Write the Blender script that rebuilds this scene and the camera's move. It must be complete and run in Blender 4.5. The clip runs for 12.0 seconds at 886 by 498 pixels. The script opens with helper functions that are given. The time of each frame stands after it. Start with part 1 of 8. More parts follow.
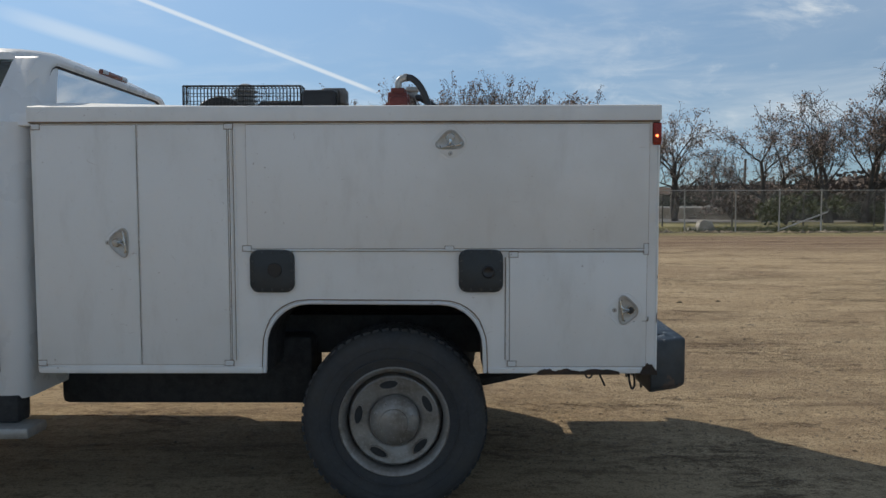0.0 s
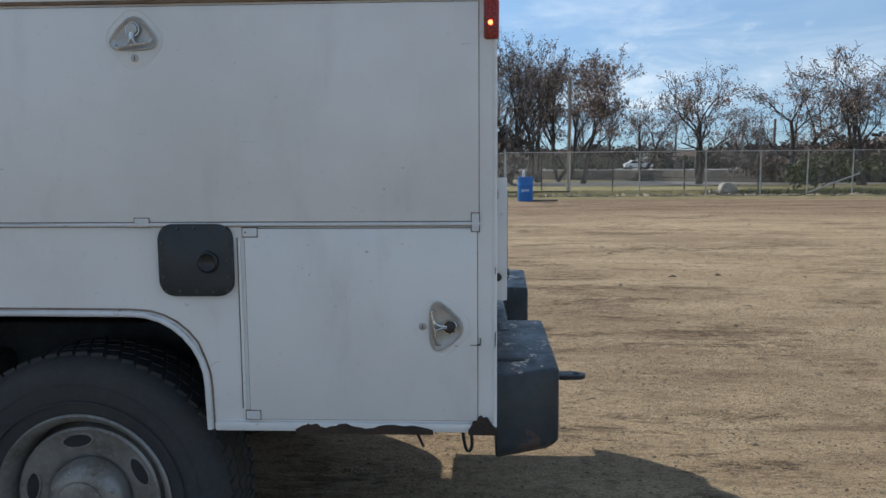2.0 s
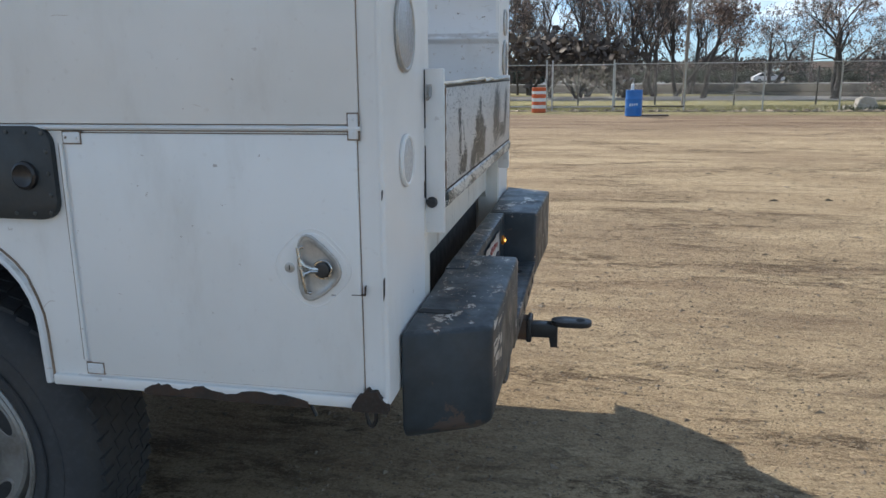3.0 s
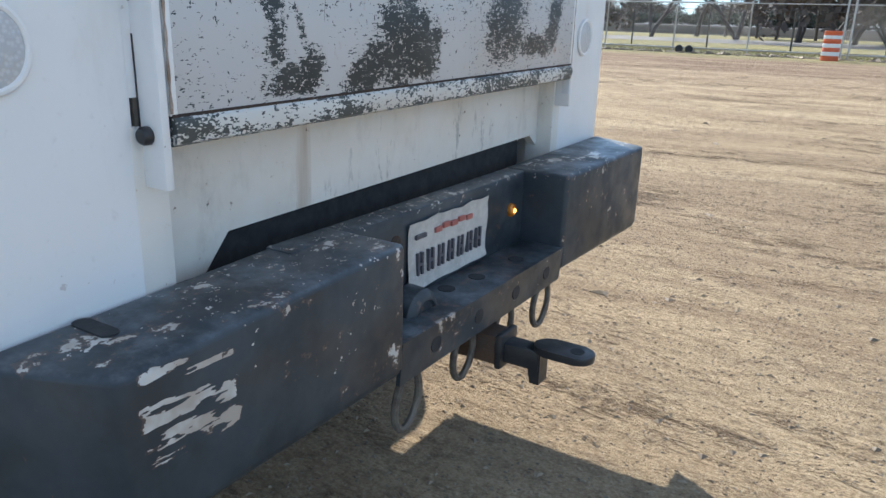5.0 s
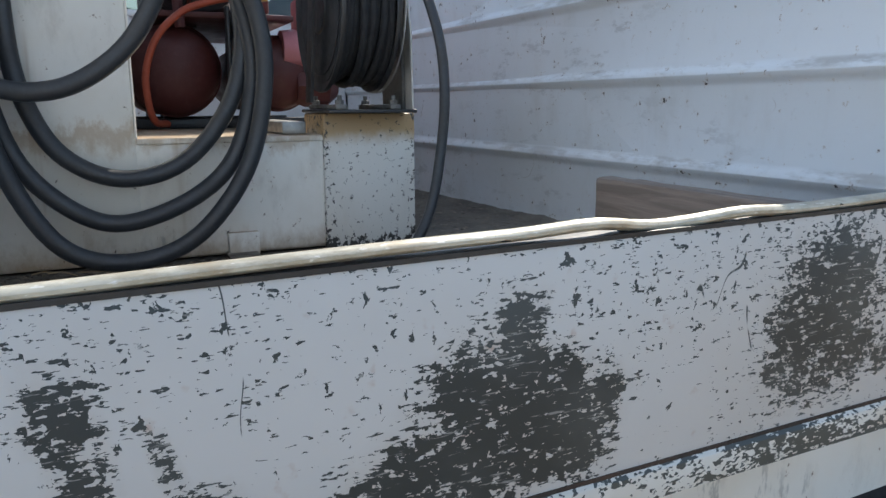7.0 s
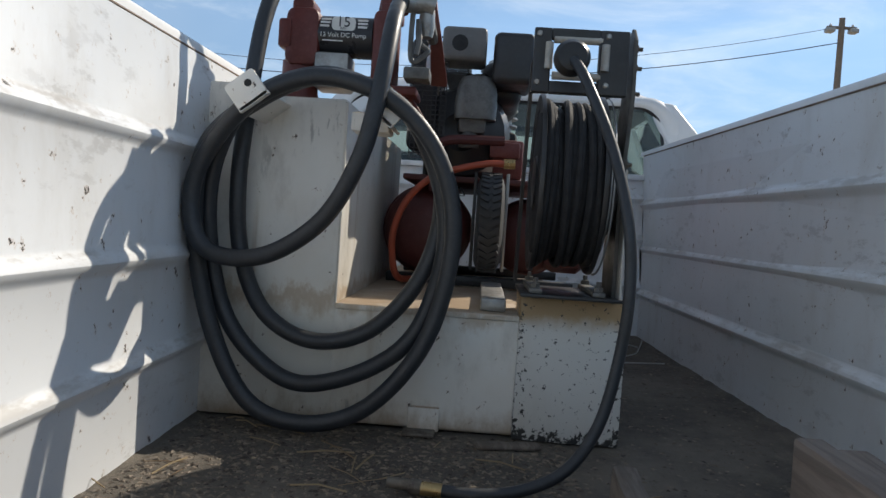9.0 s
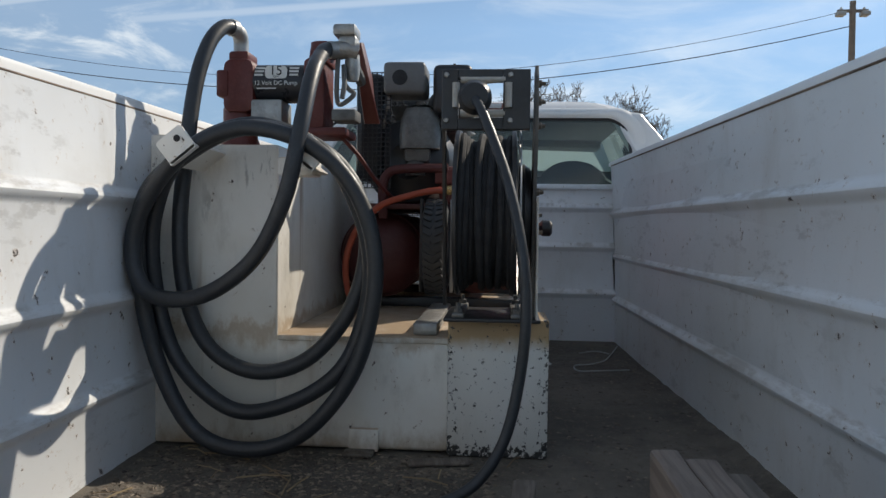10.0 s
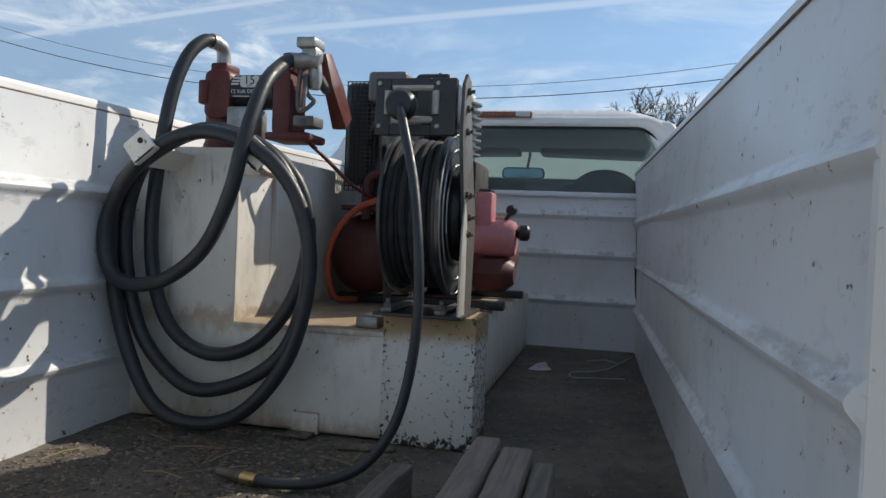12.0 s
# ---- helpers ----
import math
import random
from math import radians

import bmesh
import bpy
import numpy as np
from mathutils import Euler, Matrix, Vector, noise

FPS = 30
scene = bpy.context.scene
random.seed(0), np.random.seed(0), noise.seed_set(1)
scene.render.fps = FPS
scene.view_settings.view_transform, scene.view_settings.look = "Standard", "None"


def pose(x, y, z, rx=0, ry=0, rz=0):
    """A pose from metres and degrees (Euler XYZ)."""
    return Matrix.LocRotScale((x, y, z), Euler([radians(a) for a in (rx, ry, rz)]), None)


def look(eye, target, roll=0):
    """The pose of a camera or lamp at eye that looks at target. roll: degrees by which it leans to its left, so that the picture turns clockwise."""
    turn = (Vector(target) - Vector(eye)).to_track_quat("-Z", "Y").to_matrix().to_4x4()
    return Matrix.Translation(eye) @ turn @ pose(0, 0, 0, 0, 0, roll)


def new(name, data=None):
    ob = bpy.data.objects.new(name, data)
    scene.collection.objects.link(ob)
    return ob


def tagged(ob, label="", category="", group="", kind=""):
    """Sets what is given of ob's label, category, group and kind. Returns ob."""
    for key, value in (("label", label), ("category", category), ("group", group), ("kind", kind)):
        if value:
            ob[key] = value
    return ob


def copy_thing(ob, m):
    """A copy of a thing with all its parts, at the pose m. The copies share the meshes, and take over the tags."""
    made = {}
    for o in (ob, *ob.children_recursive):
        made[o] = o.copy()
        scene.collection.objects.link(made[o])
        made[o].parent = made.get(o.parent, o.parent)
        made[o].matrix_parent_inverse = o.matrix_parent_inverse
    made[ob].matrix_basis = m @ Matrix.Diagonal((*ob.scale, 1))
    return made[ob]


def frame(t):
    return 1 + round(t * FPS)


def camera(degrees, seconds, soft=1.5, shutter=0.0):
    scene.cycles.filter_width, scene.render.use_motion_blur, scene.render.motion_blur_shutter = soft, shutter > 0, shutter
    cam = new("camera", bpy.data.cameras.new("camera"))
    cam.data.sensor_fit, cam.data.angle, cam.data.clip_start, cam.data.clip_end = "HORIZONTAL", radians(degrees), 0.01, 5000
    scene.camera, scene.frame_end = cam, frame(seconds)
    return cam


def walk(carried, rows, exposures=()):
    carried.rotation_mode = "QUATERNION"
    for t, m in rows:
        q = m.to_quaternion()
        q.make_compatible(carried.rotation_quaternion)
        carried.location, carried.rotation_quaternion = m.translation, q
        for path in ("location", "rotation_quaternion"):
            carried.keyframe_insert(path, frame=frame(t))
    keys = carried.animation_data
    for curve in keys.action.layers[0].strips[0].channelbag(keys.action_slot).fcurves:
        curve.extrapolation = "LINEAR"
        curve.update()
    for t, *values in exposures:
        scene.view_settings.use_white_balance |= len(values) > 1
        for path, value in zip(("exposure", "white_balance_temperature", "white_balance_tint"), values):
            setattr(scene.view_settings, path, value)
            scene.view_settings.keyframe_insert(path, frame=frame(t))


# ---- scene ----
cam = camera(62.5, 12.0)
PATH = [
    (0, (0.023, -0.083, 1.291), (0.005, 1.913, 1.172), -0.1),
    (0.5, (0.171, 0.276, 1.275), (0.312, 2.267, 1.141), -0.9),
    (1, (0.41, 0.569, 1.243), (0.595, 2.554, 1.083), -1.2),
    (1.5, (0.638, 0.833, 1.246), (0.568, 2.817, 0.997), 0.1),
    (2, (0.819, 1.163, 1.237), (0.729, 3.149, 1.021), -0.4),
    (2.5, (1.029, 1.442, 1.202), (0.704, 3.393, 0.907), -0.1),
    (3, (1.207, 1.686, 1.182), (0.824, 3.599, 0.742), -0.4),
    (3.5, (1.329, 1.964, 1.137), (0.871, 3.87, 0.742), 2.0),
    (3.7, (1.381, 2.058, 1.13), (0.832, 3.932, 0.698), 1.1),
    (5.3, (1.674, 2.764, 1.08), (0.559, 4.303, 0.455), 0.5),
    (5.5, (1.654, 2.853, 1.097), (0.438, 4.316, 0.479), -1.0),
    (6, (1.64, 3.131, 1.158), (0.168, 4.352, 0.574), -0.8),
    (6.5, (1.55, 3.307, 1.229), (-0.147, 4.23, 0.711), -1.8),
    (7, (1.389, 3.432, 1.295), (-0.386, 4.268, 0.907), -0.2),
    (7.5, (1.284, 3.484, 1.341), (-0.641, 3.939, 1.043), 1.8),
    (9.3, (1.323, 3.82, 1.417), (-0.671, 3.684, 1.353), 3.2),
    (9.5, (1.341, 3.851, 1.428), (-0.652, 3.695, 1.368), 2.4),
    (10, (1.382, 3.956, 1.46), (-0.61, 3.793, 1.399), 0.8),
    (10.5, (1.377, 4.087, 1.48), (-0.605, 3.822, 1.432), 0.5),
    (11, (1.364, 4.184, 1.481), (-0.602, 3.817, 1.442), 0.6),
    (11.5, (1.356, 4.245, 1.469), (-0.602, 3.838, 1.426), 0.4),
    (12, (1.406, 4.315, 1.452), (-0.542, 3.861, 1.407), 2.4),
]
EXPOSURES = [(0.0, 0.38, 6850, 10), (1.0, 0.66, 6550, 10), (1.5, 0.70, 6400, 10), (2.5, 0.84, 6450, 10), (3.0, 1.12, 6500, 10), (3.5, 1.26, 6450, 10), (5.5, 1.72, 6200, 10), (6.5, 1.80, 6550, 10), (7.0, 1.66, 6500, 10), (7.5, 1.36, 6250, 10), (9.5, 0.66, 6800, 10), (10.5, 0.60, 6750, 10), (12.0, 0.65, 6700, 10)]
walk(cam, [(t, look(eye, target, roll)) for t, eye, target, roll in PATH], EXPOSURES)

# ---- light: low winter sun ahead and to the right of the truck, thin cirrus sky ----
SUN = Vector((-0.92, 0.905, 1.0)).normalized()
SUN_EL = math.asin(SUN.z)
SUN_ROT = math.atan2(SUN.x, SUN.y)
sun_data = bpy.data.lights.new("sun", "SUN")
sun_data.energy, sun_data.angle, sun_data.color = 2.45, radians(0.53), (1.0, 0.93, 0.82)
sun_ob = new("sun", sun_data)
sun_ob.matrix_world = look(SUN * 60, (0, 0, 0))
scene.view_settings.exposure = 0.0


def make_world():
    w = bpy.data.worlds.new("sky")
    scene.world = w
    w.use_nodes = True
    nt = w.node_tree
    nt.nodes.clear()
    n = nt.nodes.new
    link = nt.links.new
    out = n("ShaderNodeOutputWorld")
    bg = n("ShaderNodeBackground")
    sky = n("ShaderNodeTexSky")
    sky.sky_type, sky.sun_disc = "NISHITA", False
    sky.sun_elevation, sky.sun_rotation = SUN_EL, SUN_ROT
    sky.altitude = 4000.0
    sky.air_density, sky.dust_density, sky.ozone_density = 0.65, 0.95, 1.8
    co = n("ShaderNodeTexCoord")

    def cirrus(scale, stretch, rot, lo, hi, detail):
        m = n("ShaderNodeMapping")
        m.inputs["Rotation"].default_value = rot
        m.inputs["Scale"].default_value = stretch
        link(co.outputs["Generated"], m.inputs["Vector"])
        t = n("ShaderNodeTexNoise")
        t.inputs["Scale"].default_value, t.inputs["Detail"].default_value = scale, detail
        t.inputs["Roughness"].default_value, t.inputs["Distortion"].default_value = 0.62, 0.5
        link(m.outputs[0], t.inputs["Vector"])
        r = n("ShaderNodeMapRange")
        r.interpolation_type = "SMOOTHSTEP"
        r.inputs["From Min"].default_value, r.inputs["From Max"].default_value = lo, hi
        link(t.outputs["Fac"], r.inputs["Value"])
        return r.outputs[0]

    def math_node(op, a, b=None):
        m = n("ShaderNodeMath")
        m.operation = op
        for i, v in enumerate((a, b)):
            if v is None:
                continue
            if isinstance(v, (int, float)):
                m.inputs[i].default_value = v
            else:
                link(v, m.inputs[i])
        return m.outputs[0]

    def contrail(d0, d1, width, soft):
        """A thin vapour trail along the great circle through two directions, faded beyond its ends."""
        a, b = Vector(d0).normalized(), Vector(d1).normalized()
        normal, mid = a.cross(b).normalized(), (a + b).normalized()
        dots = []
        for v in (normal, mid):
            d = n("ShaderNodeVectorMath")
            d.operation = "DOT_PRODUCT"
            link(co.outputs["Generated"], d.inputs[0])
            d.inputs[1].default_value = v
            dots.append(d.outputs["Value"])
        off = math_node("ABSOLUTE", dots[0])
        r = n("ShaderNodeMapRange")
        r.interpolation_type = "SMOOTHSTEP"
        r.inputs["From Min"].default_value, r.inputs["From Max"].default_value = width, width * 0.15
        link(off, r.inputs["Value"])
        reach = a.dot(mid)
        e = n("ShaderNodeMapRange")
        e.interpolation_type = "SMOOTHSTEP"
        e.inputs["From Min"].default_value, e.inputs["From Max"].default_value = reach - 0.004, reach + 0.006
        link(dots[1], e.inputs["Value"])
        return math_node("MULTIPLY", math_node("MULTIPLY", r.outputs[0], e.outputs[0]), soft)

    wisps = cirrus(2.6, (1.0, 1.3, 4.5), (0.15, 0.25, 0.5), 0.47, 0.78, 9)
    puffs = cirrus(7.5, (1.0, 1.0, 2.6), (0.3, -0.2, 0.2), 0.47, 0.70, 10)
    veil = cirrus(1.1, (1.0, 1.0, 2.5), (0.0, 0.2, 1.1), 0.36, 0.82, 4)
    cover = math_node("MULTIPLY", wisps, 0.27)
    cover = math_node("ADD", cover, math_node("MULTIPLY", math_node("MULTIPLY", puffs, veil), 0.9))
    cover = math_node("ADD", cover, math_node("MULTIPLY", veil, 0.11))
    cover = math_node("ADD", cover, 0.05)
    for trail in (
        contrail((-0.51, 0.85, 0.298), (-0.0945, 0.9842, 0.1499), 0.0045, 0.55),
        contrail((-0.5068, 0.8336, 0.2197), (-0.34, 0.92, 0.175), 0.016, 0.35),
        contrail((-0.70, -0.69, 0.20), (-0.8706, -0.40, 0.295), 0.007, 0.3),
        contrail((-0.86, -0.47, 0.245), (-0.9443, 0.15, 0.3084), 0.009, 0.26),
    ):
        cover = math_node("MAXIMUM", cover, trail)
    cover = math_node("MINIMUM", cover, 0.92)
    mix = n("ShaderNodeMix")
    mix.data_type = "RGBA"
    link(cover, mix.inputs["Factor"])
    # added tint: a multiply that takes some blue out of the sky
    haze = n("ShaderNodeMix")
    haze.data_type, haze.blend_type = "RGBA", "MULTIPLY"
    haze.inputs["Factor"].default_value = 1.0
    link(sky.outputs[0], haze.inputs["A"])
    haze.inputs["B"].default_value = (0.965, 1.0, 0.835, 1)
    # added dimming: the sky is multiplied darker towards the horizon, all round
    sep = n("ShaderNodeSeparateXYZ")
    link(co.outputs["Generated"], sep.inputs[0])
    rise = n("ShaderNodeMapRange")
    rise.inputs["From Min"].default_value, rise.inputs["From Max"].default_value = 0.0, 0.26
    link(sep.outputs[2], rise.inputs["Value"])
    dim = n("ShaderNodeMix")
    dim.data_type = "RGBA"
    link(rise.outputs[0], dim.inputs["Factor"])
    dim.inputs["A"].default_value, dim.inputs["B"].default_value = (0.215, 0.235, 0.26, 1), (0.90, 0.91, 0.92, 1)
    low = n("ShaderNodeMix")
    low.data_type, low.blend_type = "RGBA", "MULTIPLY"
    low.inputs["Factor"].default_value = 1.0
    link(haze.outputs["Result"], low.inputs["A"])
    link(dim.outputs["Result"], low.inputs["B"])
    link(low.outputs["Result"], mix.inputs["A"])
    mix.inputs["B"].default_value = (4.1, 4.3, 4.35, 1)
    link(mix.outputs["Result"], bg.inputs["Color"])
    bg.inputs["Strength"].default_value = 0.172
    link(bg.outputs[0], out.inputs["Surface"])


make_world()

# ---- materials ----
class Mat:
    """A small builder for procedural materials."""

    def __init__(self, name, rough=0.6, metal=0.0, spec=0.5):
        self.m = bpy.data.materials.new(name)
        self.m.use_nodes = True
        self.nt = self.m.node_tree
        self.b = self.nt.nodes["Principled BSDF"]
        self.b.inputs["Roughness"].default_value = rough
        self.b.inputs["Metallic"].default_value = metal
        self.b.inputs["Specular IOR Level"].default_value = spec
        self.co = self.nt.nodes.new("ShaderNodeTexCoord").outputs["Object"]
        self.height = None

    def put(self, socket, value):
        if isinstance(value, (int, float)):
            socket.default_value = value
        elif isinstance(value, tuple):
            socket.default_value = (*value, 1) if len(value) == 3 and socket.type == "RGBA" else value
        else:
            self.nt.links.new(value, socket)

    def noise(self, scale, detail=4, rough=0.55, stretch=(1, 1, 1), at=(0, 0, 0), distort=0.0, random_at=False):
        mp = self.nt.nodes.new("ShaderNodeMapping")
        mp.inputs["Scale"].default_value = stretch
        mp.inputs["Location"].default_value = at
        self.nt.links.new(self.co, mp.inputs["Vector"])
        t = self.nt.nodes.new("ShaderNodeTexNoise")
        t.inputs["Scale"].default_value, t.inputs["Detail"].default_value = scale, detail
        t.inputs["Roughness"].default_value, t.inputs["Distortion"].default_value = rough, distort
        self.nt.links.new(mp.outputs[0], t.inputs["Vector"])
        return t.outputs["Fac"]

    def cells(self, scale, stretch=(1, 1, 1), feature="F1"):
        mp = self.nt.nodes.new("ShaderNodeMapping")
        mp.inputs["Scale"].default_value = stretch
        self.nt.links.new(self.co, mp.inputs["Vector"])
        t = self.nt.nodes.new("ShaderNodeTexVoronoi")
        t.feature = feature
        t.inputs["Scale"].default_value = scale
        self.nt.links.new(mp.outputs[0], t.inputs["Vector"])
        return t.outputs["Distance"]

    def flakes(self, scale, stretch=(1, 1, 1), warp=0.004, rough=90):
        """A random value for each small ragged cell, for paint that comes away in flakes."""
        n = self.nt.nodes.new("ShaderNodeTexNoise")
        n.inputs["Scale"].default_value, n.inputs["Detail"].default_value = rough, 3
        self.nt.links.new(self.co, n.inputs["Vector"])
        w = self.nt.nodes.new("ShaderNodeVectorMath")
        w.operation = "MULTIPLY_ADD"
        self.nt.links.new(n.outputs["Color"], w.inputs[0])
        w.inputs[1].default_value = (warp, warp, warp)
        self.nt.links.new(self.co, w.inputs[2])
        mp = self.nt.nodes.new("ShaderNodeMapping")
        mp.inputs["Scale"].default_value = stretch
        self.nt.links.new(w.outputs[0], mp.inputs["Vector"])
        t = self.nt.nodes.new("ShaderNodeTexVoronoi")
        t.inputs["Scale"].default_value = scale
        self.nt.links.new(mp.outputs[0], t.inputs["Vector"])
        s = self.nt.nodes.new("ShaderNodeSeparateColor")
        self.nt.links.new(t.outputs["Color"], s.inputs[0])
        return s.outputs[0]

    def step(self, value, lo, hi, to0=0.0, to1=1.0):
        r = self.nt.nodes.new("ShaderNodeMapRange")
        r.interpolation_type = "SMOOTHSTEP"
        for key, v in (("From Min", lo), ("From Max", hi), ("To Min", to0), ("To Max", to1)):
            self.put(r.inputs[key], v)
        self.put(r.inputs["Value"], value)
        return r.outputs[0]

    def calc(self, op, a, b=0.0):
        m = self.nt.nodes.new("ShaderNodeMath")
        m.operation = op
        self.put(m.inputs[0], a)
        self.put(m.inputs[1], b)
        return m.outputs[0]

    def mix(self, fac, a, b, blend="MIX"):
        m = self.nt.nodes.new("ShaderNodeMix")
        m.data_type, m.blend_type = "RGBA", blend
        self.put(m.inputs["Factor"], fac)
        self.put(m.inputs["A"], a)
        self.put(m.inputs["B"], b)
        return m.outputs["Result"]

    def axis(self, i):
        s = self.nt.nodes.new("ShaderNodeSeparateXYZ")
        self.nt.links.new(self.co, s.inputs[0])
        return s.outputs[i]

    def band(self, i, lo, hi, soft):
        """1 between lo and hi along axis i of the object."""
        v = self.axis(i)
        return self.calc("MULTIPLY", self.step(v, lo - soft, lo + soft), self.step(v, hi + soft, hi - soft))

    def random(self):
        return self.nt.nodes.new("ShaderNodeObjectInfo").outputs["Random"]

    def island(self):
        return self.nt.nodes.new("ShaderNodeNewGeometry").outputs["Random Per Island"]

    def color(self, value):
        self.put(self.b.inputs["Base Color"], value)
        return self

    def rough(self, value):
        self.put(self.b.inputs["Roughness"], value)
        return self

    def bump(self, height, strength=0.3, distance=0.01):
        n = self.nt.nodes.new("ShaderNodeBump")
        n.inputs["Strength"].default_value, n.inputs["Distance"].default_value = strength, distance
        self.put(n.inputs["Height"], height)
        if self.height is not None:
            self.nt.links.new(self.height, n.inputs["Normal"])
        self.height = n.outputs[0]
        self.nt.links.new(self.height, self.b.inputs["Normal"])
        return self


def white_paint(name, base=(0.80, 0.80, 0.79), dirt=0.25, chips=0.0, rough=0.38, ledges=0.0):
    m = Mat(name, rough)
    big = m.step(m.noise(1.6, 5), 0.42, 0.75)
    grime = m.step(m.noise(7, 6, 0.65, (1, 1, 0.35)), 0.5, 0.8)
    c = m.mix(m.calc("MULTIPLY", big, dirt), base, (0.50, 0.47, 0.41))
    c = m.mix(m.calc("MULTIPLY", grime, dirt * 0.8), c, (0.42, 0.37, 0.30))
    fine = m.step(m.noise(60, 3), 0.62, 0.8)
    c = m.mix(m.calc("MULTIPLY", fine, dirt * 0.5), c, (0.36, 0.30, 0.24))
    mark = m.calc("MULTIPLY", m.step(m.calc("ABSOLUTE", m.calc("SUBTRACT", m.noise(6, 2, 0.5, (0.7, 1, 1.3), (4, 4, 4)), 0.5)), 0.0035, 0.0012), m.step(m.noise(8, 2, 0.5, at=(8, 2, 5)), 0.66, 0.70))
    c = m.mix(m.calc("MULTIPLY", mark, min(0.6, dirt * 1.4)), c, (0.33, 0.24, 0.17))
    spot = m.calc("MULTIPLY", m.step(m.noise(55, 3, 0.6, (0.6, 1, 1), (2, 6, 1)), 0.70, 0.72), m.step(m.noise(2.2, 3, 0.5, at=(1, 7, 3)), 0.46, 0.62))
    c = m.mix(m.calc("MULTIPLY", spot, min(1.0, dirt * 2.0)), c, (0.24, 0.16, 0.11))
    if chips:
        ch = m.step(m.noise(38, 4, 0.7), 0.70 - 0.08 * chips, 0.715 - 0.08 * chips)
        halo = m.step(m.noise(38, 4, 0.7), 0.64 - 0.08 * chips, 0.70 - 0.08 * chips)
        c = m.mix(m.calc("MULTIPLY", halo, 0.35), c, (0.40, 0.25, 0.13))
        c = m.mix(ch, c, (0.045, 0.04, 0.035))
        rub = m.calc("MULTIPLY", m.step(m.noise(20, 5, 0.72, (0.45, 1, 1.1), (7, 3, 2)), 0.55, 0.65), m.step(m.noise(3.0, 3, 0.55, at=(5, 1, 7)), 0.50, 0.66))
        c = m.mix(m.calc("MULTIPLY", rub, 0.32), c, (0.25, 0.23, 0.21))
        m.bump(m.calc("SUBTRACT", 1.0, ch), 0.25, 0.002)
    if ledges:
        # dust and scuffs lie on the ledges of the pressed ribs
        up = m.nt.nodes.new("ShaderNodeNewGeometry")
        sep = m.nt.nodes.new("ShaderNodeSeparateXYZ")
        m.nt.links.new(up.outputs["Normal"], sep.inputs[0])
        ledge = m.calc("MULTIPLY", m.step(sep.outputs[2], 0.15, 0.6), m.step(m.noise(14, 5, 0.7, (0.35, 1, 1), (3, 3, 9)), 0.44, 0.62))
        c = m.mix(m.calc("MULTIPLY", ledge, ledges), c, (0.30, 0.26, 0.21))
    m.color(c)
    m.rough(m.step(m.noise(5, 4), 0.3, 0.8, rough - 0.07, rough + 0.2))
    m.bump(m.noise(2.3, 2), 0.12, 0.02)
    return m.m


def plain(name, base, rough=0.6, metal=0.0, var=0.25, scale=12.0, bump=0.1, spec=0.5, alt=None):
    m = Mat(name, rough, metal, spec)
    alt = alt or tuple(c * 0.55 for c in base)
    a = m.step(m.noise(scale, 5, 0.6), 0.35, 0.75)
    b = m.step(m.noise(scale * 7, 3, 0.6), 0.45, 0.75)
    c = m.mix(m.calc("MULTIPLY", a, var), base, alt)
    c = m.mix(m.calc("MULTIPLY", b, var * 0.6), c, tuple(min(1, x * 1.3 + 0.02) for x in base))
    m.color(c)
    m.rough(m.step(m.noise(scale * 2, 4), 0.3, 0.8, max(0.05, rough - 0.1), min(1, rough + 0.15)))
    if bump:
        m.bump(m.noise(scale * 6, 3), bump, 0.004)
    return m.m


PAINT = white_paint("white_body_paint", (0.84, 0.84, 0.83), dirt=0.28)
PAINT_CAB = white_paint("white_cab_paint", (0.78, 0.78, 0.78), dirt=0.1, rough=0.28)
PAINT_BED = white_paint("white_bed_paint", (0.775, 0.795, 0.815), dirt=0.36, chips=0.30, ledges=0.55)


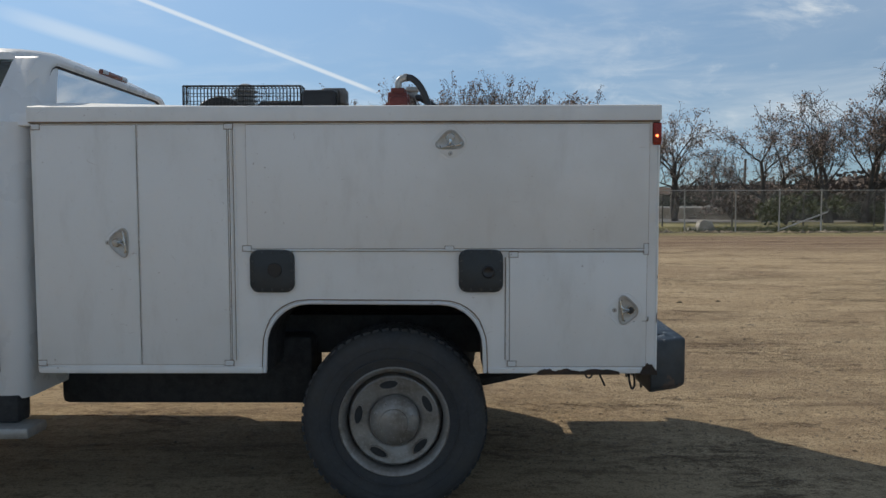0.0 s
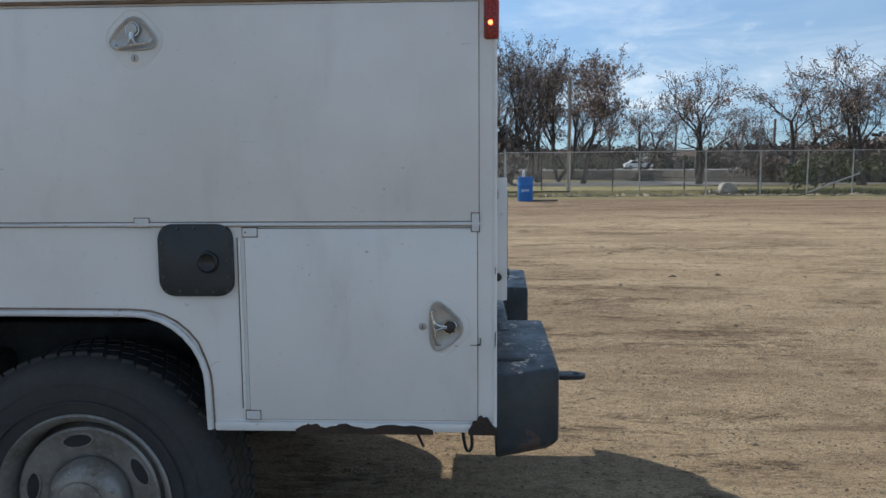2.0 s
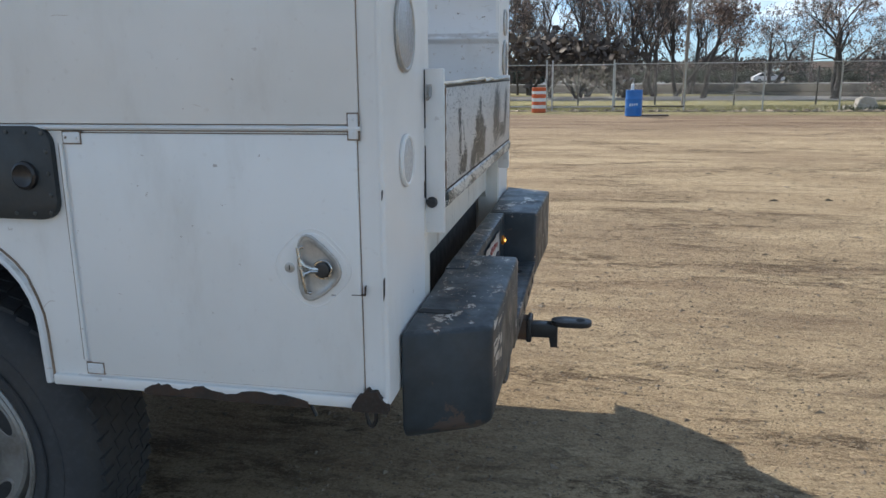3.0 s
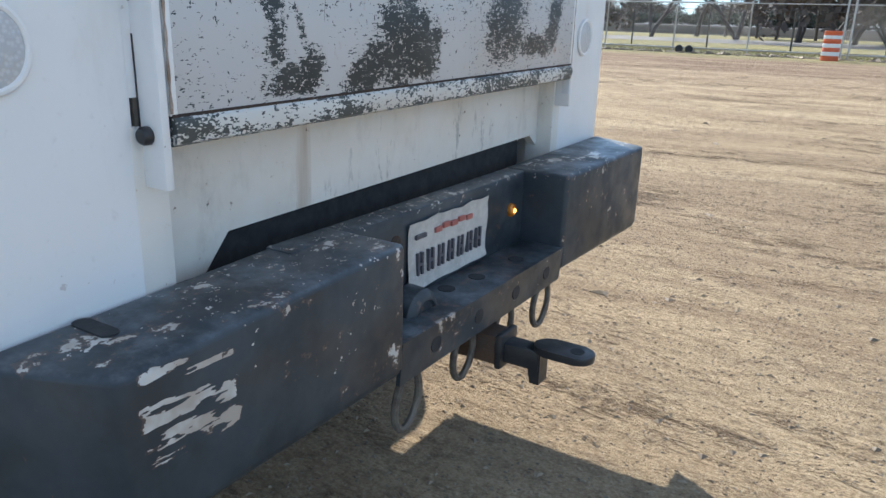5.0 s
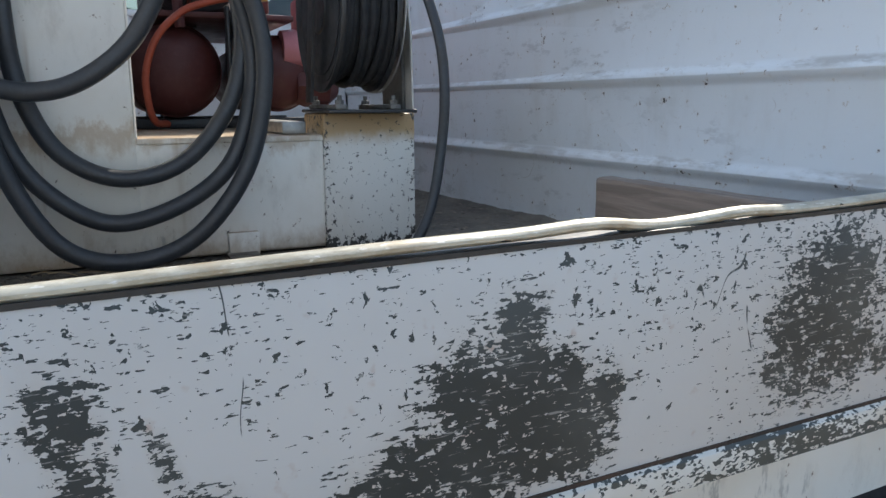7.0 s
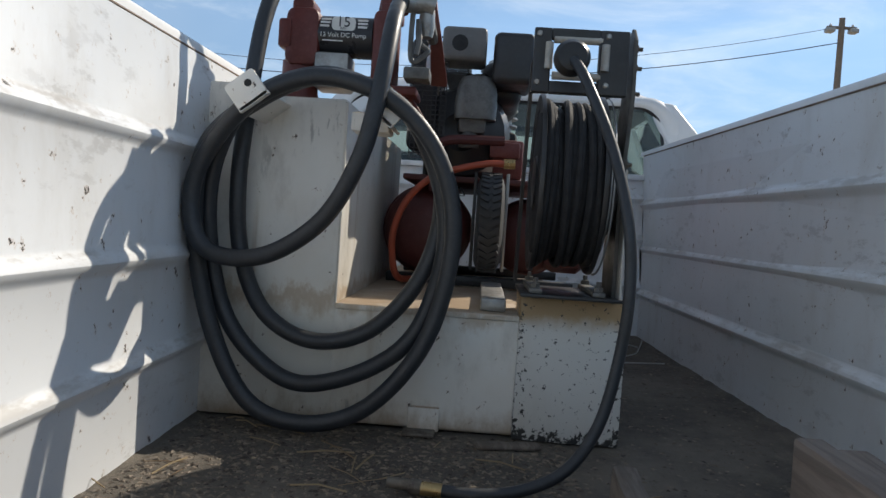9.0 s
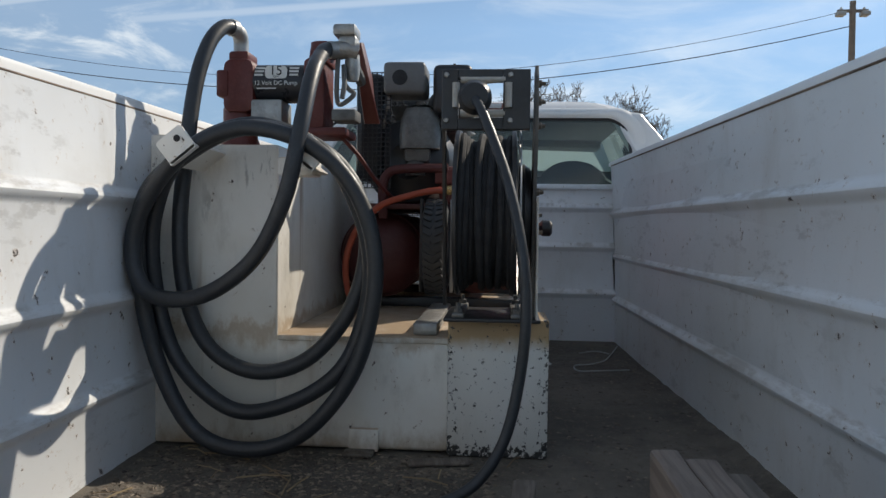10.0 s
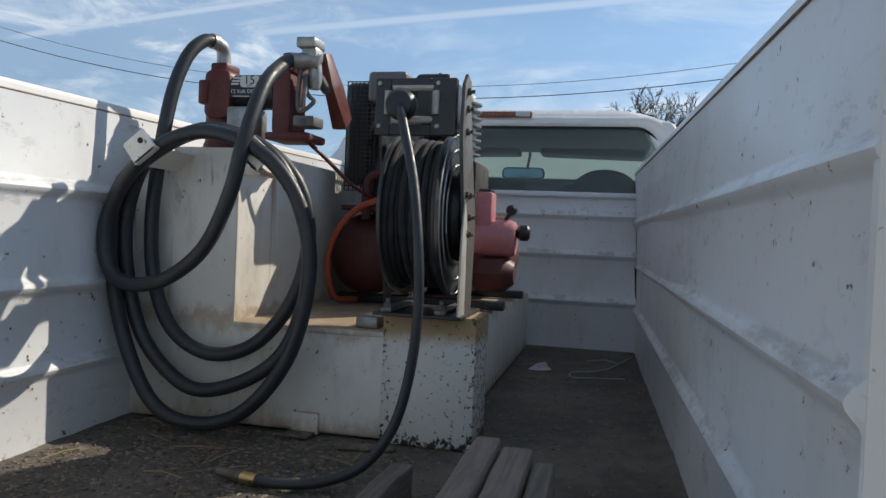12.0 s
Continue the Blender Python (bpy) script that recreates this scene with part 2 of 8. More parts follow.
def stained_paint(name, base, rust=0.5, chips=0.45, creeping=0.0):
    """White paint with rust runs, rubbed dark marks and small chips."""
    m = Mat(name, 0.45)
    c = m.mix(m.step(m.noise(2.2, 5, 0.6), 0.38, 0.72, 0.0, 0.6), base, tuple(x * y for x, y in zip(base, (0.80, 0.74, 0.64))))
    c = m.mix(m.step(m.noise(11, 6, 0.7, (1, 1, 0.5)), 0.50, 0.75, 0.0, 0.45), c, (0.40, 0.36, 0.30))
    runs = m.calc("MULTIPLY", m.step(m.noise(13, 4, 0.6, (1, 1, 0.07), (3, 1, 0)), 0.56, 0.70), m.step(m.noise(4, 3, 0.6, (1, 1, 0.6)), 0.42, 0.62))
    c = m.mix(m.calc("MULTIPLY", runs, rust), c, (0.36, 0.24, 0.13))
    rub = m.calc("MULTIPLY", m.step(m.noise(24, 5, 0.7, (1, 1.6, 0.5), (7, 3, 2)), 0.56, 0.66), m.step(m.noise(3.3, 2, 0.5, at=(5, 1, 7)), 0.54, 0.64))
    c = m.mix(m.calc("MULTIPLY", rub, 0.55), c, (0.20, 0.19, 0.17))
    # rust creeping up from the bed floor and down from the tank's top edge, with a ragged border
    creep = m.calc("ADD", m.axis(2), m.calc("MULTIPLY", m.calc("SUBTRACT", m.noise(16, 6, 0.7, (1, 1, 0.6), (2, 8, 4)), 0.5), 0.16))
    c = m.mix(m.step(creep, 1.060, 0.985, 0.0, creeping), c, (0.34, 0.23, 0.12))
    lip = m.calc("MULTIPLY", m.step(creep, 1.205, 1.245), m.step(creep, 1.270, 1.245))
    c = m.mix(m.calc("MULTIPLY", lip, 0.7 * creeping), c, (0.40, 0.25, 0.11))
    if creeping:
        # level faces carry tan dust and thin rust
        up = m.nt.nodes.new("ShaderNodeNewGeometry")
        sep = m.nt.nodes.new("ShaderNodeSeparateXYZ")
        m.nt.links.new(up.outputs["Normal"], sep.inputs[0])
        settled = m.calc("MULTIPLY", m.step(sep.outputs[2], 0.6, 0.95), m.step(m.noise(9, 5, 0.65, at=(6, 2, 2)), 0.30, 0.60, 0.35, 0.9))
        c = m.mix(settled, c, (0.43, 0.31, 0.20))
    n = m.noise(46, 5, 0.72)
    chip = m.step(n, 0.72 - 0.08 * chips, 0.735 - 0.08 * chips)
    c = m.mix(m.calc("MULTIPLY", m.step(n, 0.68 - 0.08 * chips, 0.72 - 0.08 * chips), 0.45), c, (0.38, 0.24, 0.13))
    c = m.mix(chip, c, (0.06, 0.05, 0.042))
    m.color(c).bump(m.calc("SUBTRACT", 1.0, chip), 0.25, 0.0015)
    m.rough(m.step(m.noise(6, 4), 0.3, 0.8, 0.38, 0.62))
    m.bump(m.noise(2.6, 2), 0.12, 0.02)
    return m.m


PAINT_TANK = stained_paint("white_tank_paint", (0.82, 0.80, 0.75), 0.75, 0.6, 0.8)
PAINT_SILL = stained_paint("rust_stained_sill_paint", (0.77, 0.74, 0.68), 0.55, 0.48)


def worn_roll():
    """A rubbed steel edge: cream paint and bright metal in fine ragged scuffs."""
    m = Mat("rubbed_roll_edge", 0.34, 0.25)
    n = m.noise(60, 6, 0.72, (1, 0.35, 1))
    c = m.mix(m.step(n, 0.40, 0.62), (0.58, 0.54, 0.44), (0.40, 0.355, 0.27))
    c = m.mix(m.step(m.noise(150, 3, 0.6, (1, 0.3, 1)), 0.64, 0.67, 0.0, 0.7), c, (0.80, 0.78, 0.72))
    c = m.mix(m.step(m.noise(9, 5, 0.65, at=(3, 3, 1)), 0.50, 0.66, 0.0, 0.65), c, (0.36, 0.25, 0.13))
    c = m.mix(m.step(m.noise(70, 4, 0.65, (1, 0.5, 1), (9, 1, 1)), 0.66, 0.68), c, (0.10, 0.085, 0.07))
    m.color(c).bump(n, 0.2, 0.002)
    return m.m


ROLL_PAINT = worn_roll()


def box_paint():
    m = Mat("chipped_box_paint", 0.5)
    grime = m.step(m.noise(5, 6, 0.65, (1, 1, 0.4)), 0.45, 0.8)
    c = m.mix(m.calc("MULTIPLY", grime, 0.4), (0.68, 0.67, 0.63), (0.42, 0.36, 0.28))
    rust = m.calc("MULTIPLY", m.step(m.calc("ADD", m.axis(2), m.calc("MULTIPLY", m.noise(18, 4, 0.6), 0.05)), 0.235, 0.272), m.step(m.noise(14, 5, 0.7), 0.22, 0.42))
    c = m.mix(m.calc("MULTIPLY", rust, 0.9), c, (0.40, 0.245, 0.09))
    n = m.noise(80, 5, 0.72)
    low = m.step(m.axis(2), 0.040, 0.004, 0.0, 0.15)
    edge = m.calc("ADD", m.step(m.calc("ABSOLUTE", m.axis(1)), 0.07, 0.105, 0.0, 0.07), low)
    v = m.calc("ADD", n, edge)
    chip = m.step(v, 0.608, 0.624)
    c = m.mix(m.calc("MULTIPLY", m.step(v, 0.60, 0.67), 0.4), c, (0.40, 0.26, 0.14))
    c = m.mix(chip, c, (0.05, 0.048, 0.045))
    m.color(c).bump(m.calc("SUBTRACT", 1.0, chip), 0.3, 0.002)
    return m.m


PAINT_BOX = box_paint()


def tailgate_paint():
    """White paint scraped to dark primer in patches of their own shape."""
    m = Mat("scraped_tailgate_paint", 0.42)
    c = m.mix(m.calc("MULTIPLY", m.step(m.noise(4, 5), 0.4, 0.75), 0.35), (0.575, 0.570, 0.562), (0.47, 0.435, 0.40))
    def patch(y0, z0, ry, rz, lean=0.0):
        dz = m.calc("SUBTRACT", m.axis(2), z0)
        dy = m.calc("SUBTRACT", m.calc("SUBTRACT", m.axis(1), y0), m.calc("MULTIPLY", dz, lean))
        a = m.calc("POWER", m.calc("ABSOLUTE", m.calc("DIVIDE", dy, ry)), 2.4)
        b = m.calc("POWER", m.calc("ABSOLUTE", m.calc("DIVIDE", dz, rz)), 2.4)
        return m.calc("SUBTRACT", 1.0, m.calc("ADD", a, b))

    mask = None
    for spec in ((3.398, 1.098, 0.022, 0.040, -0.2), (3.404, 1.040, 0.020, 0.040, 0.1), (3.440, 0.990, 0.055, 0.019, 0.0), (3.478, 1.006, 0.022, 0.028, 0.2), (3.457, 1.058, 0.009, 0.030, -0.3),
                 (3.600, 0.990, 0.042, 0.030, 0.5), (3.680, 1.008, 0.085, 0.038, 0.2), (3.755, 1.018, 0.068, 0.042, 0.2), (3.695, 1.072, 0.052, 0.044, 0.2), (3.750, 1.060, 0.040, 0.040, 0.1), (3.728, 1.118, 0.022, 0.030, 0.2), (3.815, 1.040, 0.018, 0.030, 0.0),
                 (4.098, 1.084, 0.078, 0.084, 0.15), (4.250, 1.030, 0.080, 0.024, -0.3), (4.348, 1.112, 0.034, 0.052, 0.3), (4.325, 1.045, 0.036, 0.036, 0.4)):
        p = patch(*spec)
        if spec[0] < 3.42 or 3.45 < spec[0] < 3.46:
            p = m.calc("SUBTRACT", p, 0.5)
        mask = p if mask is None else m.calc("MAXIMUM", mask, p)
    # paint leaves in ragged flakes: nearly all inside a patch, fewer round it, some along the top edge
    wander = m.calc("MULTIPLY", m.calc("SUBTRACT", m.noise(22, 5, 0.7), 0.5), 4.2)
    streaks = m.calc("MULTIPLY", m.calc("SUBTRACT", m.noise(48, 3, 0.6, (1, 0.35, 2.0), (2, 5, 1)), 0.5), 1.6)
    v = m.calc("ADD", m.calc("ADD", m.calc("MAXIMUM", mask, -2.6), wander), streaks)
    chance = m.step(v, -0.85, 0.8, 0.0, 0.93)
    chance = m.calc("ADD", chance, m.step(m.axis(2), 1.06, 1.17, 0.0, 0.04))
    chance = m.calc("ADD", chance, m.calc("MULTIPLY", m.calc("SUBTRACT", m.noise(7, 4, 0.6, at=(1, 9, 2)), 0.5), 0.22))
    loss = m.calc("ADD", m.calc("MULTIPLY", m.flakes(150, (1, 0.9, 1.0)), 0.40), m.calc("MULTIPLY", m.flakes(330, (1, 0.7, 1.3), 0.003, 200), 0.38))
    # scoured sideways by loads dragged over the gate
    bristle = m.step(m.noise(170, 3, 0.6, (1, 0.22, 1.6), (5, 5, 2), 0.2), 0.32, 0.68)
    loss = m.step(m.calc("ADD", loss, m.calc("MULTIPLY", bristle, 0.30)), 0.16, 0.92)
    bare = m.calc("LESS_THAN", loss, chance)
    # small loose chips with edges of their own, in drifts
    drift = m.step(m.noise(9, 4, 0.6, at=(4, 1, 6)), 0.42, 0.70, 0.0, 0.060)
    drift = m.calc("ADD", drift, m.step(m.axis(2), 1.02, 1.16, 0.0, 0.040))
    bits = m.calc("ADD", m.noise(85, 4, 0.62, (1, 1.0, 0.8), (3, 7, 1), 0.3), drift)
    bare = m.calc("MAXIMUM", bare, m.step(bits, 0.684, 0.692))
    # scratched dashes strewn round the patches
    dash = m.calc("ADD", m.noise(120, 3, 0.6, (1, 0.45, 1.7), (6, 2, 3), 0.2), m.step(v, -2.3, -0.4, 0.0, 0.085))
    bare = m.calc("MAXIMUM", bare, m.step(dash, 0.672, 0.682))
    # the fold under the top edge is bare, its lower border ragged
    level = m.calc("SUBTRACT", m.axis(2), m.calc("MULTIPLY", m.calc("SUBTRACT", m.axis(1), 3.222), 0.0145))
    ragged = m.calc("ADD", level, m.calc("MULTIPLY", m.calc("SUBTRACT", m.noise(55, 5, 0.7, (1, 0.6, 1)), 0.5), 0.018))
    bare = m.calc("MAXIMUM", bare, m.step(ragged, 1.1765, 1.1775))
    c = m.mix(m.step(v, -1.6, 0.4, 0.0, 0.22), c, (0.42, 0.36, 0.31))
    top = m.step(m.axis(2), 1.08, 1.19, 0.0, 0.035)
    line = m.step(m.calc("ABSOLUTE", m.calc("SUBTRACT", m.noise(7, 2, 0.5, (1, 1.4, 0.6), (4, 4, 4)), 0.5)), 0.004, 0.0015)
    gate_some = m.step(m.calc("ADD", m.noise(11, 2, 0.5, at=(8, 8, 8)), top), 0.62, 0.64)
    bare = m.calc("MAXIMUM", bare, m.calc("MULTIPLY", line, gate_some))
    dark = m.mix(m.step(m.noise(9, 4), 0.4, 0.7), (0.030, 0.039, 0.042), (0.056, 0.066, 0.068))
    streak = m.step(m.noise(75, 4, 0.7, (1, 0.25, 2.6)), 0.60, 0.64)
    dark = m.mix(m.calc("MULTIPLY", streak, 0.6), dark, (0.40, 0.40, 0.39))
    rust = m.step(m.noise(21, 4, 0.6, (1, 1, 1), (7, 2, 1)), 0.64, 0.76)
    c = m.mix(m.calc("MULTIPLY", rust, 0.6), c, (0.36, 0.17, 0.09))
    c = m.mix(bare, c, dark)
    m.color(c).bump(m.calc("SUBTRACT", 1.0, bare), 0.2, 0.0015)
    m.bump(m.noise(3.5, 2), 0.15, 0.02)
    return m.m


TAILGATE = tailgate_paint()


def rail_paint():
    m = Mat("worn_rail_paint", 0.4)
    n = m.calc("ADD", m.calc("MULTIPLY", m.flakes(170, (1, 0.6, 1.2)), 0.5), m.calc("MULTIPLY", m.flakes(360, (1, 0.6, 1.2), 0.003, 200), 0.5))
    chance = m.calc("ADD", m.step(m.noise(7, 4, 0.6, (1, 1, 2)), 0.36, 0.64, 0.18, 0.78), m.step(m.axis(2), 0.945, 0.928, 0.0, 0.12))
    bare = m.calc("LESS_THAN", n, chance)
    c = m.mix(m.step(m.noise(8, 4), 0.4, 0.8, 0.0, 0.4), (0.68, 0.67, 0.63), (0.48, 0.38, 0.28))
    c = m.mix(bare, c, (0.06, 0.07, 0.068))
    m.color(c).bump(bare, -0.2, 0.002)
    return m.m


RAIL = rail_paint()
GATE_EDGE = plain("rusted_gate_edge", (0.24, 0.15, 0.10), 0.75, var=0.8, scale=24, bump=0.2, alt=(0.50, 0.46, 0.41))


def bumper_paint():
    m = Mat("black_bumper_paint", 0.45)
    base = m.mix(m.step(m.noise(6, 5, 0.65), 0.35, 0.7), (0.024, 0.032, 0.039), (0.050, 0.064, 0.076))
    pale_film = m.step(m.noise(11, 6, 0.7), 0.42, 0.75)
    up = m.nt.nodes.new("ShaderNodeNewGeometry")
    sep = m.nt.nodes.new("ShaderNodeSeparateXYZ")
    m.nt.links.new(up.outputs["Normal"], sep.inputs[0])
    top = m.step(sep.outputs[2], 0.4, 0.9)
    # upward faces take a patchy pale blue-grey
    base = m.mix(m.calc("MULTIPLY", m.calc("MULTIPLY", pale_film, top), 0.75), base, (0.19, 0.215, 0.24))
    n = m.calc("ADD", m.calc("MULTIPLY", m.noise(9, 5, 0.7, (1, 0.55, 1)), 0.7), m.calc("MULTIPLY", m.noise(42, 4, 0.7), 0.42))
    n = m.calc("ADD", n, m.calc("MULTIPLY", top, 0.025))
    # the outer end has lost its paint in long flakes along the upper edge
    flake = m.calc("MULTIPLY", m.band(1, 3.050, 3.185, 0.012), m.calc("MULTIPLY", m.band(2, 0.600, 0.722, 0.008), m.band(0, 1.028, 1.06, 0.002)))
    flake = m.calc("MULTIPLY", flake, m.step(m.noise(13, 4, 0.6, (1, 0.45, 2.4), (3, 2, 8)), 0.44, 0.50))
    edge = m.calc("MULTIPLY", m.band(2, 0.716, 0.750, 0.006), 0.022)
    n = m.calc("ADD", m.calc("ADD", n, m.calc("MULTIPLY", flake, 0.22)), edge)
    loss = m.calc("ADD", m.calc("MULTIPLY", m.flakes(120, (1, 0.8, 0.9)), 0.5), m.calc("MULTIPLY", m.flakes(300, (1, 1, 1), 0.003, 200), 0.5))
    chance = m.calc("ADD", m.step(m.noise(6, 4, 0.6, at=(2, 2, 9)), 0.50, 0.78, 0.0, 0.20), m.calc("MULTIPLY", m.band(2, 0.728, 0.750, 0.010), 0.10))
    rear = m.calc("MAXIMUM", m.step(m.axis(0), 1.025, 1.034), m.step(m.axis(2), 0.713, 0.719))
    face = m.calc("LESS_THAN", loss, m.calc("MULTIPLY", chance, rear))
    bare = m.calc("MAXIMUM", m.calc("MULTIPLY", m.step(n, 0.676, 0.690), rear), face)
    near = m.step(n, 0.635, 0.665)
    c = m.mix(m.calc("MULTIPLY", near, 0.5), base, (0.16, 0.10, 0.07))
    c = m.mix(bare, c, m.mix(m.step(m.noise(15, 3), 0.4, 0.6), (0.60, 0.58, 0.54), (0.44, 0.38, 0.32)))
    m.color(c)
    m.rough(m.step(m.noise(14, 5), 0.3, 0.75, 0.32, 0.62))
    m.bump(m.calc("SUBTRACT", 1.0, bare), 0.3, 0.0015)
    m.bump(m.noise(5, 3), 0.2, 0.012)
    return m.m


BUMPER = bumper_paint()
UNDER = plain("underbody_black", (0.028, 0.029, 0.031), 0.8, var=0.5)
SEAM = plain("rusty_seam_sealer", (0.27, 0.20, 0.145), 0.8, var=0.8, scale=9, alt=(0.09, 0.06, 0.045))
TYRE = plain("tyre_rubber", (0.042, 0.045, 0.050), 0.8, var=0.6, scale=9, bump=0.2, alt=(0.07, 0.066, 0.060))
RUBBER = plain("hose_rubber", (0.027, 0.031, 0.037), 0.45, var=0.5, scale=20, bump=0.05, alt=(0.034, 0.033, 0.032))
RUBBER_OLD = plain("reel_hose_rubber", (0.023, 0.023, 0.025), 0.85, var=0.5, scale=18)
RIM = plain("silver_wheel_paint", (0.30, 0.29, 0.275), 0.42, 0.35, var=0.8, scale=10, alt=(0.15, 0.125, 0.10))
STEEL = plain("bare_galvanised_steel", (0.40, 0.40, 0.39), 0.48, 0.6, var=0.35, scale=16)
CHROME = plain("latch_stainless", (0.60, 0.60, 0.58), 0.25, 0.95, var=0.35, scale=30, bump=0.03)
LATCH_CUP = plain("latch_cup_steel", (0.50, 0.49, 0.47), 0.38, 0.45, var=0.45, scale=30, alt=(0.28, 0.25, 0.22))
RUSTY = plain("rusty_iron", (0.085, 0.06, 0.045), 0.75, 0.2, var=0.7, scale=20, bump=0.35, alt=(0.17, 0.085, 0.045))
RING_IRON = plain("worn_ring_iron", (0.17, 0.15, 0.125), 0.6, 0.4, var=0.7, scale=30, alt=(0.07, 0.05, 0.04))
BLACK_STEEL = plain("black_powder_coat", (0.026, 0.026, 0.028), 0.42, var=0.5, scale=16, alt=(0.05, 0.048, 0.045))
RIVET_GREY = plain("dull_grey_rivets", (0.075, 0.08, 0.08), 0.5, 0.3, var=0.4, scale=40)
# black steel greyed for dust and for the sun on this side
ARM_GREY = plain("dusty_sunlit_side_plate", (0.105, 0.10, 0.092), 0.55, var=0.6, scale=18, alt=(0.045, 0.042, 0.04))
PALE_STEEL = plain("pale_worn_steel_plate", (0.50, 0.48, 0.44), 0.5, 0.2, var=0.5, scale=16, alt=(0.28, 0.25, 0.21))
BLACK_PLASTIC = plain("black_plastic", (0.02, 0.02, 0.022), 0.4, var=0.3)
FILLER_BLACK = plain("black_filler_panel", (0.026, 0.032, 0.036), 0.5, var=0.4, scale=14, alt=(0.045, 0.050, 0.052))
RED_IRON = plain("red_cast_iron", (0.135, 0.026, 0.020), 0.5, var=0.6, scale=22, bump=0.25, alt=(0.09, 0.022, 0.018))
RUST_DARK = plain("dark_scaled_rust", (0.035, 0.026, 0.021), 0.85, var=0.8, scale=22, bump=0.4, alt=(0.09, 0.05, 0.032))
RED_BOOT = plain("red_nozzle_boot", (0.125, 0.030, 0.023), 0.42, var=0.5, scale=18, alt=(0.10, 0.025, 0.018))
RED_FADED = plain("faded_red_compressor_paint", (0.50, 0.17, 0.19), 0.5, var=0.5, scale=10, alt=(0.62, 0.33, 0.35))
RED_DARK = plain("dusty_red_tank_paint", (0.092, 0.021, 0.019), 0.55, var=0.5, scale=10, alt=(0.075, 0.026, 0.022))
ALLOY = plain("cast_aluminium", (0.40, 0.39, 0.37), 0.45, 0.7, var=0.5, scale=24, bump=0.3, alt=(0.16, 0.15, 0.14))
DULL_ALLOY = plain("dull_grey_casting", (0.17, 0.165, 0.155), 0.55, 0.4, var=0.6, scale=22, bump=0.3, alt=(0.07, 0.066, 0.06))
ENGINE_GREY = plain("grey_engine_plastic", (0.15, 0.15, 0.147), 0.5, var=0.4, scale=18)
CONDUIT = plain("orange_red_hose", (0.44, 0.085, 0.042), 0.45, var=0.3, scale=20)
WHITE_LABEL = plain("label_white", (0.72, 0.72, 0.70), 0.45, var=0.15)
LABEL_BLACK = plain("label_black", (0.018, 0.018, 0.022), 0.35, var=0.2)
LABEL_BLUE = plain("drum_lettering_pale_blue", (0.55, 0.68, 0.80), 0.5, var=0.2)
PLATE_RED = plain("plate_red_ink", (0.42, 0.13, 0.11), 0.5, var=0.3)
PLATE_BLUE = plain("plate_blue_ink", (0.09, 0.092, 0.11), 0.5, var=0.5)
PLATE = plain("plate_reflective_white", (0.56, 0.55, 0.52), 0.4, var=0.6, scale=20)
BRASS = plain("brass_fitting", (0.50, 0.36, 0.17), 0.35, 0.9, var=0.4, scale=30)
CONCRETE = plain("weathered_concrete", (0.40, 0.37, 0.33), 0.9, var=0.5, scale=5, bump=0.4)
SEAT_CLOTH = plain("grey_seat_cloth", (0.07, 0.07, 0.075), 0.9, var=0.3)
HEADLINER = plain("grey_headliner", (0.10, 0.10, 0.098), 0.9, var=0.2)
GALV = plain("fence_galvanised", (0.42, 0.42, 0.41), 0.5, 0.5, var=0.3, scale=6)
DARK_POST = plain("dark_fence_steel", (0.05, 0.045, 0.04), 0.6, var=0.3)
BLUE_DRUM = plain("blue_drum_plastic", (0.02, 0.16, 0.50), 0.4, var=0.3, scale=5)
ORANGE_DRUM = plain("orange_drum_plastic", (0.62, 0.115, 0.035), 0.5, var=0.3, scale=5)
REFLECT = plain("drum_white_band", (0.75, 0.74, 0.72), 0.4, var=0.15)
CAR_WHITE = plain("car_white", (0.75, 0.75, 0.75), 0.25, var=0.08, bump=0)
CAR_DARK = plain("car_dark_glass", (0.02, 0.022, 0.025), 0.12, var=0.1, bump=0)
CAR_SILVER = plain("car_silver", (0.35, 0.36, 0.37), 0.3, 0.4, var=0.08, bump=0)
BARK = plain("grey_brown_bark", (0.092, 0.080, 0.073), 0.9, var=0.5, scale=3, bump=0.3)
POLE_WOOD = plain("weathered_pole_wood", (0.23, 0.195, 0.165), 0.9, var=0.4, scale=4)
PAPER = plain("crumpled_white_plastic", (0.62, 0.62, 0.62), 0.5, var=0.3, scale=30)
SIGN_ORANGE = plain("orange_sign_sheet", (0.75, 0.22, 0.03), 0.5, var=0.2)


def glass(name, tint=(0.78, 0.90, 0.88), rough=0.02):
    m = Mat(name, rough)
    m.b.inputs["Transmission Weight"].default_value = 1.0
    m.b.inputs["IOR"].default_value = 1.45
    m.color(tint)
    m.rough(m.step(m.noise(9, 4), 0.4, 0.9, rough, rough + 0.05))
    return m.m


